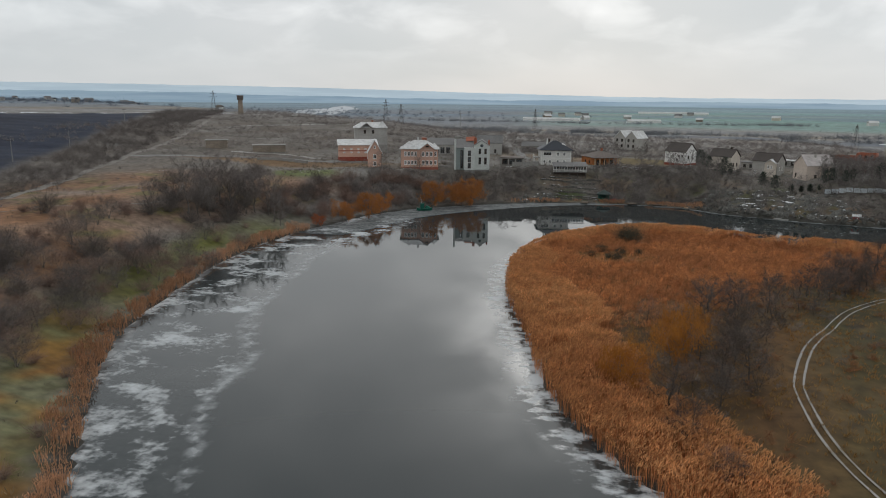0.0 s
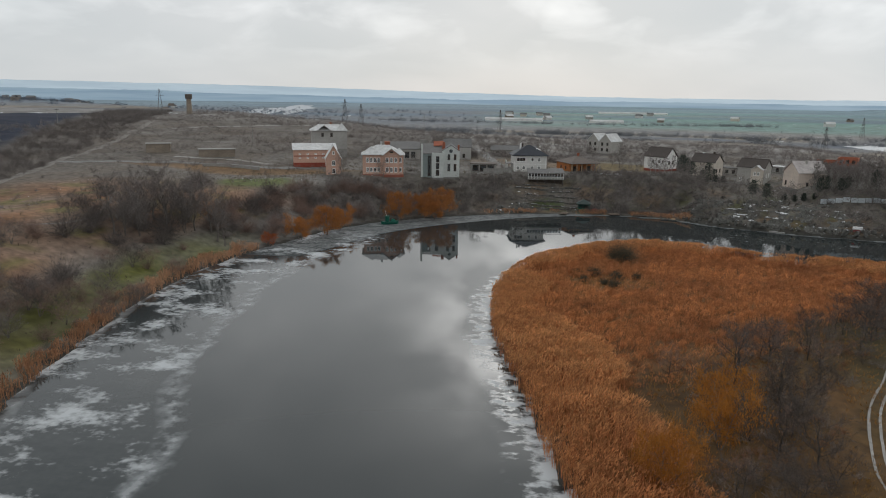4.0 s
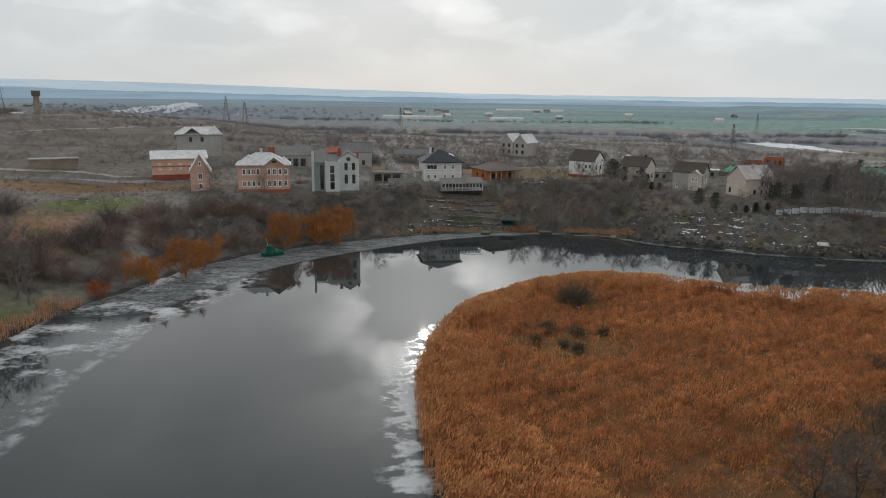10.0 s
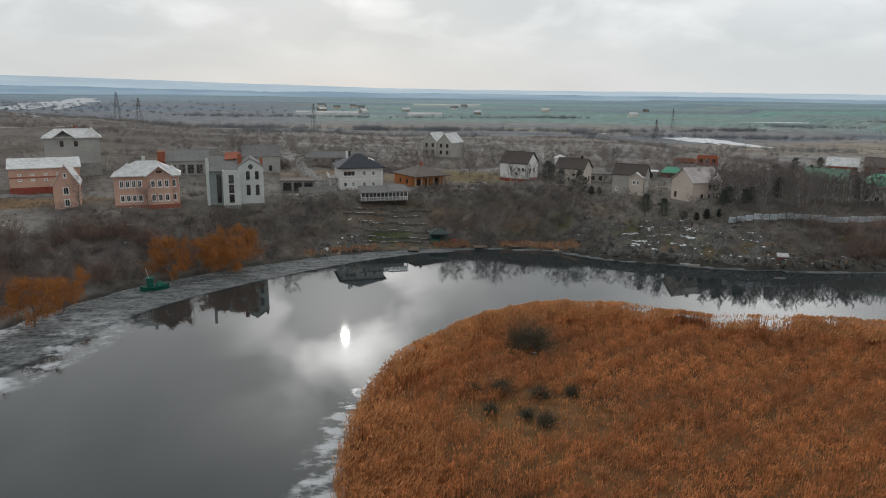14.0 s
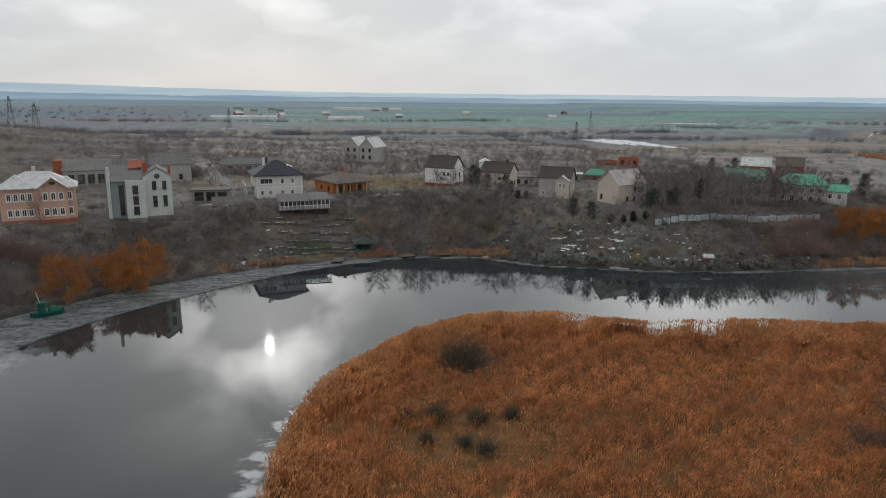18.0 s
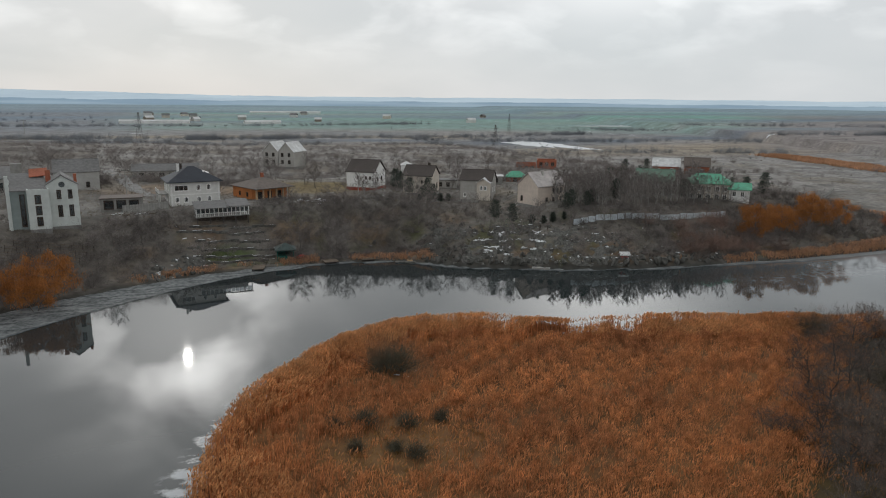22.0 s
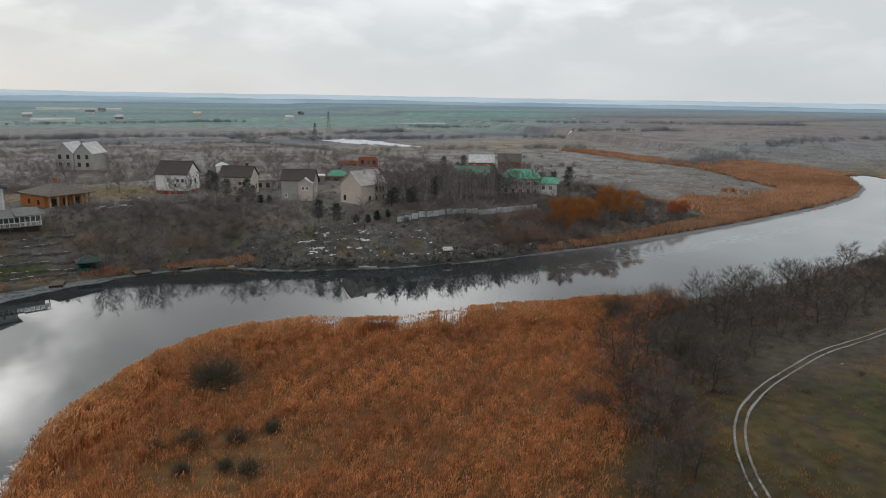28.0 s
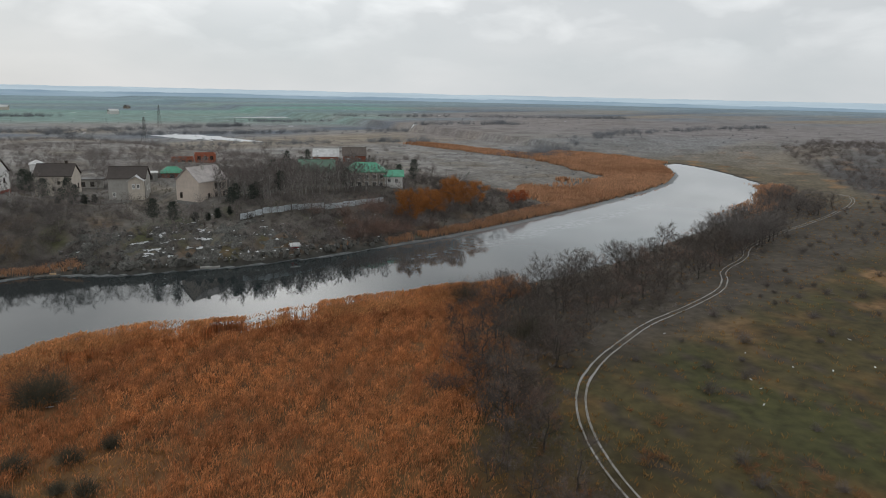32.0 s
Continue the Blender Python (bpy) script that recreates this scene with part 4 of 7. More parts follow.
# pale three-storey house with towers
h = home_at("pale_tower_house", -27.2, 217.2, 8, "unfinished pale grey-green three-storey house with towers", 9.6)
block(h, 6.2, 9.0, 9.2, "pale", row("front", (2.0, 4.2), 6.2, 0.8, 1.9) + row("front", (2.0, 4.2), 2.2, 0.85, 2.5), gables=("front", "back"), gable_h=2.0, spot=(3.6, -0.4, 0), name="gabled_wall", frame_mat="darkwood")
gable_roof(h, 6.2, 9.0, 9.25, 2.05, "greyroof", over=0.15, along="y", spot=(3.6, -0.4, 0))
bm = bmesh.new()
bmesh.ops.create_cone(bm, cap_ends=True, segments=20, radius1=0.62, radius2=0.62, depth=0.12, matrix=pose(3.6, -4.98, 9.3, 90))
part("round_window", bm, "glass", h)
block(h, 4.2, 4.2, 8.7, "pale", row("front", (1.5,), 5.6, 1.1, 1.9) + row("front", (1.5,), 3.2, 1.1, 1.9) + row("front", (1.5,), 0.8, 1.1, 1.9), spot=(-1.1, -5.0, 0), name="stair_wall", frame_mat="darkwood", bars=0)
part("roof_deck", box(-3.1, 0.9, -7.0, -3.0, 8.55, 8.66), "greyroof", h)
block(h, 3.6, 8.5, 8.3, "teal", row("front", (2.3,), 0.6, 0.95, 7.0) + row("left", (1.6, 4.0), 5.2, 0.8, 1.8) + row("left", (1.6, 4.0), 1.6, 0.8, 1.8), spot=(-5.1, -1.6, 0), name="glazed_wall", frame_mat="darkwood", bars=0)
ob = part("roof", prism(bmesh.new(), [(-7.0, -6.2, 8.32), (0.3, -6.2, 8.32), (0.3, 3.5, 11.2), (-7.0, 3.5, 11.2)], (0, 0, 0.15)), "greyroof", h)
for x, y, z, w in ((-6.9, -5.9, 11.7, 0.55), (-6.9, -2.4, 10.4, 0.5), (-6.9, 1.2, 9.6, 0.5)):
    part("fin", box(x - 0.15, x + w, y - 0.35, y + 0.35, -2, z), "pale", h)
part("brick_stack", box(0.6, 1.6, -1.2, -0.2, 8, 12.2), "brick", h)
part("brick_stack", box(6.1, 6.7, -2.6, -1.4, 9, 11.3), "brick", h)
ob = part("brick_slope", prism(bmesh.new(), [(-2.6, 0.2, 10.6), (1.0, 0.2, 10.9), (1.0, 4.0, 12.2), (-2.6, 4.0, 12.0)], (0, 0, 0.15)), "brick", h)

# buildings behind
h = home_at("grey_hall", -47.5, 262, 12, "grey unfinished hall with dark openings and slate roof", 11.3)
block(h, 14.5, 8, 4.4, "greyblock", row("front", (1.0, 3.6, 6.2, 8.8), 0.6, 2.0, 2.9), down=2, frame_mat="concrete", bars=1)
ob = part("roof", prism(bmesh.new(), [(-7.5, -4.4, 4.4), (7.5, -4.4, 4.4), (7.5, 4.4, 7.0), (-7.5, 4.4, 7.0)], (0, 0, 0.15)), "greyroof", h)
part("brick_tower", box(-9.6, -7.3, -2, 2, -2, 7.4), "brick", h)
part("stair_tower", box(5.6, 8.2, -4.2, -1.2, -2, 8.4), "concrete", h)
h = home_at("grey_gabled_house", -26.0, 266, 6, "grey house with slate roof behind the tower house", 11.3)
block(h, 11.5, 9.5, 5.6, "grey", row("front", (8.0,), 1.2, 0.9, 1.5) + row("right", (2, 5), 2.5, 0.9, 1.5), gables=("right", "left"), gable_h=3.0, frame_mat="darkwood")
gable_roof(h, 11.5, 9.5, 5.65, 3.1, "greyroof", over=0.3)
h = home_at("low_garage", -12.4, 232.5, -1, "low concrete garage with open bays", 10.3)
block(h, 9.5, 6, 2.7, "concrete", row("front", (0.8, 3.7, 6.6), 0.2, 2.2, 2.1), frame_mat="darkwood", bars=0)
part("roof", box(-5.0, 5.0, -3.3, 3.3, 2.71, 2.95), "mudroof", h)
h = home_at("low_barn", -2.0, 288, -2, "low grey barn with pale wall", 11.5)
block(h, 20, 8, 3.0, "greyblock", row("front", (2, 5, 8, 11, 14), 0.9, 1.5, 1.3), frame_mat="darkwood")
gable_roof(h, 20, 8, 3.0, 1.7, "greyroof")

# cream house with the navy hipped roof
h = home_at("cream_house", 4.6, 237.0, 8, "cream two-storey house with navy hipped roof and arched windows", 10.3)
block(h, 12.4, 11.0, 6.1, "cream", row("front", (1.0,), 3.9, 3.4, 1.5) + row("front", (6.4, 9.0), 3.9, 1.1, 1.5) + row("front", (1.0, 3.2, 6.4, 9.0), 0.9, 1.1, 1.4) + row("left", (1.5, 4.5, 7.5), 3.9, 1.0, 1.5)
      + row("left", (1.5, 4.5, 7.5), 0.9, 1.0, 1.4), arched=("front",), plinth="greyblock", plinth_h=-0.05, down=3.6, bars=2)
part("cornice", box(-6.3, 6.3, -5.62, -5.502, 2.85, 3.05), "trim", h)
for x in (-6.02, 5.75):
    for k in range(8):
        part("quoin", box(x - 0.02, x + 0.3 - 0.06 * (k % 2), -5.56, -5.502, 0.1 + 0.74 * k, 0.7 + 0.74 * k), "trim", h)
hip_roof(h, 12.4, 11.0, 6.1, 3.7, "navytile", over=0.8, ridge=0.7)
part("skylight", prism(bmesh.new(), [(2.6, -2.6, 8.35), (4.2, -2.6, 7.85), (4.2, -1.8, 8.1), (2.6, -1.8, 8.75)], (0, 0, 0.12)), "trim", h)
chimney(h, -3.2, 0.5, 7.5, 10.3, "trim", 0.28)
chimney(h, -2.2, 2.0, 7.5, 10.2, "darkwood", 0.25)
part("balcony", box(-8.6, -6.25, -2.0, 5.2, 2.7, 2.95), "concrete", h)
bm = bmesh.new()
for k in range(9):
    slab(bm, -8.58, -8.5, -1.95 + 0.85 * k, -1.85 + 0.85 * k, 2.95, 3.9)
slab(bm, -8.6, -8.48, -2.0, 5.2, 3.9, 4.0)
part("balustrade", bm, "trim", h)
for y in (-1.8, 1.4, 4.8):
    part("post", box(-8.5, -8.2, y - 0.15, y + 0.15, -2, 2.7), "cream", h)

# glazed terrace pavilion below it
h = thing("terrace_pavilion", pose(11.0, 222.4, 9.0, 0, 0, 6) @ Matrix.Diagonal((0.88, 1, 0.86, 1)), "long glazed terrace pavilion with grey roof and white balustrade", "pavilion")
part("deck", box(-7.4, 7.4, -2.4, 2.6, -0.25, 0.0), "concrete", h)
part("underwall", box(-7.0, 7.0, -1.0, 2.5, -4.0, -0.26), "darkwood", h)
part("back_wall", box(-7.0, 7.0, 2.2, 2.45, 0.002, 2.6), "cream", h)
ob = part("roof", prism(bmesh.new(), [(-7.6, -2.6, 2.3), (1.4, -2.6, 2.3), (1.4, 2.8, 3.7), (-7.6, 2.8, 3.7)], (0, 0, 0.14)), "greyroof", h)
ob = part("roof", prism(bmesh.new(), [(1.5, -2.6, 2.55), (7.6, -2.6, 2.55), (7.6, 2.8, 3.95), (1.5, 2.8, 3.95)], (0, 0, 0.14)), "greyroof", h)
for k in range(13):
    part("column", box(-7.2 + 1.2 * k - 0.07, -7.2 + 1.2 * k + 0.07, -2.3, -2.15, 0.002, 2.4), "trim", h)
    if k < 12:
        part("pane", box(-7.1 + 1.2 * k, -6.1 + 1.2 * k, -2.0, -1.97, 1.0, 2.3), "glass", h)
for k in range(28):
    part("baluster", box(-7.3 + 0.53 * k, -7.22 + 0.53 * k, -2.38, -2.30, 0.002, 0.85), "trim", h)
part("rail", box(-7.4, 7.4, -2.42, -2.27, 0.86, 0.98), "trim", h)
for x in (-7.0, -3.5, 0, 3.5, 7.0):
    part("stilt", box(x - 0.12, x + 0.12, -2.2, -1.96, -4.5, -0.26), "post", h)

# orange house with a columned porch
h = home_at("orange_house", 23.2, 244.6, 24, "single-storey orange house with brown hipped roof and columned porch", 9.8)
block(h, 11.2, 10.5, 3.5, "orange", row("left", (3.4, 7.5), 1.2, 0.9, 1.1) + row("front", (1.9, 4.9, 8.0), 0.4, 1.3, 2.0), frame_mat="darkwood")
hip_roof(h, 11.6, 14.0, 3.5, 2.5, "mudroof", over=0.45, spot=(0, -1.2, 0), ridge=0.6)
part("porch_floor", box(-5.6, 5.6, -7.6, -5.28, -1.0, 0.05), "concrete", h)
for k in range(6):
    part("column", box(-5.3 + 2.1 * k - 0.2, -5.3 + 2.1 * k + 0.2, -7.4, -7.0, 0.052, 3.5), "sand", h)
chimney(h, 1.2, 0.6, 5.4, 6.9)

# lone house far behind
h = home_at("distant_grey_house", 42.5, 326, -38, "grey house with snow-white hipped roof", 11.2)
for x in (-3.5, 3.5):
    block(h, 6.7, 10, 6.0, "greyblock", row("front", (1.2, 4.2), 4.0, 1.0, 1.4) + row("front", (1.2, 4.2), 1.2, 1.0, 1.4), gables=("front", "back"), gable_h=3.4, spot=(x, 0, 0), frame_mat="darkwood")
    gable_roof(h, 6.7, 10, 6.05, 3.5, "snowroof", over=0.3, along="y", spot=(x, 0, 0))

# the row of four along the terrace
h = home_at("white_house", 57.8, 256.0, -40, "white gabled house with dark brown roof and red plinth", 10.0)
block(h, 9.6, 8.6, 5.6, "white", row("front", (3.6, 6.4, 7.9), 3.3, 0.6, 0.9) + row("front", (5.5,), 1.8, 0.6, 0.9) + row("right", (2, 5), 2.6, 0.9, 1.4), gables=("right", "left"), gable_h=3.2, plinth="red", plinth_h=0.7, frame_mat="darkwood")
gable_roof(h, 9.6, 8.6, 5.65, 3.3, "browntile", over=0.35)
h = home_at("beige_house", 74.6, 250.5, -38, "beige house with dark brown gabled roof and chimney", 8.8)
block(h, 9.6, 8.0, 5.6, "beige", row("front", (1.8,), 0.9, 0.7, 1.2) + row("front", (4.6,), 1.6, 0.6, 0.9) + row("front", (6.0, 7.4), 3.3, 0.6, 0.8) + row("right", (2, 5), 1.6, 0.9, 1.4), gables=("right", "left"), gable_h=2.7, frame_mat="darkwood")
gable_roof(h, 9.6, 8.0, 5.65, 2.8, "browntile", over=0.35)
chimney(h, 2.6, 0.3, 7, 9.3, "darkwood")
h = home_at("grey_beige_house", 88.3, 236.0, -36, "grey-beige house with dark roof and small white gabled bay", 7.9)
block(h, 9.6, 7.6, 6.2, "greyblock", row("front", (1.0,), 1.0, 0.8, 1.2) + row("right", (2, 4.6), 2.6, 0.8, 1.4), gables=("right", "left"), gable_h=2.6)
block(h, 4.0, 2.0, 5.6, "beige", row("front", (1.0, 2.2), 3.4, 0.8, 1.3), gables=("front",), gable_h=1.2, spot=(2.6, -4.2, 0), name="bay_wall")
gable_roof(h, 4.0, 3.4, 5.65, 1.25, "snowroof", over=0.25, along="y", spot=(2.6, -3.8, 0), name="bay_roof")
gable_roof(h, 9.6, 7.6, 6.25, 2.7, "browntile", over=0.35)
h = home_at("pinkish_house", 97.8, 213.4, -76, "pinkish-beige house with pale gabled roofs", 9.4)
block(h, 8.4, 10.2, 5.4, "beigepink", row("front", (1.4,), 0.8, 0.8, 1.4) + row("right", (5.6, 7.0, 8.4), 3.2, 0.75, 1.4) + row("right", (3.0, 5.6, 7.0, 8.4), 0.7, 0.75, 1.4), gables=("front", "back"), gable_h=3.3, frame_mat="darkwood")
gable_roof(h, 8.4, 10.2, 5.45, 3.4, "dustyroof", over=0.35, along="y")
hip_roof(h, 3.4, 3.6, 6.0, 2.3, "dustyroof", over=0.2, spot=(2.6, 2.6, 0), ridge=0.05, name="dormer_roof")
chimney(h, 1.0, -0.6, 6.6, 9.2, "greyblock", 0.3)

# smaller buildings on the terrace
h = home_at("small_white_house", 82.5, 290, -18, "small white house with pale roof", 8.6)
block(h, 4.0, 4.0, 5.0, "white", row("front", (1.4,), 3.0, 1.0, 1.2))
hip_roof(h, 4.0, 4.0, 5.0, 1.5, "snowroof", over=0.3, ridge=0.05)
h = home_at("red_kiosk", 113, 259, -25, "red shed with rounded green roof", 9.2)
block(h, 6.8, 5, 2.4, "brick", row("front", (2.5,), 0.3, 1.4, 1.8), frame_mat="darkwood")
hip_roof(h, 6.8, 5, 2.4, 2.0, "greenroof", over=0.4, ridge=1.5)
for (x, y, w, hh, mat, roof) in ((88, 262, 7, 2.6, "greyblock", "greyroof"), (101, 252, 6, 2.4, "concrete", "snowroof"), (124, 246, 7, 2.4, "redpaint", "mudroof"), (66, 275, 6, 2.4, "concrete", "greyroof")):
    h = home_at("outbuilding", x, y, -24, "small flat-roofed outbuilding in the yard")
    block(h, w, 4.5, hh, mat, row("front", (1.0, 3.5), 0.6, 1.0, 1.3), frame_mat="darkwood")
    part("roof", box(-w / 2 - 0.3, w / 2 + 0.3, -2.6, 2.6, hh + 0.004, hh + 0.25), roof, h)
h = home_at("brick_ruin", 144, 301, -28, "unfinished red brick house without a roof", 7.6)
block(h, 8.0, 8, 6.0, "brick", row("front", (1, 3.4, 5.8), 3.6, 1.2, 1.5) + row("front", (1, 3.4, 5.8), 0.8, 1.2, 1.6), frame_mat="darkwood", spot=(4.4, 0, 0))
block(h, 8.4, 7, 4.4, "brick", row("front", (1, 3.8, 6.2), 1.6, 1.4, 1.8), frame_mat="darkwood", spot=(-4.2, 0, 0))
h = home_at("brick_house", 177, 258, -40, "brick house with pale snowy roof", 11.0)
block(h, 9.6, 8, 3.2, "brick", row("front", (1.5, 6.5), 1.0, 1.1, 1.3))
gable_roof(h, 9.6, 8, 3.2, 2.6, "snowroof", over=0.4)
h = home_at("brown_roofed_house", 190, 256, -40, "brick house with brown roof", 10.6)
block(h, 9, 8, 3.4, "brick", row("front", (1.5, 5.5), 1.0, 1.1, 1.3))
gable_roof(h, 9, 8, 3.4, 2.8, "mudroof", over=0.4)
h = home_at("green_roofed_house", 149, 204, -42, "large house with bright green metal roofs behind birches", 9.6)
block(h, 12.0, 9, 5.0, "beige", row("front", (1, 3.4, 5.8, 8.2, 10.2), 3.0, 1.2, 1.4) + row("front", (1, 3.4, 5.8, 8.2, 10.2), 0.6, 1.2, 1.5) + row("right", (2, 5), 3.0, 1.1, 1.4))
hip_roof(h, 12.0, 9, 5.0, 2.7, "greenroof", ridge=3.2)
block(h, 5.5, 7, 3.9, "cream", row("front", (0.8, 3.0), 1.8, 1.1, 1.5), spot=(8.76, -1.6, 0), name="wing_wall")
gable_roof(h, 5.5, 7, 3.95, 1.4, "greenroof", spot=(8.76, -1.6, 0), name="wing_roof")
h = home_at("dull_green_roofed_house", 141.5, 219, -40, "house with faded green roof among trees", 9.6)
block(h, 11, 8, 4.6, "greyblock", row("front", (1.5, 5, 8), 1.6, 1.1, 1.5))
gable_roof(h, 11, 8, 4.65, 3.0, "dullgreen", over=0.5)

# brick sheds on the west terrace
for (x, y, w, hh) in ((-152, 246, 9.6, 3.6), (-126, 246, 14.5, 3.0)):
    h = home_at("brick_shed", x, y, 26, "tan brick shed with flat concrete roof")
    block(h, w, 5.5, hh, "tanbrick", row("right", (2.2,), 1.8, 0.8, 0.6), frame_mat="darkwood", bars=0)
    part("roof", box(-w / 2 - 0.3, w / 2 + 0.3, -3.1, 3.1, hh + 0.004, hh + 0.3), "concrete", h)

# water tower
h = thing("water_tower", pose(-237, 444, at(-237, 444), 0, 0, 10), "brown brick water tower with a wider tank on top", "water tower")
z0 = 36.8 - at(-237, 444)
bm = bmesh.new()
bmesh.ops.create_cone(bm, cap_ends=True, segments=16, radius1=2.0, radius2=1.6, depth=z0 - 3.4, matrix=pose(0, 0, (z0 - 3.4) / 2))
part("shaft", bm, "tanbrick", h)
bm = bmesh.new()
bmesh.ops.create_cone(bm, cap_ends=True, segments=16, radius1=2.35, radius2=2.45, depth=3.2, matrix=pose(0, 0, z0 - 1.8))
part("tank", bm, "mudroof", h)
bm = bmesh.new()
bmesh.ops.create_cone(bm, cap_ends=True, segments=16, radius1=2.6, radius2=2.6, depth=0.25, matrix=pose(0, 0, z0 - 0.05))
part("cap", bm, "concrete", h)


# ---- plants ----
def blades(rng, root, height, width, lean, count):
    """Thin upright triangles round each root (n, 3): arrays of places and faces. height and width may be arrays."""
    n = len(root)
    root = np.repeat(root, count, 0)
    h = np.repeat(np.broadcast_to(height, n), count) * rng.uniform(0.7, 1.15, n * count)
    w = np.repeat(np.broadcast_to(width, n), count)
    a = rng.uniform(0, 2 * np.pi, n * count)
    off = rng.normal(0, 1, (n * count, 2)) * np.repeat(np.broadcast_to(lean, n), count)[:, None]
    side = np.column_stack([np.cos(a), np.sin(a), 0 * a]) * (w / 2)[:, None]
    foot = root + np.column_stack([off * 0.6, 0 * a])
    tip = root + np.column_stack([off * 1.5, h])
    mid = (foot * 0.38 + tip * 0.62)
    v = np.stack([foot - side * 0.6, foot + side * 0.6, mid + side, tip, mid - side], 1).reshape(-1, 3)
    i = np.arange(n * count)[:, None] * 5
    return v, np.concatenate([i + [[0, 1, 2]], i + [[0, 2, 4]], i + [[4, 2, 3]]])


def twigs(rng, mid, reach, count, width=0.05, up=0.55, flat=0.8):
    """Thin triangles that fan out of each middle (n, 3) within reach: shrubs and far crowns."""
    n = len(mid)
    r = np.repeat(np.broadcast_to(reach, n), count)
    c = np.repeat(mid, count, 0)
    d = rng.normal(0, 1, (n * count, 3))
    d[:, 2] = np.abs(d[:, 2]) * flat + up
    d /= np.linalg.norm(d, axis=1)[:, None]
    a = c + d * (r * rng.uniform(0.05, 0.75, n * count))[:, None]
    d2 = d + rng.normal(0, 0.75, d.shape)
    d2[:, 2] = np.maximum(d2[:, 2], -0.05)
    b = a + d2 * (r * rng.uniform(0.3, 0.62, n * count))[:, None]
    s = np.cross(d2, rng.normal(0, 1, d.shape))
    s = s / (np.linalg.norm(s, axis=1)[:, None] + 1e-6) * (np.repeat(np.broadcast_to(width, n), count) / 2)[:, None]
    v = np.stack([a - s, a + s, b], 1).reshape(-1, 3)
    return v, np.arange(3 * n * count).reshape(-1, 3)


def scatter(rng, x0, x1, y0, y1, per_m2, keep):
    """Random places over a rectangle at which keep(p) is larger than a dice throw."""
    p = rng.uniform((x0, y0), (x1, y1), (int((x1 - x0) * (y1 - y0) * per_m2), 2))
    return p[rng.uniform(0, 1, len(p)) < keep(p)]


def on_ground(p, dz=0.0):
    return np.column_stack([p, ground_height(p) + dz])


def stuff(name, pieces, mat, label, category):
    v, f, k = [], [], 0
    for a, b in pieces:
        v.append(a)
        f.append(b + k)
        k += len(a)
    return tagged(piece(name, mesh_of(name, np.concatenate(v), np.concatenate(f)), mat), label, category, kind="stuff")


def plumes(rng, top, length, width, count, jitter):
    """Feathery heads: slim leaning diamonds about each place (n, 3)."""
    n = len(top)
    c = np.repeat(top, count, 0) + rng.normal(0, 1, (n * count, 3)) * [jitter, jitter, jitter * 0.45]
    a = rng.uniform(0, 2 * np.pi, n * count)
    d = np.column_stack([rng.normal(0.30, 0.35, n * count), rng.normal(-0.12, 0.35, n * count), np.full(n * count, 0.9)]) * (length * rng.uniform(0.6, 1.2, n * count))[:, None]
    s = np.column_stack([np.cos(a), np.sin(a), 0.15 * np.sin(3 * a)]) * (width * rng.uniform(0.6, 1.2, n * count) / 2)[:, None]
    v = np.stack([c, c + d * 0.5 + s, c + d, c + d * 0.5 - s], 1).reshape(-1, 3)
    i = np.arange(n * count)[:, None] * 4
    return v, np.concatenate([i + [[0, 1, 2]], i + [[0, 2, 3]]])


# -- reeds --
rng = np.random.RandomState(7)


def reed_side(p):
    """Above 0 in the reed bed of the spit, below in the scrub and meadow beside it."""
    return p[:, 1] - 43.1 - 0.78 * p[:, 0] + 4.5 * waves(p, 26, 41)


def clearing(p):
    """1 in the low grassy clearings among the reeds."""
    c = ease(-np.hypot((p[:, 0] - 23) / 1.5, (p[:, 1] - 107) / 0.9) + 2.5 * waves(p, 11, 43), -8, -4.5)
    c = np.maximum(c, 0.9 * ease(-np.hypot((p[:, 0] - 28) / 1.2, p[:, 1] - 127.5) + waves(p, 8, 44), -5, -2.5))
    return 0.8 * c


def rim_keep(p):
    n, s, wet, north = banks(p)
    deep = 7.5 + 3.5 * waves(p, 24, 46) + 4.5 * (1 - ease(p[:, 1], 70, 95))
    return (~north) * ((~wet) | (s < 0.8)) * (1 - ease(s, deep - 4.0 * ease(p[:, 1], 95, 115), deep + 0.01)) * (1 - ease(p[:, 0], 104, 116)) * (0.88 + 0.4 * waves(p, 7, 47)) * (1 - 0.9 * (s < 3.2) * ease(p[:, 0], 46, 50) * (1 - ease(p[:, 0], 76, 82)) * ease(waves(p, 10, 40), -0.35, 0.1))


p = scatter(rng, -5, 118, -20, 148, 6.5, lambda p: rim_keep(p) * (p[:, 0] < 39 + 1.2 * np.maximum(p[:, 1], 0)))
p = np.concatenate([p, scatter(rng, 10, 118, 112, 148, 6.0, rim_keep)])
tall = 2.55 - 1.1 * ease(banks(p)[1], 3.0, 10.0) * ease(p[:, 1], 60, 95) - 0.75 * ease(banks(p)[1], 1.0, 5.0) * ease(p[:, 1], 95, 115) + 0.4 * waves(p, 9, 48)
g = on_ground(p, -0.05)
stuff("reed_stalks", [blades(rng, g, tall * 0.85, 0.05 + 0.05 * ease(p[:, 1], 95, 120), 0.16, 3)], "reedlow", "dense upright dry reed stalks along the water", "reeds")
stuff("reed_plumes", [plumes(rng, g + np.column_stack([0 * tall, 0 * tall, tall * 0.86]), 0.55, 0.14, 6, 0.24)], "reed", "feathery orange-brown reed plumes along the water", "reeds")

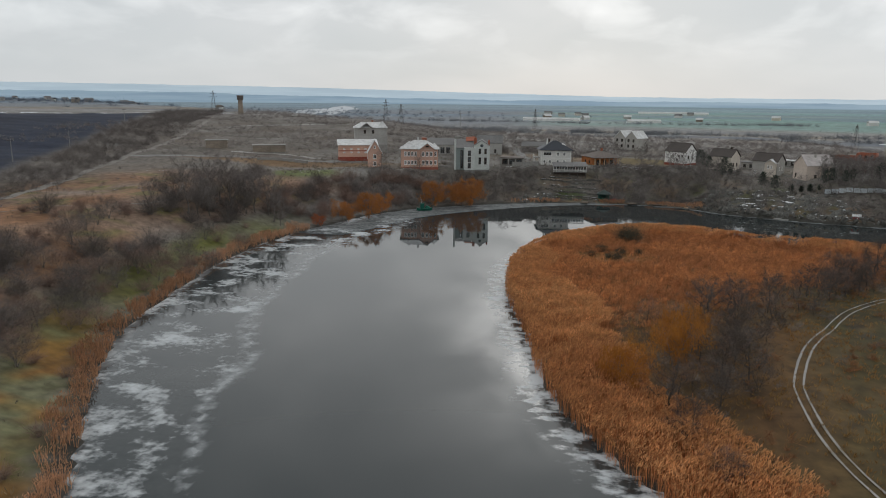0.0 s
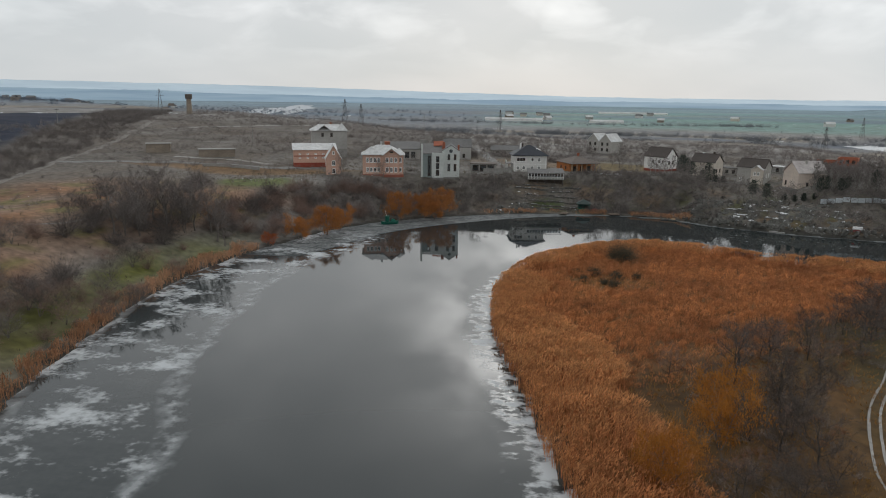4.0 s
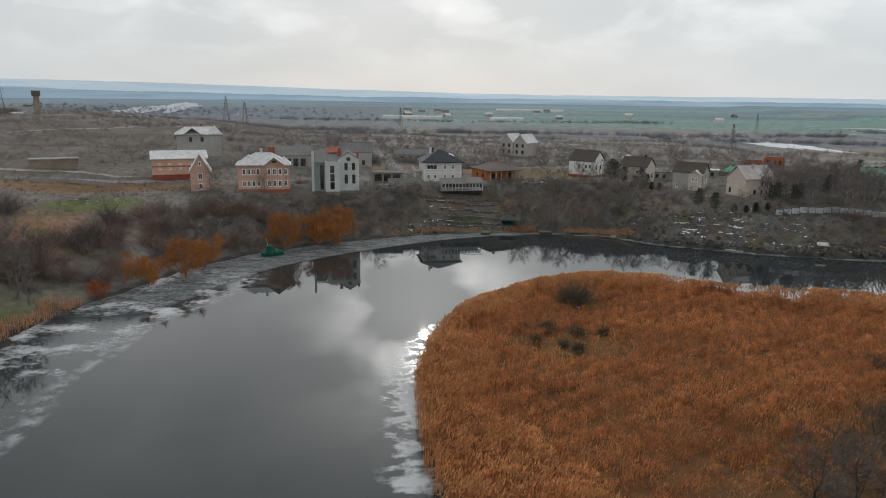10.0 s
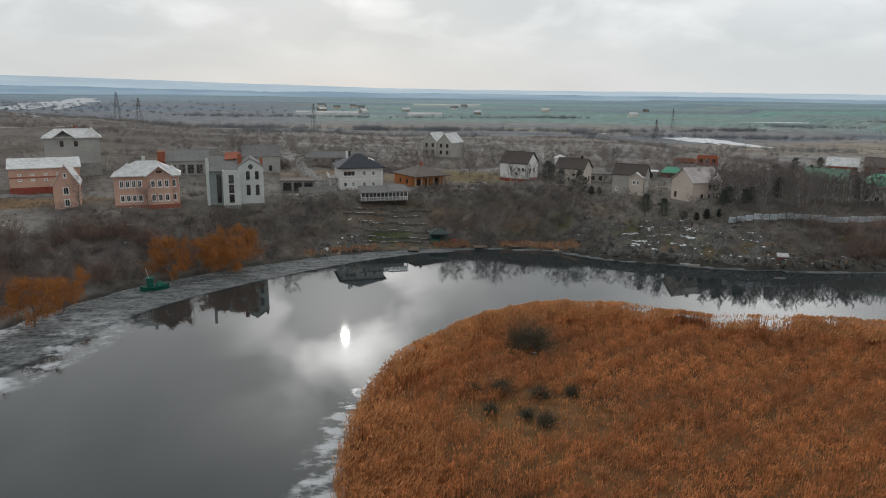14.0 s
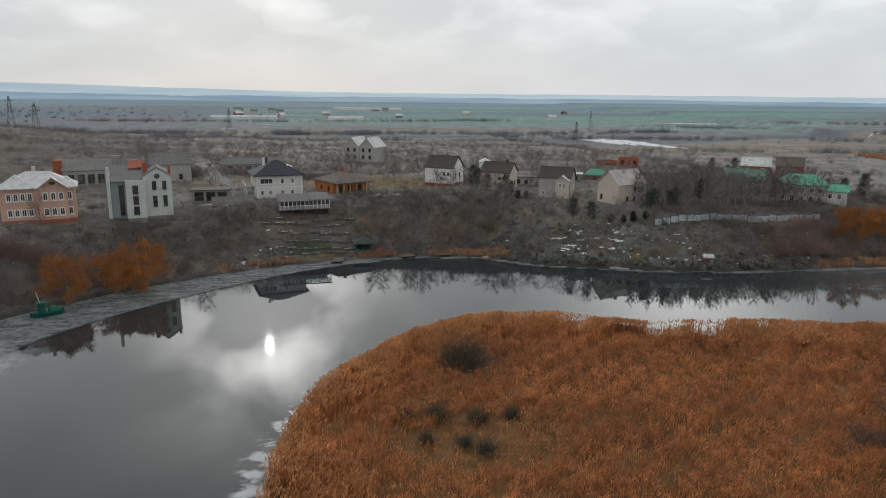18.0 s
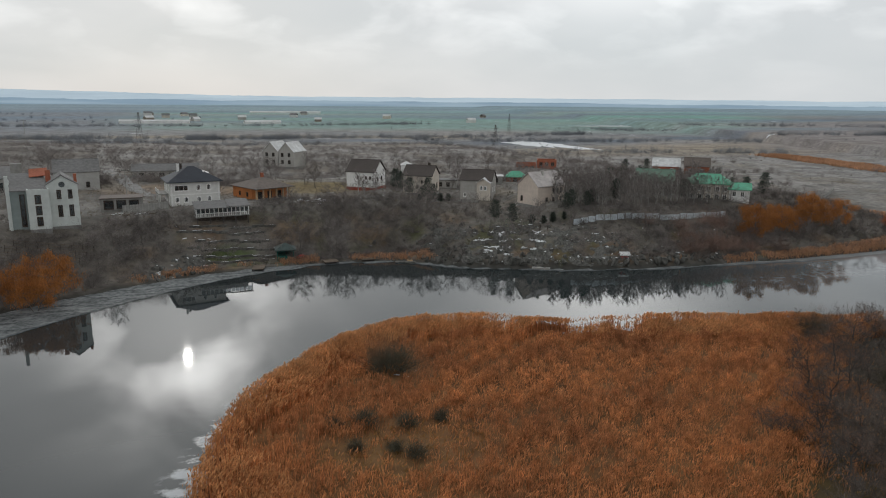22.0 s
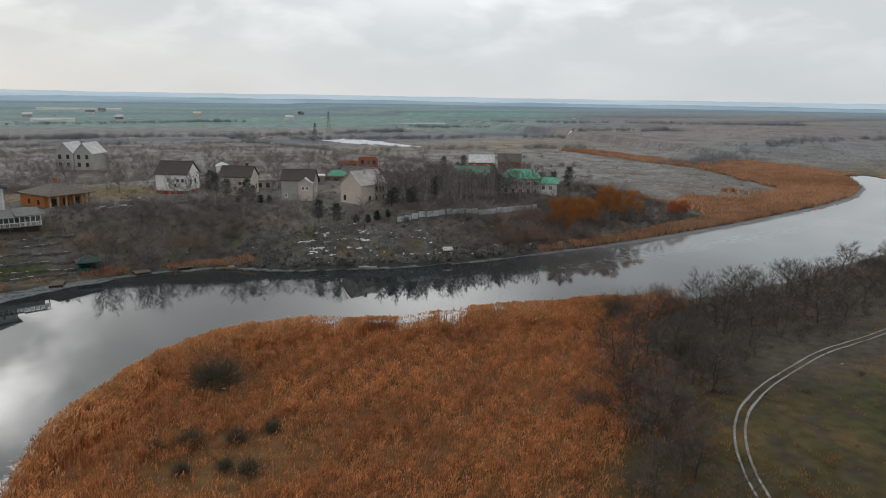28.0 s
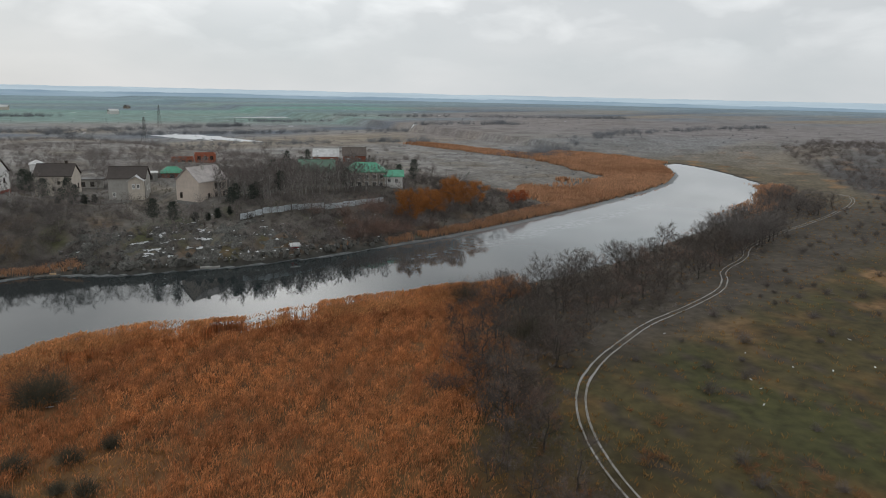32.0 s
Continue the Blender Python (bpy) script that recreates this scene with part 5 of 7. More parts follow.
p = scatter(rng, -4, 112, 30, 146, 7.6, lambda p: ((lambda q: (~q[3]) * (~q[2]) * (q[1] > 4.5))(banks(p))) * ease(reed_side(p) + 3 * waves(p, 6, 42), -11, 2) * (1 - clearing(p)) * (0.40 + 0.40 * waves(p, 5.5, 51) + 0.55 * ease(waves(p, 2.4, 53), -0.25, 0.35)) * (1 - 0.6 * ease(-p[:, 1] + 6 * waves(p, 20, 45), -72, -60)))
low = 0.45 + 0.55 * ease(p[:, 1], 62, 82) + 0.55 * (1 - ease(banks(p)[1], 6, 15)) * ease(p[:, 1], 62, 82) + 0.22 * waves(p, 12, 52) + 0.62 * waves(p, 2.4, 53)
g = on_ground(p, -0.05)
stuff("russet_reeds", [blades(rng, g, low, 0.055, 0.22, 3), plumes(rng, g + np.column_stack([0 * low, 0 * low, low * 0.7]), 0.48, 0.12, 4, 0.26)], "reedlow", "russet reed bed covering the low spit", "reeds")

p = scatter(rng, -2, 330, -25, 122, 2.6, lambda p: ((lambda q: (~q[3]) * (~q[2]) * (q[1] > 7))(banks(p))) * np.where(reed_side(p) > 0, 0.75 * clearing(p), 0.55 * (0.5 + 0.5 * waves(p, 13, 55)) * (1 - ease(p[:, 0] + 0.25 * (60 - p[:, 1]), 58, 80) * 0.75)))
stuff("dry_grass", [blades(rng, on_ground(p, -0.03), 0.42, 0.07, 0.22, 5)], "grass", "low dry ochre grass in tufts", "grass")


def bank_reeds(p):
    n, s, wet, north = banks(p)
    x, y = p[:, 0], p[:, 1]
    patchy = ease(waves(p, 15, 57), -0.05, 0.25)
    west = (y < 128) * (n < 2.8 + 1.5 * waves(p, 12, 56)) * (0.8 + 0.4 * waves(p, 17, 59))
    mid = (y >= 128) * (x < 57) * (n > 0.6) * (n < 4.2) * np.maximum(patchy, ease(x, 37, 41)) * ease(x, -24, 8)
    east = (x > 112) * (n < 2.2 + 5 * ease(x, 135, 215)) * np.where(x < 136, patchy, 1.0)
    return north * (~wet | (n < 0.5)) * (west + mid + east)


p = scatter(rng, -76, 232, -30, 204, 4.0, bank_reeds)
g, high = on_ground(p, -0.05), 1.45 + 0.4 * waves(p, 6, 58) - 0.5 * (p[:, 1] > 128) * (p[:, 0] < 130)
stuff("bank_reeds", [blades(rng, g, high, 0.08, 0.22, 3), plumes(rng, g + np.column_stack([0 * high, 0 * high, high * 0.7]), 0.5, 0.15, 4, 0.28)], "palereed", "belt of dry orange reeds along the far bank", "reeds")


def far_bed(p):
    n, s, wet, north = banks(p)
    x, y = p[:, 0], p[:, 1]
    body = north * ~wet * ease(x, 208, 232) * (n < 34 + 10 * waves(p, 50, 61) + 45 * ease(x, 300, 380)) * (1 - 0.9 * ease(-np.hypot((x - 268) / 2.2, y - 204), -12, -7))
    strip = ease(-np.abs((x - 384) - 0.15 * (y - 330)) , -16, -10) * ease(y, 280, 300) * (1 - ease(y, 400, 430))
    tail = (~north) * (s < 7) * (0.25 * ease(x, 232, 258) * (x < 300) + ease(x, 298, 304) * (1 - ease(x, 340, 350)))
    return np.clip(body + 0.8 * strip + tail * 0.8, 0, 1)


p = scatter(rng, 205, 430, 110, 432, 1.15, far_bed)
stuff("far_reeds", [blades(rng, on_ground(p, -0.1), 1.7, 0.42, 0.5, 4)], "palereed", "wide orange reed bed in the river bend", "reeds")


# -- trees --
def sprays(g, seg, count, reach, half, spread=0.55, lift=0.15, first=0.1):
    """Thin tapering shoots that leave the segments (n, 6): their triangles, and the shoots as new segments."""
    seg = np.repeat(seg, count, 0)
    n, way = len(seg), seg[:, 3:] - seg[:, :3]
    foot = seg[:, :3] + way * g.uniform(first, 1.0, (n, 1))
    d = way / (np.linalg.norm(way, axis=1)[:, None] + 1e-6) * 0.8 + g.normal(0, spread, (n, 3)) + [0, 0, lift]
    d *= (g.uniform(0.4, 1.0, n) * reach / np.linalg.norm(d, axis=1))[:, None]
    s = np.cross(d, g.normal(0, 1, (n, 3)))
    s *= (half / (np.linalg.norm(s, axis=1) + 1e-6))[:, None]
    return np.stack([foot - s, foot + s, foot + d], 1).reshape(-1, 3), np.column_stack([foot, foot + d])


def bare_tree(name, seed, height, spread, label, bark="bark", twig="twig", leaves=None, droop=0.0, stems=1, limbs=9, fine=28):
    """A leafless (or leafy) tree: a tapered trunk that forks into rising limbs, and a rounded crown of fine shoots."""
    r = random.Random(seed)
    top = thing(name, Matrix(), label, "tree")
    wood, ends = bmesh.new(), []
    for stem in range(stems):
        lean = Vector((r.uniform(-0.14, 0.14), r.uniform(-0.14, 0.14), 1.0)) if stems == 1 else Vector((r.uniform(-0.5, 0.5), r.uniform(-0.5, 0.5), 1.0))
        h0 = height * r.uniform(0.88, 1.0)
        spots = [Vector((0, 0, -0.3)) + lean * (h0 * 0.86 * k / 5) + Vector((r.uniform(-1, 1), r.uniform(-1, 1), 0)) * (0.028 * h0 * (k > 0)) for k in range(6)]
        thick = 0.021 * height * (1.0 if stems == 1 else 0.65)
        for k in range(5):
            rod(wood, spots[k], spots[k + 1], thick * (1 - 0.185 * k), thick * (1 - 0.185 * (k + 1)), 6)
        for q in range(limbs + 3):
            u = 0.24 + 0.74 * q / (limbs + 2)
            k = min(4, int(u * 5))
            foot = spots[k].lerp(spots[k + 1], u * 5 - k)
            turn = q * 2.4 + r.uniform(-0.5, 0.5)
            swell = math.sin(math.pi * (0.25 + 0.6 * u)) ** 0.6       # widest at mid height: a rounded crown
            reach = spread * swell * r.uniform(0.7, 1.1)
            rise = (0.24 * h0 * (1 - 0.6 * u) + 0.28 * reach) * r.uniform(0.8, 1.15) * (1 - 0.45 * droop)
            out = Vector((math.cos(turn), math.sin(turn), 0))
            bend = foot + out * (reach * 0.55) + Vector((r.gauss(0, 0.08), r.gauss(0, 0.08), rise * 0.42)) * 1.0
            end = foot + out * (reach * r.uniform(0.85, 1.0)) + Vector((r.gauss(0, 0.15), r.gauss(0, 0.15), rise * (1.0 - 0.5 * droop)))
            lt = thick * (0.44 - 0.26 * u)
            rod(wood, foot, bend, lt, lt * 0.62, 4)
            rod(wood, bend, end, lt * 0.62, lt * 0.2, 4)
            ends.append((*bend, *end))
            for j in range(6):
                b0 = foot.lerp(bend, 0.45 + 0.55 * r.random()) if j < 3 else bend.lerp(end, r.random())
                way = (end - foot).normalized() * 0.7 + Vector((r.gauss(0, 0.55), r.gauss(0, 0.55), r.gauss(0.3, 0.35)))
                b1 = b0 + way.normalized() * (max(reach, 0.25 * spread) * r.uniform(0.3, 0.55))
                rod(wood, b0, b1, lt * 0.3, lt * 0.09, 3)
                ends.append((*b0, *b1))
    ends = np.array(ends)
    g = np.random.RandomState(seed)
    if leaves:
        v, shoots = sprays(g, ends, fine, spread * 0.34, 0.0022 * height, 0.6, 0.18 - droop * 0.8)
        n, k = len(shoots), 4
        c0, d = shoots[:, :3], shoots[:, 3:] - shoots[:, :3]
        e = np.repeat(c0, k, 0) + np.repeat(d, k, 0) * g.uniform(0, 1, (n * k, 1)) + g.normal(0, 0.24, (n * k, 3)) - [0, 0, 0.15 + 0.3 * droop]
        s2 = g.normal(0, 1, (n * k, 3)) * [1, 1, 0.4]
        s2 *= (0.034 / np.linalg.norm(s2, axis=1))[:, None]
        v = np.concatenate([v, np.stack([e - s2, e + s2, e + g.normal(0, 0.07, (n * k, 3)) - [0, 0, 0.16 + 0.38 * droop]], 1).reshape(-1, 3)])
    else:
        v1, shoots = sprays(g, ends, max(3, fine // 6), spread * 0.36, 0.0019 * height)
        v2, _ = sprays(g, shoots, 6, spread * 0.25, 0.0014 * height, 0.6, 0.12)
        v = np.concatenate([v1, v2])
    part("trunk", wood, bark, top)
    piece("crown", mesh_of("crown", v, np.arange(len(v)).reshape(-1, 3)), leaves or twig, top)
    return top


def plant(template, spots, rng, lo=0.8, hi=1.2, group=""):
    """Copies of a template at places in the plan, turned and scaled at random; the template itself takes the first place."""
    if group:
        tagged(template, group=group)
    for k, q in enumerate(spots):
        s = rng.uniform(lo, hi)
        m = pose(q[0], q[1], at(q[0], q[1]), 0, 0, rng.uniform(0, 360)) @ Matrix.Diagonal((s, s, s * rng.uniform(0.9, 1.1), 1))
        if k == 0:
            template.matrix_world = m
        else:
            copy_thing(template, m)


def spread_out(p, gap):
    """Drops places that stand closer than gap to an earlier one."""
    kept = []
    for q in p:
        if all((q[0] - k[0]) ** 2 + (q[1] - k[1]) ** 2 > gap * gap for k in kept):
            kept.append(q)
    return kept


rng = np.random.RandomState(12)
kinds = [bare_tree("bare_tree", 1, 6.8, 3.6, "leafless grey-brown tree on the low river bank", bark="darkbark", twig="browntwig"), bare_tree("bare_tree", 2, 6.2, 3.4, "leafless crooked tree on the low river bank", stems=2, limbs=6, bark="darkbark", twig="browntwig"),
         bare_tree("bare_tree", 3, 7.8, 3.0, "tall leafless tree on the low river bank", limbs=9, bark="darkbark", twig="browntwig"), bare_tree("bare_tree", 4, 5.2, 2.9, "small leafless tree with reddish twigs", twig="twigred", limbs=7, bark="darkbark"),
         bare_tree("bare_tree", 5, 5.6, 3.0, "leafless many-stemmed tree in the scrub", stems=3, limbs=5, bark="darkbark", twig="browntwig")]
belt = scatter(rng, 74, 300, 84, 120, 0.2, lambda p: (lambda q: (~q[3]) * (~q[2]) * (q[1] > 3.0))(banks(p)) * (p[:, 1] > 93 + 3 * waves(p, 30, 71) + 4.5 * ease(p[:, 0], 165, 200) - 4 * (p[:, 0] < 90)) * (p[:, 0] > 79 + 0.55 * (p[:, 1] - 88)))
edge = scatter(rng, 60, 95, 76, 108, 0.10, lambda p: (p[:, 1] < 96.5 + 0.5 * (p[:, 0] - 64)) * (to_line(p, np.array([(46, 47), (54, 60), (62, 72), (72, 80), (83, 84.5), (96, 87)])) > 4.5) * (p[:, 0] > 62) * (p[:, 1] > 80))
belt = [q for q in spread_out(np.concatenate([belt, edge]), 2.5) if rng.uniform() < 1 - 0.6 * float(ease(q[0], 160, 250)) and q[0] < 292]
scrub = np.array([(23.4, 22.2), (25.7, 20.5), (35.1, 63.1), (31.5, 33.1), (35.2, 41.9), (42.8, 64.8), (41.3, 52.8), (36.2, 50.2), (45.3, 57), (46.2, 62.8), (34.7, 30.2), (35.7, 35.7), (51.4, 68.5), (59.2, 78.3), (66.5, 85.4),
                  (29.5, 50.4), (30.4, 40.9), (38.4, 54.9), (36.5, 45.9), (39, 64), (44.4, 72.6), (54.4, 78.7), (60.4, 85.4), (33, 57), (28, 33), (30, 26), (47, 70)])
scrub = np.repeat(scrub, 3, 0) + rng.normal(0, 2.2, (3 * len(scrub), 2)) * (np.arange(3 * len(scrub)) % 3 > 0)[:, None]
scrub = [q for q in spread_out(scrub, 1.3) if to_line(np.array([q]), np.array([(42, 8.0), (40, 20), (41, 33), (46, 47), (54, 60), (62, 72), (83, 84.5)]))[0] > 3]
lone = [(24.8, 58.4), (61.6, 94.2), (65.8, 91.1), (69.5, 89.8), (67.2, 84.8), (61.1, 79.5), (85, 89.5), (26.7, 7.2), (49.9, 77.3), (56, 79), (27.5, 9.5)]
near_belt, far_belt = [q for q in belt if q[0] < 185], [q for q in belt if q[0] >= 185]
spots = list(near_belt) + list(scrub) + lone
for k, template in enumerate(kinds):
    plant(template, spots[k::5], rng, 0.55, 1.05, "leafless trees of the low bank")



def joined_trees(templates, spots, rng, lo, hi, label):
    """Far trees of the same build, joined into one mesh of trunks and one of crowns."""
    made = {"trunk": [], "crown": []}
    for k, q in enumerate(spots):
        top, s, turn, z = templates[k % len(templates)], rng.uniform(lo, hi), rng.uniform(0, 6.28), at(q[0], q[1])
        for child in top.children:
            me = child.data
            if "tri" not in me:
                me.calc_loop_triangles()
                me["tri"] = 1
            v, f = np.empty(len(me.vertices) * 3), np.empty(len(me.loop_triangles) * 3, np.int32)
            me.vertices.foreach_get("co", v)
            me.loop_triangles.foreach_get("vertices", f)
            v = v.reshape(-1, 3) @ [[np.cos(turn), np.sin(turn), 0], [-np.sin(turn), np.cos(turn), 0], [0, 0, 1]] * s + [q[0], q[1], z]
            made[child.name.split(".")[0]].append((v, f.reshape(-1, 3)))
    stuff("far_tree_trunks", made["trunk"], "darkbark", "bare trunks and limbs of " + label, "trees")
    stuff("far_tree_crowns", made["crown"], "twig", "fine leafless crowns of " + label, "trees")


joined_trees(kinds, far_belt, rng, 0.8, 1.2, "the riverside tree belt")
west = scatter(rng, -108, -60, 92, 172, 0.16, lambda p: (lambda q: q[3] * (~q[2]) * (q[0] > 5))(banks(p)) * ease(waves(p, 26, 73), -0.3, 0.1) * ease(-np.hypot((p[:, 0] + 77) / 0.9, p[:, 1] - 117), -16, -10))
west = spread_out(west, 2.4)
plant(bare_tree("poplar", 21, 9.5, 2.6, "tall leafless grey poplar on the west bank", limbs=10), west[0::2], rng, 0.85, 1.3, "leafless poplars")
plant(bare_tree("poplar", 22, 7.5, 3.0, "leafless grey poplar on the west bank", limbs=9, stems=2), west[1::2], rng, 0.85, 1.3, "leafless poplars")

north = scatter(rng, -62, 178, 170, 345, 0.017, lambda p: (lambda q: q[3] * (~q[2]) * (q[0] > 5) * (1 - 0.65 * ease(q[0], 30, 45)))(banks(p)) * (to_line(p, np.array([(-62, 214), (24, 238), (70, 250), (98, 214), (150, 204)])) > 11))
north = spread_out(north, 4)
plant(bare_tree("orchard_tree", 31, 6.2, 2.7, "leafless dark tree on the slope below the houses"), north[0::2], rng, 0.7, 1.15, "leafless trees by the houses")
plant(bare_tree("orchard_tree", 32, 5.4, 2.6, "leafless spreading tree near the houses", stems=2, limbs=6), north[1::2], rng, 0.7, 1.1, "leafless trees by the houses")
plant(bare_tree("shore_tree", 33, 8.5, 3.6, "large leafless tree on the shore beside the jetty", limbs=10, fine=34), [(36, 203), (28, 206)], rng, 0.95, 1.05)

birches = spread_out(scatter(rng, 98, 160, 194, 224, 0.42, lambda p: (p[:, 1] > 201 - 0.11 * (p[:, 0] - 97)) * (to_line(p, np.array([(141, 215.0), (156, 198)])) > 6)), 1.65) + [(52, 243), (54, 244), (57, 241.5), (60, 243), (66, 240), (70, 241)]
plant(bare_tree("birch", 41, 9.5, 1.5, "tall leafless birch with white trunk", bark="birch", twig="birchtwig", limbs=10, fine=26), birches[0::2], rng, 0.8, 1.15, "birches")
plant(bare_tree("birch", 42, 8.6, 1.7, "leafless birch with white trunk", bark="birch", twig="birchtwig", limbs=9, fine=26), birches[1::2], rng, 0.8, 1.15, "birches")

plant(bare_tree("willow", 51, 10.2, 4.0, "willow with drooping orange autumn leaves by the water", leaves="willow", droop=0.7, limbs=11, fine=15), [(-34.5, 173.5), (-27.5, 180.5), (-22.5, 183), (-50, 148), (140, 175.5), (150, 176.5), (161, 177), (172, 178)], rng, 0.85, 1.2, "orange willows")
plant(bare_tree("willow", 52, 8.6, 3.5, "rounded willow with orange leaves by the water", leaves="willow", droop=0.5, stems=2, limbs=7, fine=13), [(-24.5, 178.5), (-55, 141), (146, 179), (156, 180), (167, 181), (-48.5, 156)], rng, 0.85, 1.1, "orange willows")
plant(bare_tree("rust_tree", 53, 6.0, 2.8, "tree with rust-red leaves by the water", leaves="rust", limbs=8, fine=22), [(192, 177), (199, 178), (-60, 131)], rng, 0.8, 1.05)
plant(bare_tree("yellow_willow", 54, 5.6, 2.5, "young willow with ochre-yellow leaves at the edge of the reeds", leaves="yellow", droop=0.2, stems=2, limbs=6, fine=6), [(18.2, 28), (26.5, 38.6), (29, 47), (19.5, 30.5), (27.2, 41)], rng, 0.95, 1.2)


PINES = [(63.5, 243), (65.9, 236.4), (69.5, 235.2), (72, 237), (75, 240), (163.5, 197.6), (166, 199), (182, 276.5), (134, 232)]


def pine(seed, height, label):
    r = random.Random(seed)
    top = thing("pine", Matrix(), label, "tree")
    part("trunk", rod(bmesh.new(), (0, 0, -0.3), (0, 0, height * 0.95), height * 0.022, 0.02, 6), "bark", top)
    v = []
    for k in range(1100):
        u = 0.22 + 0.78 * (k / 1100)
        tier = 0.8 + 0.3 * math.sin(u * 26 + 2.0 * math.sin(k * 2.399))
        turn, reach = k * 2.399, height * 0.40 * min(1.0, (u - 0.12) * 3.2) * (1.06 - u) ** 0.42 * tier * r.uniform(0.2, 1.15)
        c = Vector((math.cos(turn) * reach, math.sin(turn) * reach, height * u - 0.12 * reach + r.gauss(0, 0.1)))
        for _ in range(4):
            d = Vector((r.gauss(0, 1) + math.cos(turn), r.gauss(0, 1) + math.sin(turn), r.gauss(0.4, 0.5))).normalized() * r.uniform(0.25, 0.5)
            s = d.cross(Vector((r.gauss(0, 1), r.gauss(0, 1), r.gauss(0, 1)))).normalized() * 0.032
            v += [c - s, c + s, c + d]
    piece("crown", mesh_of("crown", np.array([tuple(q) for q in v]), np.arange(len(v)).reshape(-1, 3)), "needle", top)
    return top


plant(pine(61, 6.8, "dark green pine beside the houses"), [(77.8, 201.5), (80.8, 197.5), (96.5, 197), (99.5, 199.5), (103, 197.5), (106, 200), (66, 246), (160, 262), (164, 266), (168, 262), (116, 203), (138, 200.5), (158, 204), (161, 201), (200, 262)] + PINES, rng, 0.7, 1.25, "pines")
plant(pine(62, 3.4, "young dark pine in a row behind the metal fence"), [(86, 196.5), (88.8, 195.4), (91.6, 195.6), (94.2, 194.2), (70, 230.5), (73, 229), (67.5, 232), (75.5, 228.8), (71.5, 231.8)], rng, 0.7, 1.2, "young pines")

# -- shrubs as single things --
def shrub(name, seed, size, label, mat="twig", count=420, width=0.045):
    top = thing(name, Matrix(), label, "shrub")
    r = np.random.RandomState(seed)
    wood = bmesh.new()
    for k in range(7):
        a, q = k * 0.9 + r.uniform(0, 0.5), r.uniform(0.35, 0.7) * size
        rod(wood, (0.1 * math.cos(a), 0.1 * math.sin(a), -0.2), (q * math.cos(a) * 0.7, q * math.sin(a) * 0.7, q), 0.035 * size / 2, 0.012, 4)
    part("stem", wood, "bark", top)
    v, f = twigs(r, np.zeros((1, 3)), size, count, width * 0.75)
    mid = v.reshape(-1, 3, 3)
    extra, _ = sprays(r, np.column_stack([(mid[:, 0] + mid[:, 1]) / 2, mid[:, 2]]), 3, size * 0.26, width * 0.26, 0.6, 0.2, 0.3)
    v = np.concatenate([v, extra])
    piece("crown", mesh_of("crown", v, np.arange(len(v)).reshape(-1, 3)), mat, top)
    return top


bush = spread_out(scatter(rng, -122, -56, -4, 168, 0.04, lambda p: (lambda q: q[3] * (~q[2]) * (q[0] > 12) * (q[0] < 48) * (1 - 0.88 * ease(q[0], 24, 32)))(banks(p)) * (0.62 + 0.6 * waves(p, 30, 81))), 2.4)
clumps = np.repeat(np.array([(-83, 48), (-79, 49), (-71.4, 43.6), (-83, 44.5), (-96, 86), (-97.7, 107.8), (-73.5, 73), (-73, 63), (-73.4, 58.6), (-77.5, 57.7), (-67, 69.5), (-69, 79.7), (-73, 98), (-63, 20.5), (-67, 29.4), (-88, 60), (-92, 72), (-68.7, 31.4), (-63.5, 33), (-60.5, 17.5), (-70, 40), (-76, 66), (-75, 90)]), 3, 0)
clumps = spread_out(clumps + rng.normal(0, 2.4, clumps.shape), 1.5)
plant(bare_tree("shrubby_tree", 71, 5.6, 3.0, "broad many-stemmed leafless grey tree on the west slope", stems=4, limbs=5, fine=22, twig="darktwig"), clumps[0::2], rng, 0.8, 1.25, "shrubby trees of the west slope")
plant(bare_tree("shrubby_tree", 72, 4.8, 2.8, "low many-stemmed leafless brown tree on the west slope", stems=3, limbs=6, fine=24, twig="twigred"), clumps[1::2], rng, 0.8, 1.25, "shrubby trees of the west slope")
plant(shrub("shrub", 1, 3.5, "large leafless grey shrub on the west slope", "darktwig", count=420, width=0.06), bush[0::3], rng, 0.7, 1.3, "leafless shrubs")
plant(shrub("shrub", 2, 3.0, "leafless brown shrub on the west slope", "twigred", 360, 0.06), bush[1::3], rng, 0.7, 1.3, "leafless shrubs")
plant(shrub("shrub", 3, 4.2, "broad leafless shrub on the west slope", "darktwig", count=480, width=0.06), bush[2::3], rng, 0.7, 1.2, "leafless shrubs")
brown = spread_out(scatter(rng, -78, -28, 128, 192, 0.07, lambda p: (lambda q: q[3] * (~q[2]) * (q[0] > 4) * (q[0] < 24))(banks(p)) * (np.hypot(p[:, 0] + 83, p[:, 1] - 180) > 15)), 2.2)
brown = brown + spread_out(scatter(rng, 112, 146, 168, 189, 0.16, lambda p: (lambda q: q[3] * (~q[2]) * (q[0] > 3))(banks(p)) * (p[:, 1] < 187 - 0.1 * (p[:, 0] - 112))), 2.4)
plant(shrub("bank_shrub", 8, 3.0, "dense leafless russet-brown shrub on the river bank", "twigred", 360, 0.055), brown[0::2], rng, 0.7, 1.25, "brown bank shrubs")
plant(shrub("bank_shrub", 9, 3.4, "dense leafless grey-brown shrub on the river bank", "twig", 360, 0.055), brown[1::2], rng, 0.7, 1.25, "brown bank shrubs")
shore = spread_out(scatter(rng, -76, -30, -10, 128, 0.02, lambda p: (lambda q: q[3] * (~q[2]) * (q[0] > 2.5) * (q[0] < 9))(banks(p))), 5)
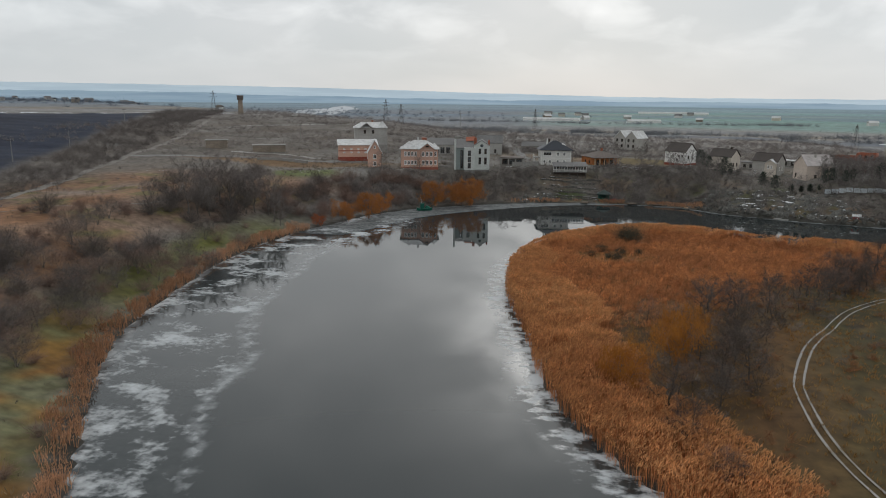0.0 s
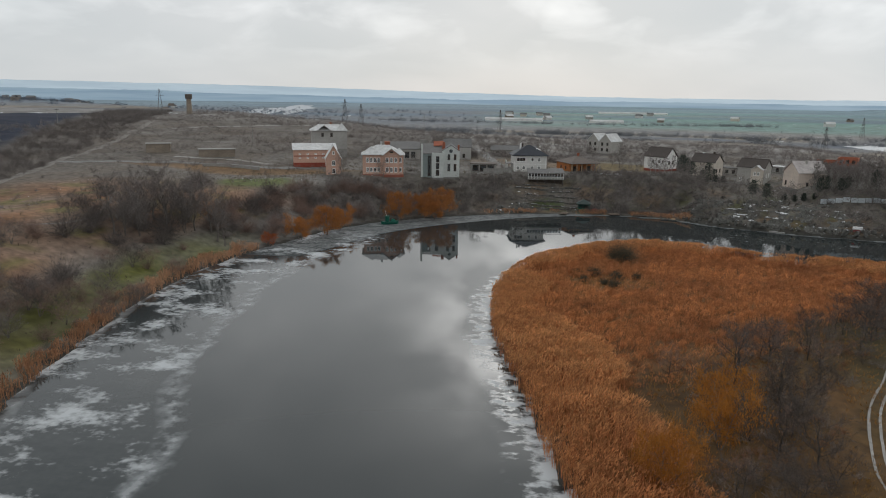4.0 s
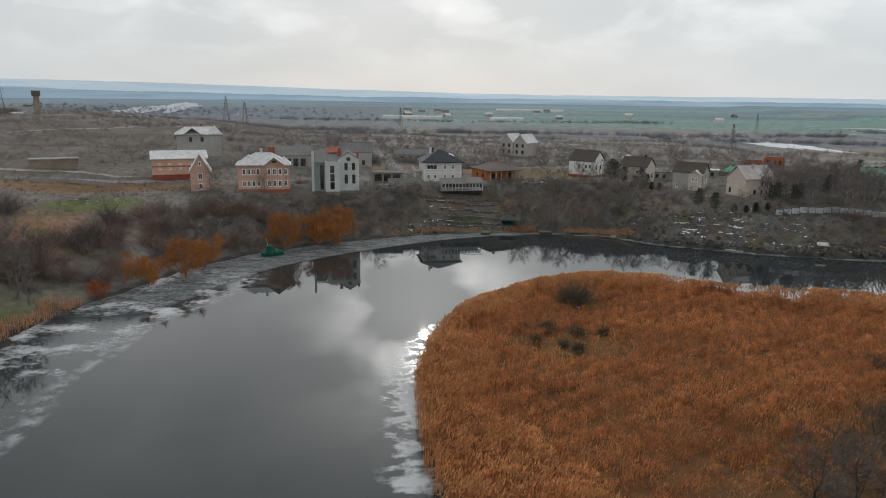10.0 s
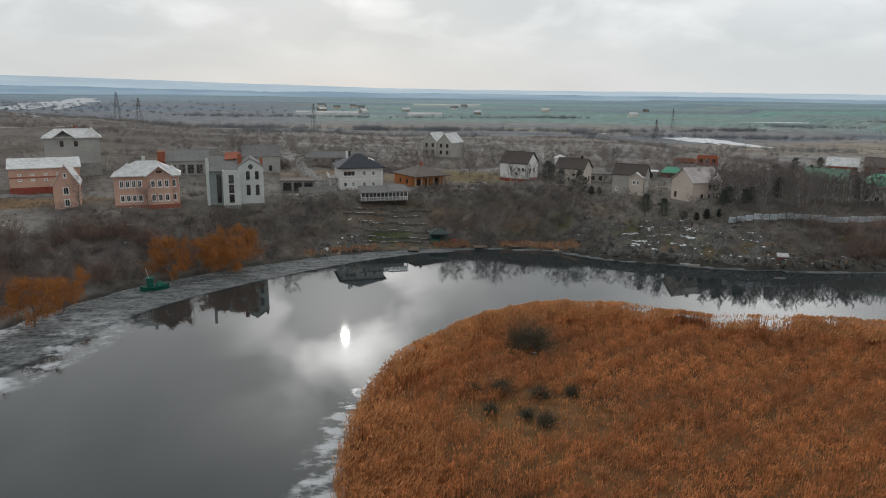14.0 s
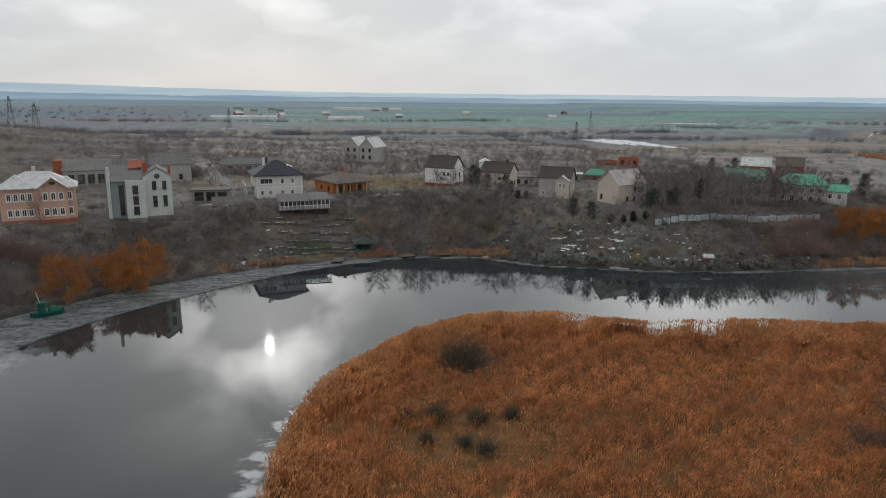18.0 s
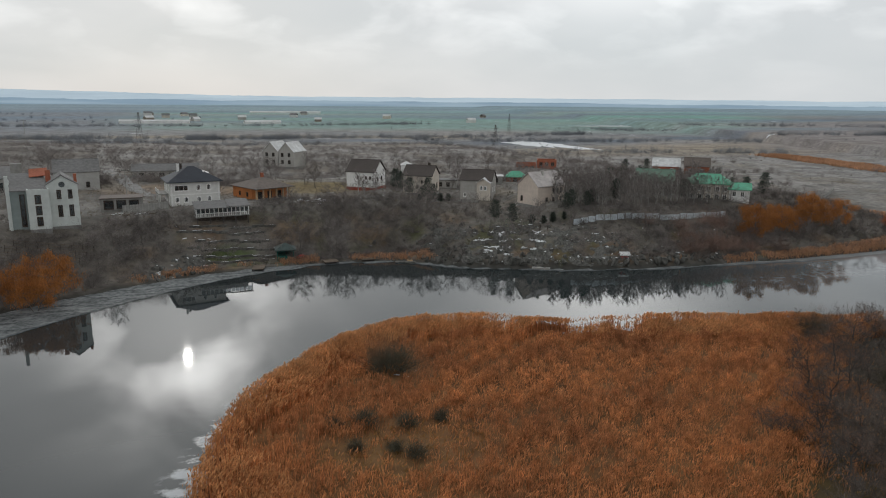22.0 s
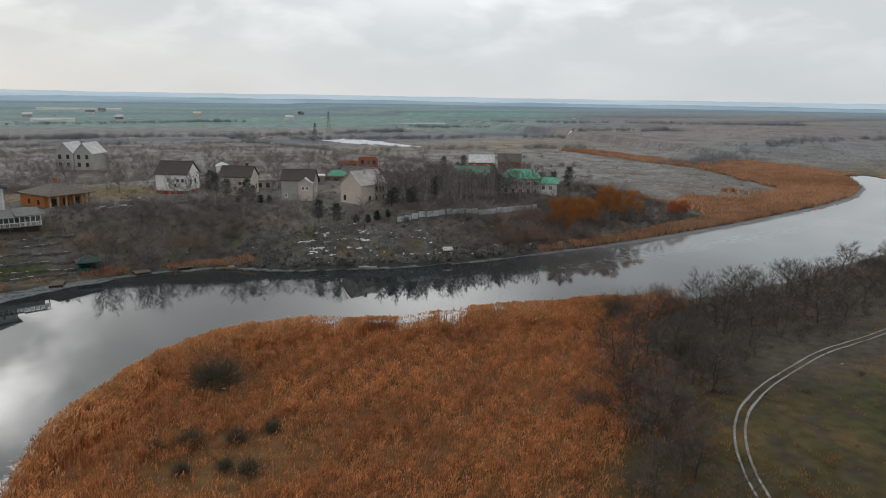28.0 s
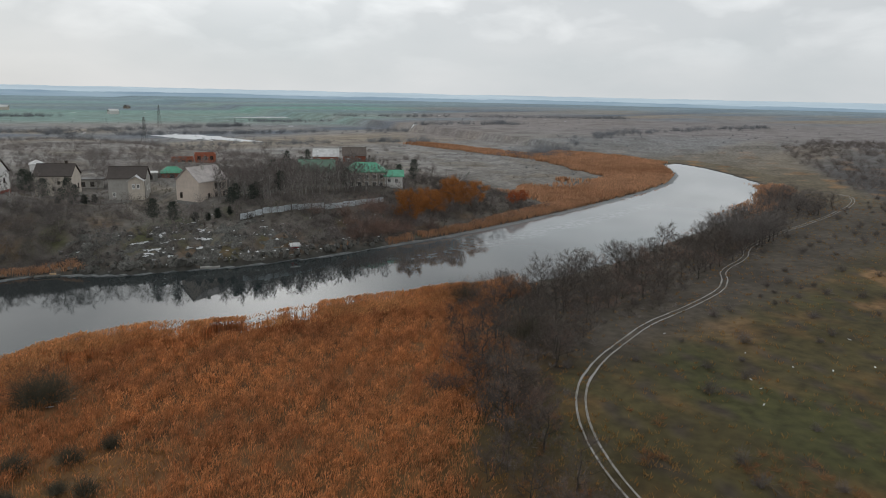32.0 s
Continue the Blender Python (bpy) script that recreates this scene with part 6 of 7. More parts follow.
plant(shrub("shore_shrub", 4, 2.4, "thin leafless shrub on the grassy shore", "twigred", 260), shore, rng, 0.6, 1.3, "shore shrubs")
plant(shrub("shrub", 5, 1.5, "small dark shrub in the reed bed", "darkshrub", 900, 0.034), [(24, 111.4), (22.7, 104.2), (17, 108), (28.3, 111.5), (21, 106.5), (19.5, 113.5), (16, 114)], rng, 0.7, 1.1)
plant(shrub("shrub", 6, 3.2, "leafless dark shrub with snow at its foot in the reeds", "darkshrub", 1000, 0.034), [(28.2, 128), (26.2, 128.6), (88, 99), (97, 119)], rng, 0.9, 1.15)
meadow = spread_out(scatter(rng, 60, 330, -5, 96, 0.014, lambda p: (lambda q: (~q[3]) * (~q[2]))(banks(p)) * (to_line(p, np.array([(42, 8.0), (41, 33), (54, 60), (83, 84.5), (124, 87), (158, 93.5), (213, 99), (323, 98)])) > 3) * (p[:, 0] > 50 + 0.3 * p[:, 1])), 4)
plant(shrub("meadow_shrub", 7, 1.3, "low leafless shrub on the meadow", "darktwig", count=150, width=0.04), meadow, rng, 0.5, 1.2, "meadow shrubs")

# -- thickets, uncounted --
def thicket(p, size, count, width=0.06):
    return twigs(rng, on_ground(p), size, count, width)


slope = scatter(rng, -60, 205, 140, 240, 0.34, lambda p: (lambda q: q[3] * (~q[2]) * (q[0] > 1.6) * (1 - ease(q[0], 34, 44)))(banks(p)) * (to_line(p, np.array([(-62, 207), (-45, 207), (-26, 216), (-12, 232), (12, 230), (24, 243), (56, 256), (75, 250), (88, 236), (98, 212), (150, 204)])) > 7) * (1 - 0.7 * ease(-np.abs(p[:, 0] - 80) , -20, -13)) * (1 - 0.85 * ease(-np.hypot(p[:, 0] - 12, p[:, 1] - 211), -14, -8)) * (1 - ease(-np.hypot((p[:, 0] - 0.5) / 1.2, p[:, 1] - 200.5 - 0.6 * p[:, 0]), -7.5, -5)))
stuff("slope_thicket", [thicket(slope, rng.uniform(0.7, 2.2, len(slope)) * (1 + 0.4 * (slope[:, 0] < 55) * (banks(slope)[0] < 26)), 90, 0.036)], "twig", "dark leafless thicket on the slope below the houses", "thicket")
plateau = scatter(rng, -260, 380, 214, 520, 0.09, lambda p: (lambda q: q[3] * (q[0] > 34))(banks(p)) * (to_line(p, np.array([(-92, 214), (-60, 206), (4, 236), (70, 250), (98, 214), (150, 204)])) > 9) * (0.5 + 0.6 * waves(p, 70, 83)) * (1 - 0.85 * ease(p[:, 0], 165, 200)) * (1 - 0.8 * ease(-np.hypot((p[:, 0] - 20) / 3, p[:, 1] - 262), -16, -10)))
stuff("plateau_scrub", [thicket(plateau, rng.uniform(0.8, 2.4, len(plateau)), 40, 0.055)], "twig", "scattered leafless scrub on the terrace and hillside", "scrub")
road_wood = scatter(rng, -300, -100, 60, 470, 0.16, lambda p: ease(-p[:, 0] - 0.42 * (p[:, 1] - 100) + 0.075 * (p[:, 1] - 100), 131, 136) * (1 - ease(-p[:, 0] - 0.42 * (p[:, 1] - 100), 148, 156)) * (0.75 + 0.35 * waves(p, 30, 80)))
stuff("roadside_wood", [thicket(road_wood, rng.uniform(1.4, 3.4, len(road_wood)), 90, 0.045)], "twig", "dense leafless wood between road and ploughed field", "wood")
hillside = scatter(rng, -150, -70, -20, 240, 0.012, lambda p: (lambda q: q[3] * (q[0] > 38))(banks(p)) * (0.5 + 0.6 * waves(p, 40, 84)))
stuff("hill_scrub", [thicket(hillside, rng.uniform(0.6, 1.6, len(hillside)), 50, 0.07)], "twig", "sparse leafless scrub on the tan hillside", "scrub")
under = np.array(list(belt) + list(scrub))
under = np.repeat(under, 2, 0) + rng.normal(0, 1.8, (2 * len(under), 2))
under = under[(reed_side(under) < 0) | (under[:, 0] > 70)]
brush = scatter(rng, 14, 76, 0, 96, 0.22, lambda p: (lambda q: (~q[3]) * (~q[2]) * (q[1] > 8))(banks(p)) * (reed_side(p) < 3) * (to_line(p, np.array([(46, -8), (40, 20), (41, 33), (54, 60), (62, 72), (83, 84.5)])) > 4) * (p[:, 1] > 0.9 * (p[:, 0] - 40)) * ease(waves(p, 15, 49), -0.25, 0.3))
stuff("low_brush", [thicket(brush, rng.uniform(0.5, 1.25, len(brush)), 70, 0.03)], "rustbrush", "low rust-brown brush between the trees", "brush")
stuff("undergrowth", [thicket(under, rng.uniform(0.6, 1.6, len(under)), 60, 0.03)], "twig", "leafless undergrowth below the trees", "undergrowth")
rows = [rounded(q, 1) for q in ([(-70, 300), (0, 293), (70, 292), (140, 284), (205, 272)], [(-120, 345), (60, 338), (210, 305)], [(-160, 395), (100, 380), (310, 325)], [(-30, 275), (30, 270)], [(60, 268), (110, 264), (135, 246)], [(-260, 470), (60, 440), (330, 380)])]
hedge = np.concatenate([np.column_stack([np.interp(np.linspace(0, len(q) - 1, 260), np.arange(len(q)), q[:, k]) for k in (0, 1)]) for q in rows])
hedge = hedge + rng.normal(0, 2.6, hedge.shape)
hedge = hedge[(waves(hedge, 34, 89) > -0.35) & (to_line(hedge, np.array([(-22, 300.0), (-14, 275), (-8, 252)])) > 4)]
stuff("hedgerows", [thicket(hedge, rng.uniform(1.4, 3.6, len(hedge)), 90, 0.042)], "twig", "leafless grey-brown hedgerows behind the houses", "hedge")
def tree_row(ends, count, wide):
    """Places along a bent line of trees, thinning out and gathering."""
    line = rounded(ends, 2)
    u = rng.uniform(0, len(line) - 1, count)
    q = np.column_stack([np.interp(u, np.arange(len(line)), line[:, k]) for k in (0, 1)]) + rng.normal(0, wide, (count, 2))
    return q[waves(q, 90, 85) > -0.45]


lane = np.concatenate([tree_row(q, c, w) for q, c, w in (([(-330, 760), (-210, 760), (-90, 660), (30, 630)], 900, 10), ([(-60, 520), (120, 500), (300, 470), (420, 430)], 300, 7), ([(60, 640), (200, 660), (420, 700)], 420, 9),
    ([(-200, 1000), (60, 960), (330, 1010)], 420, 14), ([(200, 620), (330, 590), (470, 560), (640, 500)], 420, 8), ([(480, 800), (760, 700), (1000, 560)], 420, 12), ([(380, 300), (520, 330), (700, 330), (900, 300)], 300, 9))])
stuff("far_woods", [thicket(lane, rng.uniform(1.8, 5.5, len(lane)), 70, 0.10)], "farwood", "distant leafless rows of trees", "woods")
village = np.column_stack([rng.normal(-850, 300, 1300), rng.normal(1180, 220, 1300)])
# distance haze is painted into the blue-grey of these trees
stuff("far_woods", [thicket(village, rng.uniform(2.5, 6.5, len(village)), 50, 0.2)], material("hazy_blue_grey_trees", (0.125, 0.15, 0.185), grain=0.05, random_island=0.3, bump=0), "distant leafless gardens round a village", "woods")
east_wood = scatter(rng, 305, 640, 20, 190, 0.05, lambda p: ease(p[:, 0] - 2.1 * (p[:, 1] - 86), 302, 330) * (0.75 + 0.3 * waves(p, 60, 86)))
stuff("far_woods", [thicket(east_wood, rng.uniform(1.5, 3.4, len(east_wood)), 60, 0.09)], "darktwig", "dark leafless wood on the eastern hillside", "woods")
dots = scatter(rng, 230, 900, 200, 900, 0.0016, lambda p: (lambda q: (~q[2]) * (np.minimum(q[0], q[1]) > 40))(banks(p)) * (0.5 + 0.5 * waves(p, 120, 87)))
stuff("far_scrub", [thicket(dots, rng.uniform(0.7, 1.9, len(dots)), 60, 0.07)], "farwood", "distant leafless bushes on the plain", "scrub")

weeds = scatter(rng, -125, 205, -10, 300, 0.55, lambda p: (lambda q: q[3] * (~q[2]) * (q[0] > 0.5) * (1 - 0.75 * ease(q[0], 45, 90)))(banks(p)) * (0.6 + 0.5 * waves(p, 9, 88)) * (1 - 0.8 * (p[:, 0] < -42) * (p[:, 1] < 165)))
stuff("dry_weeds", [blades(rng, on_ground(weeds, -0.05), rng.uniform(0.25, 0.8, len(weeds)), 0.07, 0.28, 5)], material("grey_dry_weeds", (0.20, 0.165, 0.12), grain=0.3, stain=0.5, second=(0.11, 0.095, 0.07), random_island=0.4, bump=0, thin=0.2), "grey-brown dry weeds on the bank", "weeds")


# ---- roads and tracks ----
def ribbon(name, line, width, mat, label, shift=0.0, lift=0.09, step=1.6, category="track"):
    """A strip of ground cover that follows a curved line over the land."""
    line = rounded(line, 3)
    far = np.concatenate([[0], np.cumsum(np.hypot(*np.diff(line, axis=0).T))])
    s = np.arange(0, far[-1], step)
    mid = np.column_stack([np.interp(s, far, line[:, k]) for k in (0, 1)])
    way = np.gradient(mid, axis=0)
    way /= np.hypot(*way.T)[:, None]
    side = np.column_stack([way[:, 1], -way[:, 0]])
    mid = mid + side * (shift + 0.12 * waves(mid, 11, 91))[:, None]
    w = (width / 2 * (1 + 0.25 * waves(mid, 7, 92)))[:, None]
    v = np.concatenate([on_ground(mid - side * w, lift), on_ground(mid + side * w, lift)])
    i = np.arange(len(s) - 1)
    k = len(s)
    me = mesh_of(name, v, np.column_stack([i, i + k, i + k + 1, i + 1]))
    return tagged(piece(name, me, mat), label, category, kind="structure")


TRACK = [(60, -60), (46, -8), (41.5, 9), (40, 20), (41, 33), (46, 47), (54, 60), (62, 72), (72, 80), (83, 84.5), (96, 87), (110, 88.5), (124, 87), (137, 86.5), (150, 89.5),
         (158, 93.5), (176, 94), (188, 98), (213, 99), (243, 97), (275, 95), (323, 98), (338, 112), (330, 135), (345, 160)]
for k in (-0.75, 0.4):
    ribbon("track", TRACK, 0.29, "gravel", "pale rutted wheel track across the meadow", k)
ribbon("road", [(-120, -30), (-130, 60), (-135, 99), (-143, 125), (-151, 153), (-168, 200), (-183, 257), (-214, 352), (-250, 430)], 2.6, "dirt", "pale dirt road along the wood", category="road")
ribbon("road", [(-168, 200), (-150, 216), (-125, 223), (-100, 224.5), (-72, 226)], 4.2, "asphalt", "worn pale asphalt yard road", category="road")
ribbon("road", [(-140, 236), (-110, 240), (-92, 234)], 3.0, "gravel", "pale dirt road beside the sheds", category="road")
ribbon("track", [(-128, 78), (-112, 90), (-100, 96), (-92, 108), (-98, 124), (-106, 138)], 0.8, "dirt", "narrow footpath over the tan field")
ribbon("road", [(-22, 300), (-14, 275), (-8, 252), (-4, 246)], 4.0, "asphalt", "worn grey lane between the houses", category="road")
ribbon("road", [(-60, 292), (0, 286), (70, 284), (140, 276), (200, 268)], 3.2, "gravel", "pale lane behind the houses", category="road")
ribbon("road", [(-190, 330), (-160, 380), (-110, 420), (-60, 428)], 3.5, "gravel", "pale dirt road up the hillside", category="road")


# ---- snow lying in patches ----
def snow_patches(p, size, rng, lift=0.12):
    """Irregular flat patches draped on the ground."""
    v, f = [], []
    turn = np.linspace(0, 2 * np.pi, 10, endpoint=False)
    for q, s in zip(p, size):
        r = s * (0.55 + 0.6 * rng.uniform(0, 1, 10))
        a, flat = rng.normal(0, 0.5), rng.uniform(0.1, 0.35)
        e = np.column_stack([r * np.cos(turn), r * flat * np.sin(turn)]) @ [[np.cos(a), np.sin(a)], [-np.sin(a), np.cos(a)]] + q
        k = len(v)
        v += [(*q, 0)] + [(*c, 0) for c in e]
        f += [(k, k + 1 + j, k + 1 + (j + 1) % 10) for j in range(10)]
    v = np.array(v)
    v[:, 2] = ground_height(v[:, :2]) + lift
    v[:: 11, 2] += 0.05
    return v, np.array(f)


rng = np.random.RandomState(33)


def sown(x, y, sx, sy, n):
    return np.column_stack([rng.normal(x, sx, n), rng.normal(y, sy, n)])


spots = np.concatenate([sown(86, 197, 3, 3, 14), sown(92, 181, 6, 4, 16), sown(112, 178, 8, 4, 14), sown(-2, 196, 4, 4, 20), sown(12, 212, 7, 5, 16), sown(34, 236, 5, 4, 14),
                        sown(-46, 192, 1.0, 5, 9), sown(-52, 198, 4, 3, 8), sown(-84, 184, 9, 3, 22), sown(-112, 145, 9, 8, 22), sown(-128, 168, 6, 5, 10), sown(26, 19, 3, 3, 10), sown(4, 72, 0.8, 3, 6),
                        sown(90, 216, 5, 6, 10), sown(-10, 228, 6, 4, 14), sown(52, 232, 9, 4, 12), sown(130, 184, 8, 3, 10), sown(28.5, 126.5, 1.5, 0.8, 6), sown(110, 62, 18, 12, 14), sown(60, 30, 9, 9, 10)])
spots = spots[~banks(spots)[2]]
stuff("snow_patches", [snow_patches(spots, rng.uniform(0.14, 0.6, len(spots)), rng)], "snow", "thin old snow lying in small patches", "snow")
spots = np.concatenate([np.column_stack([rng.uniform(-420, -150, 160), np.zeros(160)]), np.column_stack([rng.uniform(-340, 900, 120), rng.uniform(520, 1200, 120)])])
spots[:160, 0] = rng.uniform(-760, -150, 160)
spots[:160, 1] = 572 + 0.5 * spots[:160, 0] + rng.normal(0, 2, 160)
stuff("far_snow", [snow_patches(spots, rng.uniform(2, 9, len(spots)), rng, 0.4)], "snow", "snow along distant field edges", "snow")


# ---- granite outcrops on the bank ----
def boulder(seed):
    r = np.random.RandomState(seed)
    bm = bmesh.new()
    bmesh.ops.create_icosphere(bm, subdivisions=2, radius=1.0)
    cuts = [(Vector(r.normal(0, 1, 3)).normalized(), r.uniform(0.3, 0.65)) for _ in range(13)]
    for q in bm.verts:
        for n, d in cuts:
            over = q.co.dot(n) - d
            if over > 0:
                q.co -= n * over
        q.co += Vector(r.normal(0, 0.035, 3))
    me = bpy.data.meshes.new("boulder")
    bm.to_mesh(me)
    bm.free()
    me.materials.append(M["rock"])
    cap = bmesh.new()
    bmesh.ops.create_icosphere(cap, subdivisions=2, radius=0.34)
    for q in cap.verts:
        q.co = Vector((q.co.x * 1.0 + r.normal(0, 0.05), q.co.y * 0.5 + r.normal(0, 0.05), max(q.co.z, 0) * 0.1))
    cme = bpy.data.meshes.new("snow_cap")
    cap.to_mesh(cme)
    cap.free()
    cme.materials.append(M["snow"])
    return me, cme, max(v.co.z for v in me.vertices)


def outcrop(x0, x1, y0, y1, cover, lit, seed, label):
    """A craggy granite face in ledges. cover(p, n): where rock lies bare; lit(p): where snow is caught along the lips of its ledges."""
    gx, gy = np.meshgrid(np.arange(x0, x1, 0.4), np.arange(y0, y1, 0.4))
    p = np.stack([gx.ravel(), gy.ravel()], 1)
    p = p + 0.13 * np.random.RandomState(seed).normal(0, 1, p.shape)
    n, s, wet, north = banks(p)
    z = ground_height(p)
    body = np.clip(cover(p, n * ~wet), 0, 1) * (0.55 + 0.45 * ease(waves(p, 12, 96), -0.3, 0.2))
    raw = z + 1.1 * waves(p, 7, 97 + seed) + 0.6 * waves(p, 2.8, 98 + seed)
    step = raw / 1.25 - np.floor(raw / 1.25)
    ledge = (np.floor(raw / 1.25) + ease(step, 0.0, 0.3)) * 1.25 - 1.25
    top = np.where(body > 0.2, z + (ledge + 0.85 - z) * body + 0.12 * waves(p, 1.3, 99) + 0.07 * waves(p, 0.8, 100), z - 0.4)
    i = np.arange(len(p)).reshape(gx.shape)
    quads = np.stack([i[:-1, :-1], i[:-1, 1:], i[1:, 1:], i[1:, :-1]], -1).reshape(-1, 4)
    quads = quads[(body[quads] > 0.2).any(1)]
    v = np.column_stack([p, top])
    home = piece("rock_outcrop", mesh_of("rock_outcrop", v, quads), "rock")
    tagged(home, label, "rock")
    mid, lip = p[quads].mean(1), step[quads].mean(1)
    bright = lit(mid)
    take = (np.ptp(top[quads], axis=1) < 0.34) & (np.ptp(step[quads], axis=1) < 0.6) & (lip > 0.34) & (lip < 0.34 + 0.26 * bright) & (body[quads].min(1) > 0.3) & (waves(mid, 2.4, 93) < 1.1 * bright - 0.35)
    corners = v[quads[take]].reshape(-1, 3) + [0, 0, 0.05]
    snow = piece("snow", mesh_of("snow", corners, np.arange(len(corners)).reshape(-1, 4)), "snow", home, "old snow caught on the ledges")
    tagged(snow, kind="stuff")
    mod = snow.modifiers.new("thickness", "SOLIDIFY")
    mod.thickness = 0.04


def shore_line(rng, x0, x1, count):
    """Places strewn along the foot of the north bank."""
    x = rng.uniform(x0, x1, count)
    keep = NORTH[(NORTH[:, 0] > 20) & (NORTH[:, 1] > 150)]
    return np.column_stack([x, np.interp(x, keep[:, 0], keep[:, 1]) + rng.uniform(0.3, 3.2, count)])


outcrop(53, 108, 166, 204, lambda p, n: ease(p[:, 0], 54, 60) * (1 - ease(p[:, 0], 96, 107)) * ease(n, 0.1, 0.8) * (1 - ease(n + 3 * waves(p, 9, 95), 13, 18)) + ease(-np.hypot(p[:, 0] - 77, (p[:, 1] - 191) * 1.1), -10, -7),
        lambda q: np.clip(ease(-np.hypot((q[:, 0] - 77) / 1.3, q[:, 1] - 190.5), -9, -5.5) * 1.25 + 0.3 * ease(waves(q, 10, 94), 0.1, 0.5) + 0.3 * (q[:, 0] > 88), 0, 1.2), 0, "dark craggy granite outcrop in ledges above the water")
outcrop(-9, 11, 192, 212, lambda p, n: ease(n, 0.3, 1.5) * ease(-np.hypot((p[:, 0] - 0.5) / 1.2, p[:, 1] - 200.5 - 0.6 * p[:, 0]), -6.5, -4),
        lambda q: 0.75 * ease(waves(q, 6, 92), -0.5, 0.2), 3, "mossy granite rocks with snow in their clefts on the slope")
shapes = [boulder(k) for k in range(7)]
rocks = [(q, rng.uniform(0.5, 1.3)) for q in spread_out(np.concatenate([np.column_stack([rng.uniform(54, 104, 420), rng.uniform(168, 205, 420)]), sown(-1, 195.5, 4, 4, 40), sown(30, 206, 8, 2, 16), sown(116, 176, 7, 3, 26), shore_line(rng, 54, 124, 220)]), 1.25)]
for q, size in rocks:
    n, s, wet, north = banks(np.array([q]))
    deep = n[0]
    if wet[0] or deep > (19 if 50 < q[0] < 106 else 14) or (deep > 6 and rng.uniform() < 0.55):
        continue
    size *= 1.35 if deep < 6 else 0.9
    me, cme, top = shapes[rng.randint(7)]
    ob = new("boulder", me)
    ob.matrix_world = pose(q[0], q[1], at(*q) + size * 0.08, rng.uniform(-15, 15), rng.uniform(-15, 15), rng.uniform(0, 360)) @ Matrix.Diagonal((size, size * rng.uniform(0.7, 1.0), size * rng.uniform(0.7, 1.5), 1))
    tagged(ob, "grey granite boulder on the river bank", "rock", "granite outcrop")
    if rng.uniform() < 0.1:
        cap = new("snow_cap", cme)
        cap.parent = ob
        cap.matrix_local = pose(rng.uniform(-0.1, 0.1), rng.uniform(-0.1, 0.1), top * 0.93, 0, 0, rng.uniform(0, 360))
        tagged(cap, "thin snow cap")


# ---- builders' heaps ----
def heap(x, y, wide, deep, count, label):
    home = thing("plank_heap", pose(x, y, at(x, y)), label, "heap")
    r = random.Random(int(x * 7))
    for k in range(count):
        w, d, h = r.uniform(0.8, 2.6), r.uniform(0.15, 0.5), r.uniform(0.1, 0.35)
        ob = part("plank", box(-w / 2, w / 2, -d / 2, d / 2, 0, h), ("snow", "concrete", "wood")[k % 3], home)
        px, py = r.gauss(0, wide / 2), r.gauss(0, deep / 2)
        ob.matrix_local = pose(px, py, at(x + px, y + py) - at(x, y) - 0.05 + 0.004 * k, r.uniform(-4, 4), r.uniform(-4, 4), r.gauss(10, 25))


heap(-9.5, 224, 4.5, 1.2, 22, "long heap of snowy planks and rubble in the yard")
heap(35, 231.5, 4.5, 2.0, 22, "scattered snowy planks and rubble beside the lane")
heap(44, 250, 3.0, 1.0, 6, "a few pale planks lying on dry grass")

# ---- fences ----
def fence(name, a, b, count, height, label, panel_mat="fence", post_mat="post", gap=0.06):
    """A run of panels between posts, stepping with the ground."""
    a, b = Vector(a), Vector(b)
    turn = math.degrees(math.atan2(b.y - a.y, b.x - a.x))
    home = thing(name, pose(a.x, a.y, 0), label, "fence")
    run = (b - a).length / count
    pm = bpy.data.meshes.new("panel")
    bm = bmesh.new()
    ribs = [(gap + (run - 2 * gap) * k / 16, -0.02 - 0.035 * (k // 2 % 2), 0.12) for k in range(17)]      # ribbed sheet
    prism(bm, ribs + [(run - gap, 0.02, 0.12), (gap, 0.02, 0.12)], (0, 0, height - 0.12))
    bm.to_mesh(pm)
    bm.free()
    sm = bpy.data.meshes.new("post")
    bm = box(-0.05, 0.05, -0.05, 0.05, -0.6, height + 0.12)
    bm.to_mesh(sm)
    bm.free()
    for k in range(count + 1):
        q = a.lerp(b, k / count)
        z = at(q.x, q.y)
        if k < count:
            e = a.lerp(b, (k + 0.5) / count)
            ob = piece("panel", pm, panel_mat, home)
            ob.matrix_local = pose(q.x - a.x, q.y - a.y, at(e.x, e.y), 0, 0, turn)
        ob = piece("post", sm, post_mat, home)
        ob.matrix_local = pose(q.x - a.x, q.y - a.y, z, 0, 0, turn)
    return home


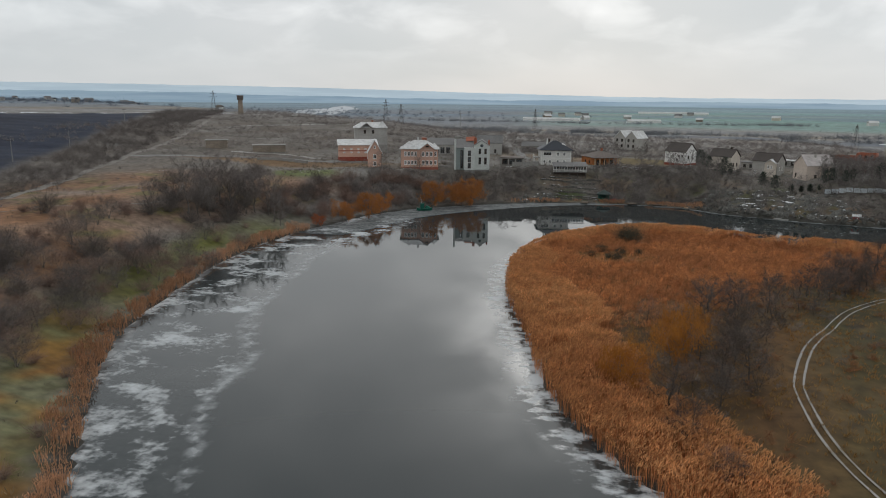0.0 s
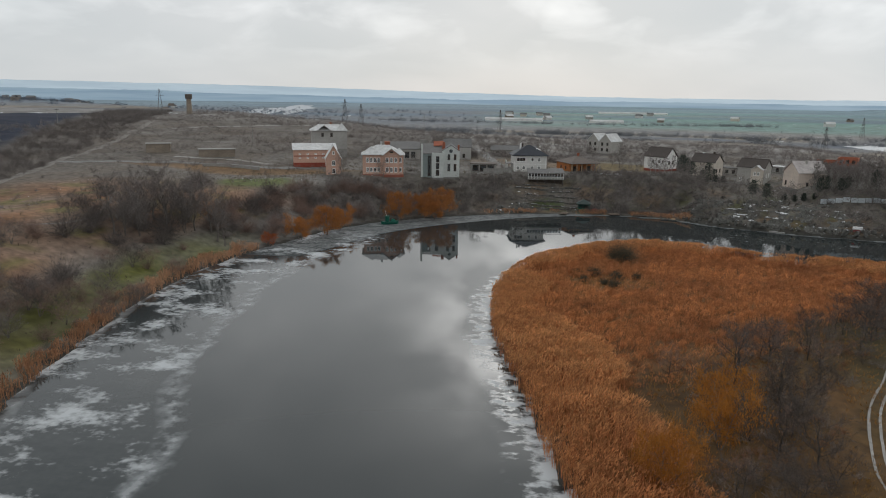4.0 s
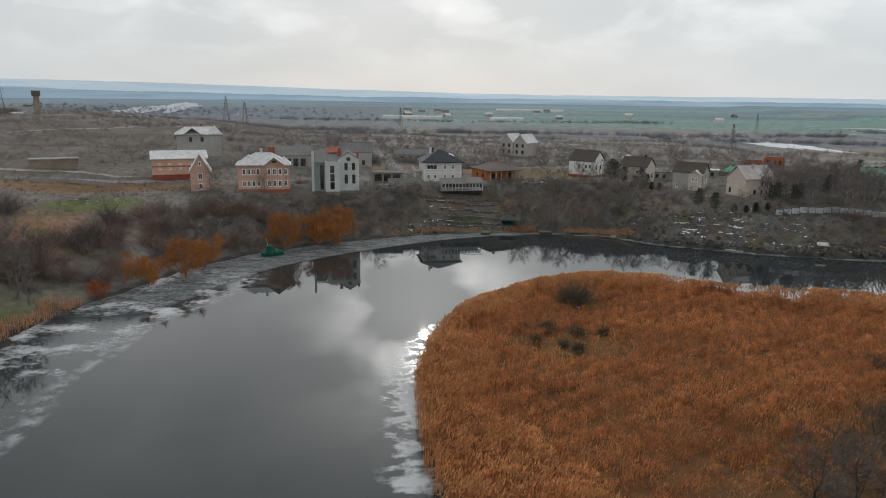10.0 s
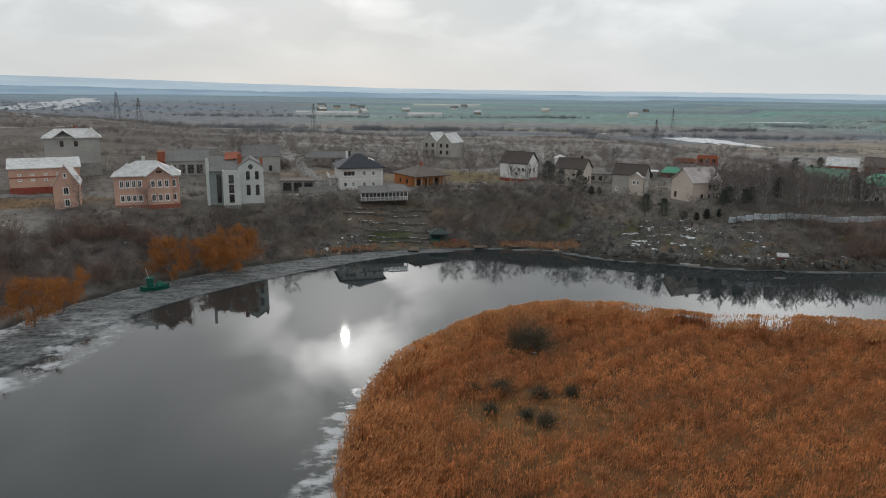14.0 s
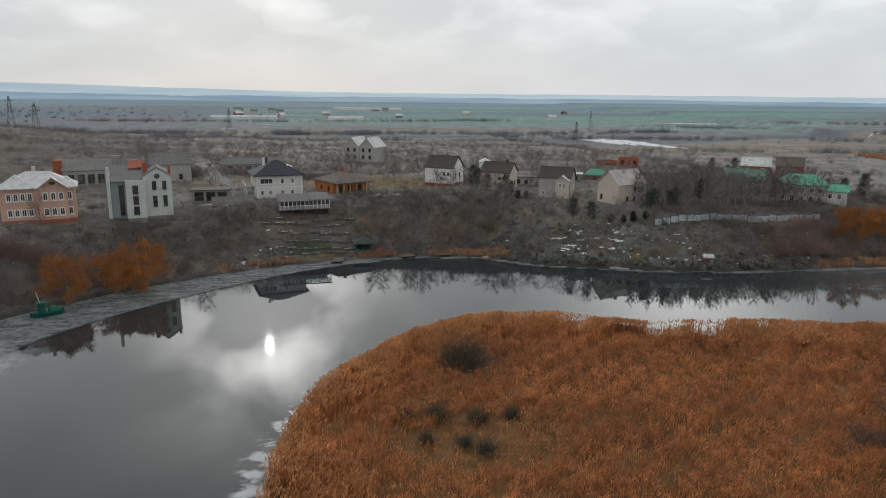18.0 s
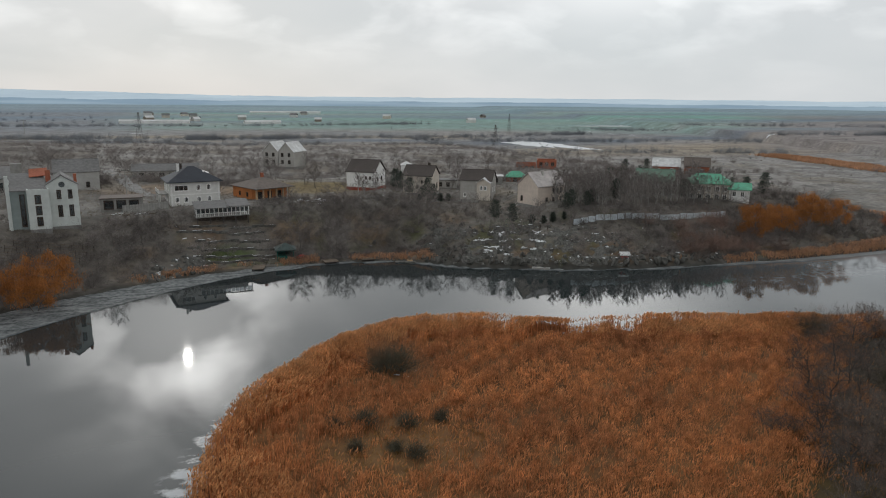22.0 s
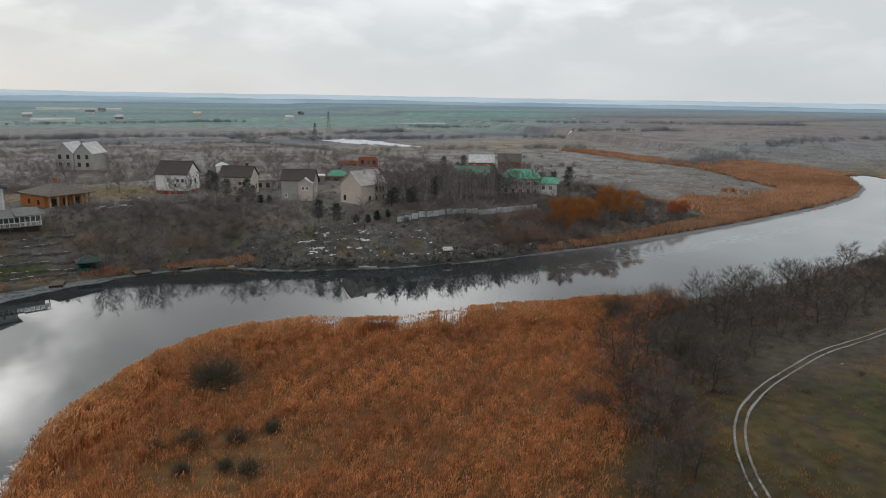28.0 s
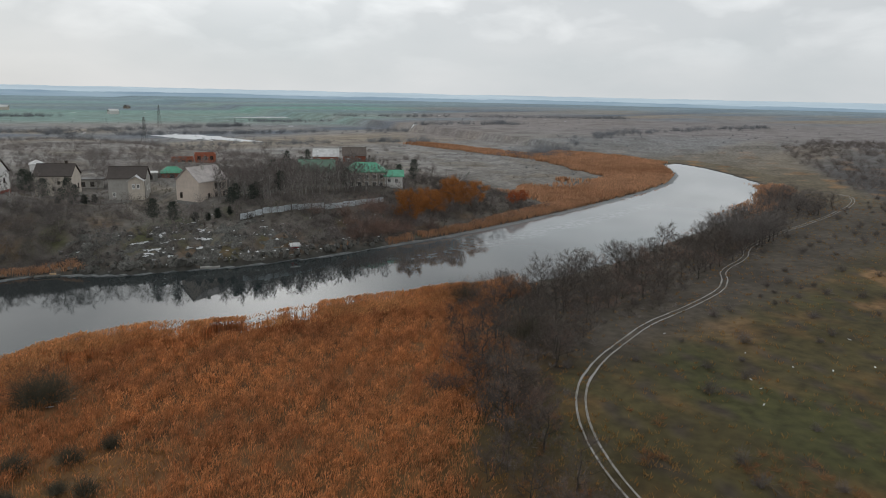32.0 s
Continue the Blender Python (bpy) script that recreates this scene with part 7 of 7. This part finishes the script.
fence("metal_fence", (94.4, 190.1, 0), (141.1, 187.4, 0), 22, 1.6, "long pale blue-grey corrugated metal fence on the slope")
fence("concrete_fence", (214, 224, 0), (266, 257, 0), 18, 1.5, "grey concrete panel fence over the hill", "concrete", "concrete")
fence("concrete_fence", (-118, 216, 0), (-96, 217, 0), 8, 1.2, "low broken concrete wall beside the yard", "concrete", "concrete")
fence("concrete_fence", (-12, 226, 0), (-1.5, 229, 0), 4, 2.0, "grey concrete yard wall beside the garage", "concrete", "concrete")
fence("metal_fence", (70, 232, 0), (84, 226, 0), 6, 1.0, "low grey garden fence", "concrete", "post")
for row_y in range(8):       # vine rows on the slope under the peach house
    y = 186.5 + 2.4 * row_y
    home = thing("vine_row", pose(-40 + 1.2 * row_y, y, 0), "row of bare vines on dark posts and rails", "vine row", "vine rows")
    for k in range(8):
        x = -40 + 1.2 * row_y + 2.1 * k
        ob = part("post", box(-0.05, 0.05, -0.05, 0.05, -0.3, 1.35), "darkwood", home)
        ob.matrix_local = pose(2.1 * k, 0.15 * k, at(x, y + 0.15 * k))
    for h0 in (0.6, 1.15):
        z0, z1 = at(-40 + 1.2 * row_y, y), at(-25.3 + 1.2 * row_y, y + 1.05)
        part("rail", rod(bmesh.new(), (0, 0, z0 + h0), (14.7, 1.05, z1 + h0), 0.05, 0.05, 4), "wood", home)
for k, (x0, x1, deep) in enumerate(((1, 20, 5.5), (3, 22, 8.5), (2, 24, 11.5), (4, 22, 14.5), (0, 21, 17.5), (3, 24, 20.0))):     # dry-stone terraces
    home = thing("terrace_wall", pose(x0, 197.5 + deep, 0), "low dry-stone terrace wall with snow on top", "wall", "garden terraces")
    seg = 7
    for j in range(seg):
        x, y = x0 + (x1 - x0) * (j + 0.5) / seg, 198.5 + deep + 0.4 * math.sin(j * 1.7 + k)
        w = (x1 - x0) / seg / 2
        ob = part("stone_course", box(-w, w * 0.96, -0.25, 0.25, -0.5, 0.45), "rock", home)
        m = pose(x - x0, y - 197.5 - deep, at(x, y), 0, 0, 5 * math.sin(j * 2.3))
        ob.matrix_local = m
        if rng.uniform() < 0.6:
            u0, u1 = rng.uniform(-0.9, 0.1), rng.uniform(0.2, 0.9)
            ob2 = part("snow", box(w * u0, w * u1, -0.12, 0.2, 0.452, 0.5), "snow", home)
            ob2.matrix_local = m

# ---- by the water ----
g = thing("gazebo", pose(24.0, 204.6, 0.55, 0, 0, -6), "teal-green shore gazebo with grey-green hipped roof", "gazebo")
part("floor", box(-2.0, 2.0, -1.8, 1.8, -0.8, 0.1), "wood", g)
for x in (-1.85, 1.85):
    for y in (-1.65, 1.65):
        part("post", box(x - 0.1, x + 0.1, y - 0.1, y + 0.1, 0.102, 2.2), "teals", g)
part("back_wall", box(-1.74, 1.74, 1.6, 1.7, 0.102, 2.1), "teals", g)
part("side_wall", box(-1.9, -1.8, -1.54, 1.54, 0.102, 2.1), "teals", g)
part("parapet", box(-1.7, 0.4, -1.72, -1.6, 0.102, 0.95), "teals", g)
hip_roof(g, 4.0, 3.6, 2.2, 1.5, material("grey_green_roof", (0.055, 0.075, 0.07), rough=0.7, grain=1.5), over=0.45, ridge=0.1)
g = thing("covered_boat", pose(27.6, 203.6, at(27.6, 203.6) + 0.25, 0, 0, 20), "small boat under a crimson cover beside the gazebo", "boat")
bm = bmesh.new()
bmesh.ops.create_uvsphere(bm, u_segments=12, v_segments=8, radius=1.0)
for q in bm.verts:
    q.co = Vector((q.co.x * 1.4, q.co.y * 0.7, max(q.co.z, -0.3) * 0.75))
part("cover", bm, "redpaint", g)
part("hull", box(-1.3, 1.3, -0.6, 0.6, -0.4, -0.24), "darkwood", g)
for (x, y, turn, w, d, label) in ((17.0, 197.6, -14, 2.6, 4.4, "weathered plank jetty"), (33.6, 198.6, 4, 3.4, 3.0, "dark plank jetty with steps"), (42.5, 198.0, -4, 3.0, 2.2, "reddish low plank jetty")):
    j = thing("jetty", pose(x, y, 0.45, 0, 0, turn), label + " at the water's edge", "jetty", "jetties")
    for k in range(9):
        part("plank", box(-w / 2, w / 2, -d / 2 + d * k / 9, -d / 2 + d * (k + 0.92) / 9, 0, 0.07), "wood", j)
    for sx in (-w / 2 + 0.15, w / 2 - 0.15):
        part("beam", box(sx - 0.07, sx + 0.07, -d / 2, d / 2, -0.16, -0.002), "darkwood", j)
        for sy in (-d / 2 + 0.2, d / 2 - 0.2):
            part("pile", rod(bmesh.new(), (sx, sy, -1.6), (sx, sy, -0.162), 0.09, 0.09, 6), "darkwood", j)
j = thing("stone_landing", pose(50.5, 193.0, 0.0, 0, 0, -25), "low flat stone landing with snow", "landing")
for k in range(4):
    part("slab", box(-2.4 + 1.2 * k, -1.25 + 1.2 * k, -0.8, 0.8, -0.5, 0.28 + 0.03 * (k % 2)), "rock", j)
part("bench", box(0.4, 1.6, 0.1, 0.5, 0.322, 0.62), "sand", j)
g = thing("red_cabin", pose(99.3, 174.6, 0.9, 0, 0, -24), "tiny faded red cabin with a pale roof on the rocks", "cabin")
part("wall", box(-1.0, 1.0, -0.9, 0.9, -0.6, 1.5), "redpaint", g)
part("door", box(-0.3, 0.35, -0.95, -0.902, 0.0, 1.25), material("dark_red_boards", (0.25, 0.03, 0.03), grain=3), g)
gable_roof(g, 2.0, 1.8, 1.5, 0.45, "snowroof", over=0.25)
st = thing("stone_stairs", pose(83.5, 186.2, 0, 0, 0, -31), "dark concrete stairs down to a landing on the water", "stairs")
for k in range(20):
    part("step", box(-0.8, 0.8, -8.8 + 0.85 * k, -7.95 + 0.85 * k, -1.2, 0.35 + 0.31 * k), "concrete", st)
for x in (-1.05, 0.81):
    bm = bmesh.new()
    prism(bm, [(x, -8.8, -0.8), (x, 8.2, 5.0), (x, 8.2, 6.9), (x, -8.8, 0.95)], (0.24, 0, 0))
    part("side_wall", bm, "darkwood", st)
part("landing", box(-1.9, 2.3, -11.2, -8.82, -1.0, 0.32), "concrete", st)
part("top_landing", box(-1.5, 1.6, 8.22, 10.4, 4.5, 6.25), "concrete", st)

b = thing("green_boat", pose(-36.4, 168.6, 0.0, 0, 0, 22) @ Matrix.Diagonal((0.72, 0.9, 1.35, 1)), "emerald green work boat frozen in at the bank", "boat")
bm = bmesh.new()
rings = []
for x, w, z in ((-3.6, 0.35, 0.75), (-2.8, 1.0, 0.6), (-1.0, 1.35, 0.5), (1.2, 1.3, 0.52), (2.8, 0.95, 0.62), (3.7, 0.2, 0.85)):
    rings.append([bm.verts.new(c) for c in ((x, -w, z), (x, -w * 0.75, -0.25), (x, w * 0.75, -0.25), (x, w, z))])
for p0, p1 in zip(rings, rings[1:]):
    for i in range(3):
        bm.faces.new((p0[i], p0[i + 1], p1[i + 1], p1[i]))
    bm.faces.new((p0[3], p0[0], p1[0], p1[3]))
bm.faces.new(rings[0][::-1])
bm.faces.new(rings[-1])
part("hull", bm, "tarp", b)
bm = slab(bmesh.new(), -1.9, -0.3, -0.8, 0.8, 0.5, 1.7)
slab(bm, -2.05, -0.15, -0.95, 0.95, 1.7, 1.82)
part("cabin", bm, "tarp", b)
bm = bmesh.new()
bmesh.ops.create_icosphere(bm, subdivisions=2, radius=1.0)
for q in bm.verts:
    q.co = Vector((q.co.x * 1.3 + 1.4, q.co.y * 0.85, 0.5 + max(q.co.z, 0) * 0.7 + 0.08 * math.sin(q.co.x * 9)))
part("tarpaulin", bm, material("shiny_green_tarpaulin", (0.014, 0.13, 0.09), rough=0.35, grain=2), b)
part("mast", rod(bmesh.new(), (-1.3, 0, 1.82), (-1.9, 0.1, 3.2), 0.06, 0.05, 6), "trim", b)
part("rail", rod(bmesh.new(), (-3.4, 0.6, 1.2), (-0.4, 1.2, 1.3), 0.03, 0.03, 5), "tarp", b)


# ---- poles and pylons ----
def pole(x, y, h, arm=1.2):
    ob = thing("power_pole", pose(x, y, at(x, y), 0, 0, 20), "slim grey power pole with a crossarm", "pole", "power poles")
    part("shaft", rod(bmesh.new(), (0, 0, -0.5), (0, 0, h), 0.14, 0.09, 6), "concrete", ob)
    part("crossarm", box(-arm, arm, -0.06, 0.06, h - 0.6, h - 0.45), "post", ob)
    for s in (-arm + 0.1, 0, arm - 0.1):
        part("insulator", rod(bmesh.new(), (s, 0, h - 0.45), (s, 0, h - 0.2), 0.05, 0.04, 5), "trim", ob)


for x, y, h in ((-236, 300, 9), (-205, 215, 8), (-185, 160, 8), (-12, 246, 8), (10, 262, 8), (64, 300, 8), (-60, 395, 14), (40, 430, 10), (120, 330, 8), (-132, 300, 8)):
    pole(x, y, h)


def pylon(x, y, h):
    ob = thing("pylon", pose(x, y, at(x, y), 0, 0, 35), "grey steel lattice pylon", "pylon", "pylons")
    leg = 0.09
    for sx in (-1, 1):
        for sy in (-1, 1):
            part("leg", rod(bmesh.new(), (sx * 1.8, sy * 1.8, -0.5), (sx * 0.25, sy * 0.25, h), leg, leg, 4), "post", ob)
    for k in range(5):
        a, c = 1.8 - 1.55 * k / 5, 1.8 - 1.55 * (k + 1) / 5
        for sx, sy, ex, ey in ((-1, -1, 1, -1), (1, -1, 1, 1), (1, 1, -1, 1), (-1, 1, -1, -1)):
            part("brace", rod(bmesh.new(), (sx * a, sy * a, h * k / 5), (ex * c, ey * c, h * (k + 1) / 5), 0.05, 0.05, 3), "post", ob)
    for z, w in ((h * 0.72, 3.0), (h * 0.86, 2.4)):
        part("arm", rod(bmesh.new(), (-w, 0, z), (w, 0, z), 0.08, 0.08, 4), "post", ob)


for x, y, h in ((-265, 455, 17), (-130, 470, 17), (-118, 470, 15), (205, 470, 18), (330, 700, 22), (-20, 560, 20)):
    pylon(x, y, h)


# ---- far waters and far buildings ----
def pool(name, x, y, rx, ry, turn, z, mat, label, seed):
    r = np.random.RandomState(seed)
    a = np.linspace(0, 2 * np.pi, 96, endpoint=False)
    k = 1 + sum(c * np.sin(m * a + r.uniform(0, 6)) for m, c in ((2, 0.26), (3, 0.2), (5, 0.14), (9, 0.1), (14, 0.08), (23, 0.06)))
    v = np.column_stack([rx * k * np.cos(a), ry * k * np.sin(a), 0 * a])
    f = np.column_stack([np.zeros(96, int), 1 + np.arange(96), 1 + (np.arange(96) + 1) % 96])
    ob = piece(name, mesh_of(name, np.concatenate([[(0, 0, 0)], v]), f), mat)
    ob.matrix_world = pose(x, y, z, 0, 0, turn)
    return tagged(ob, label, "lake", kind="structure")


pool("frozen_pond", 292, 560, 17, 56, -5, max(at(292, 560), at(262, 540), at(310, 590)) + 0.12, "snow", "frozen white pond on the plain", 1)
# reservoir: the pale sky it mirrors is painted as its grey
pool("reservoir", -580, 1620, 62, 480, 15, 2.2, material("grey_lake_sky_sheen", (0.40, 0.43, 0.46), rough=0.5, grain=0.02), "pale reservoir in the distance, sky sheen in its colour", 4)
pool("frozen_pond", 640, 900, 120, 9, -10, 1.9, "snow", "frozen white strip on the plain", 6)
rng = np.random.RandomState(77)
far_homes = [(q, "greyroof") for q in sown(-820, 1150, 160, 90, 18)] + [(q, "mudroof") for q in sown(-950, 1400, 220, 120, 16)] + [(q, "snowroof") for q in sown(60, 1150, 260, 90, 8)] + [(q, "greyroof") for q in sown(260, 1400, 320, 90, 8)]
for k, (q, roof) in enumerate(far_homes):
    h = home_at("distant_house", q[0], q[1], rng.uniform(-40, 40), "small distant village house with a pale or brown roof")
    h["group"] = "distant village"
    s = rng.uniform(0.9, 1.5)
    part("wall", box(-5 * s, 5 * s, -4, 4, -2, 3.6 * s), ("greyblock", "cream", "tanbrick", "beige")[k % 4], h)
    gable_roof(h, 10 * s, 8, 3.6 * s + 0.004, 2.6, roof)
for x, y, w in ((-20, 1080, 90), (120, 1050, 50), (250, 1700, 160)):
    h = thing("greenhouse", pose(x, y, at(x, y), 0, 0, rng.uniform(-8, 8)), "long white distant greenhouse", "greenhouse", "distant greenhouses")
    part("wall", box(-w / 2, w / 2, -5, 5, -1, 3), "white", h)
    gable_roof(h, w, 10, 3.004, 2.0, "snowroof")
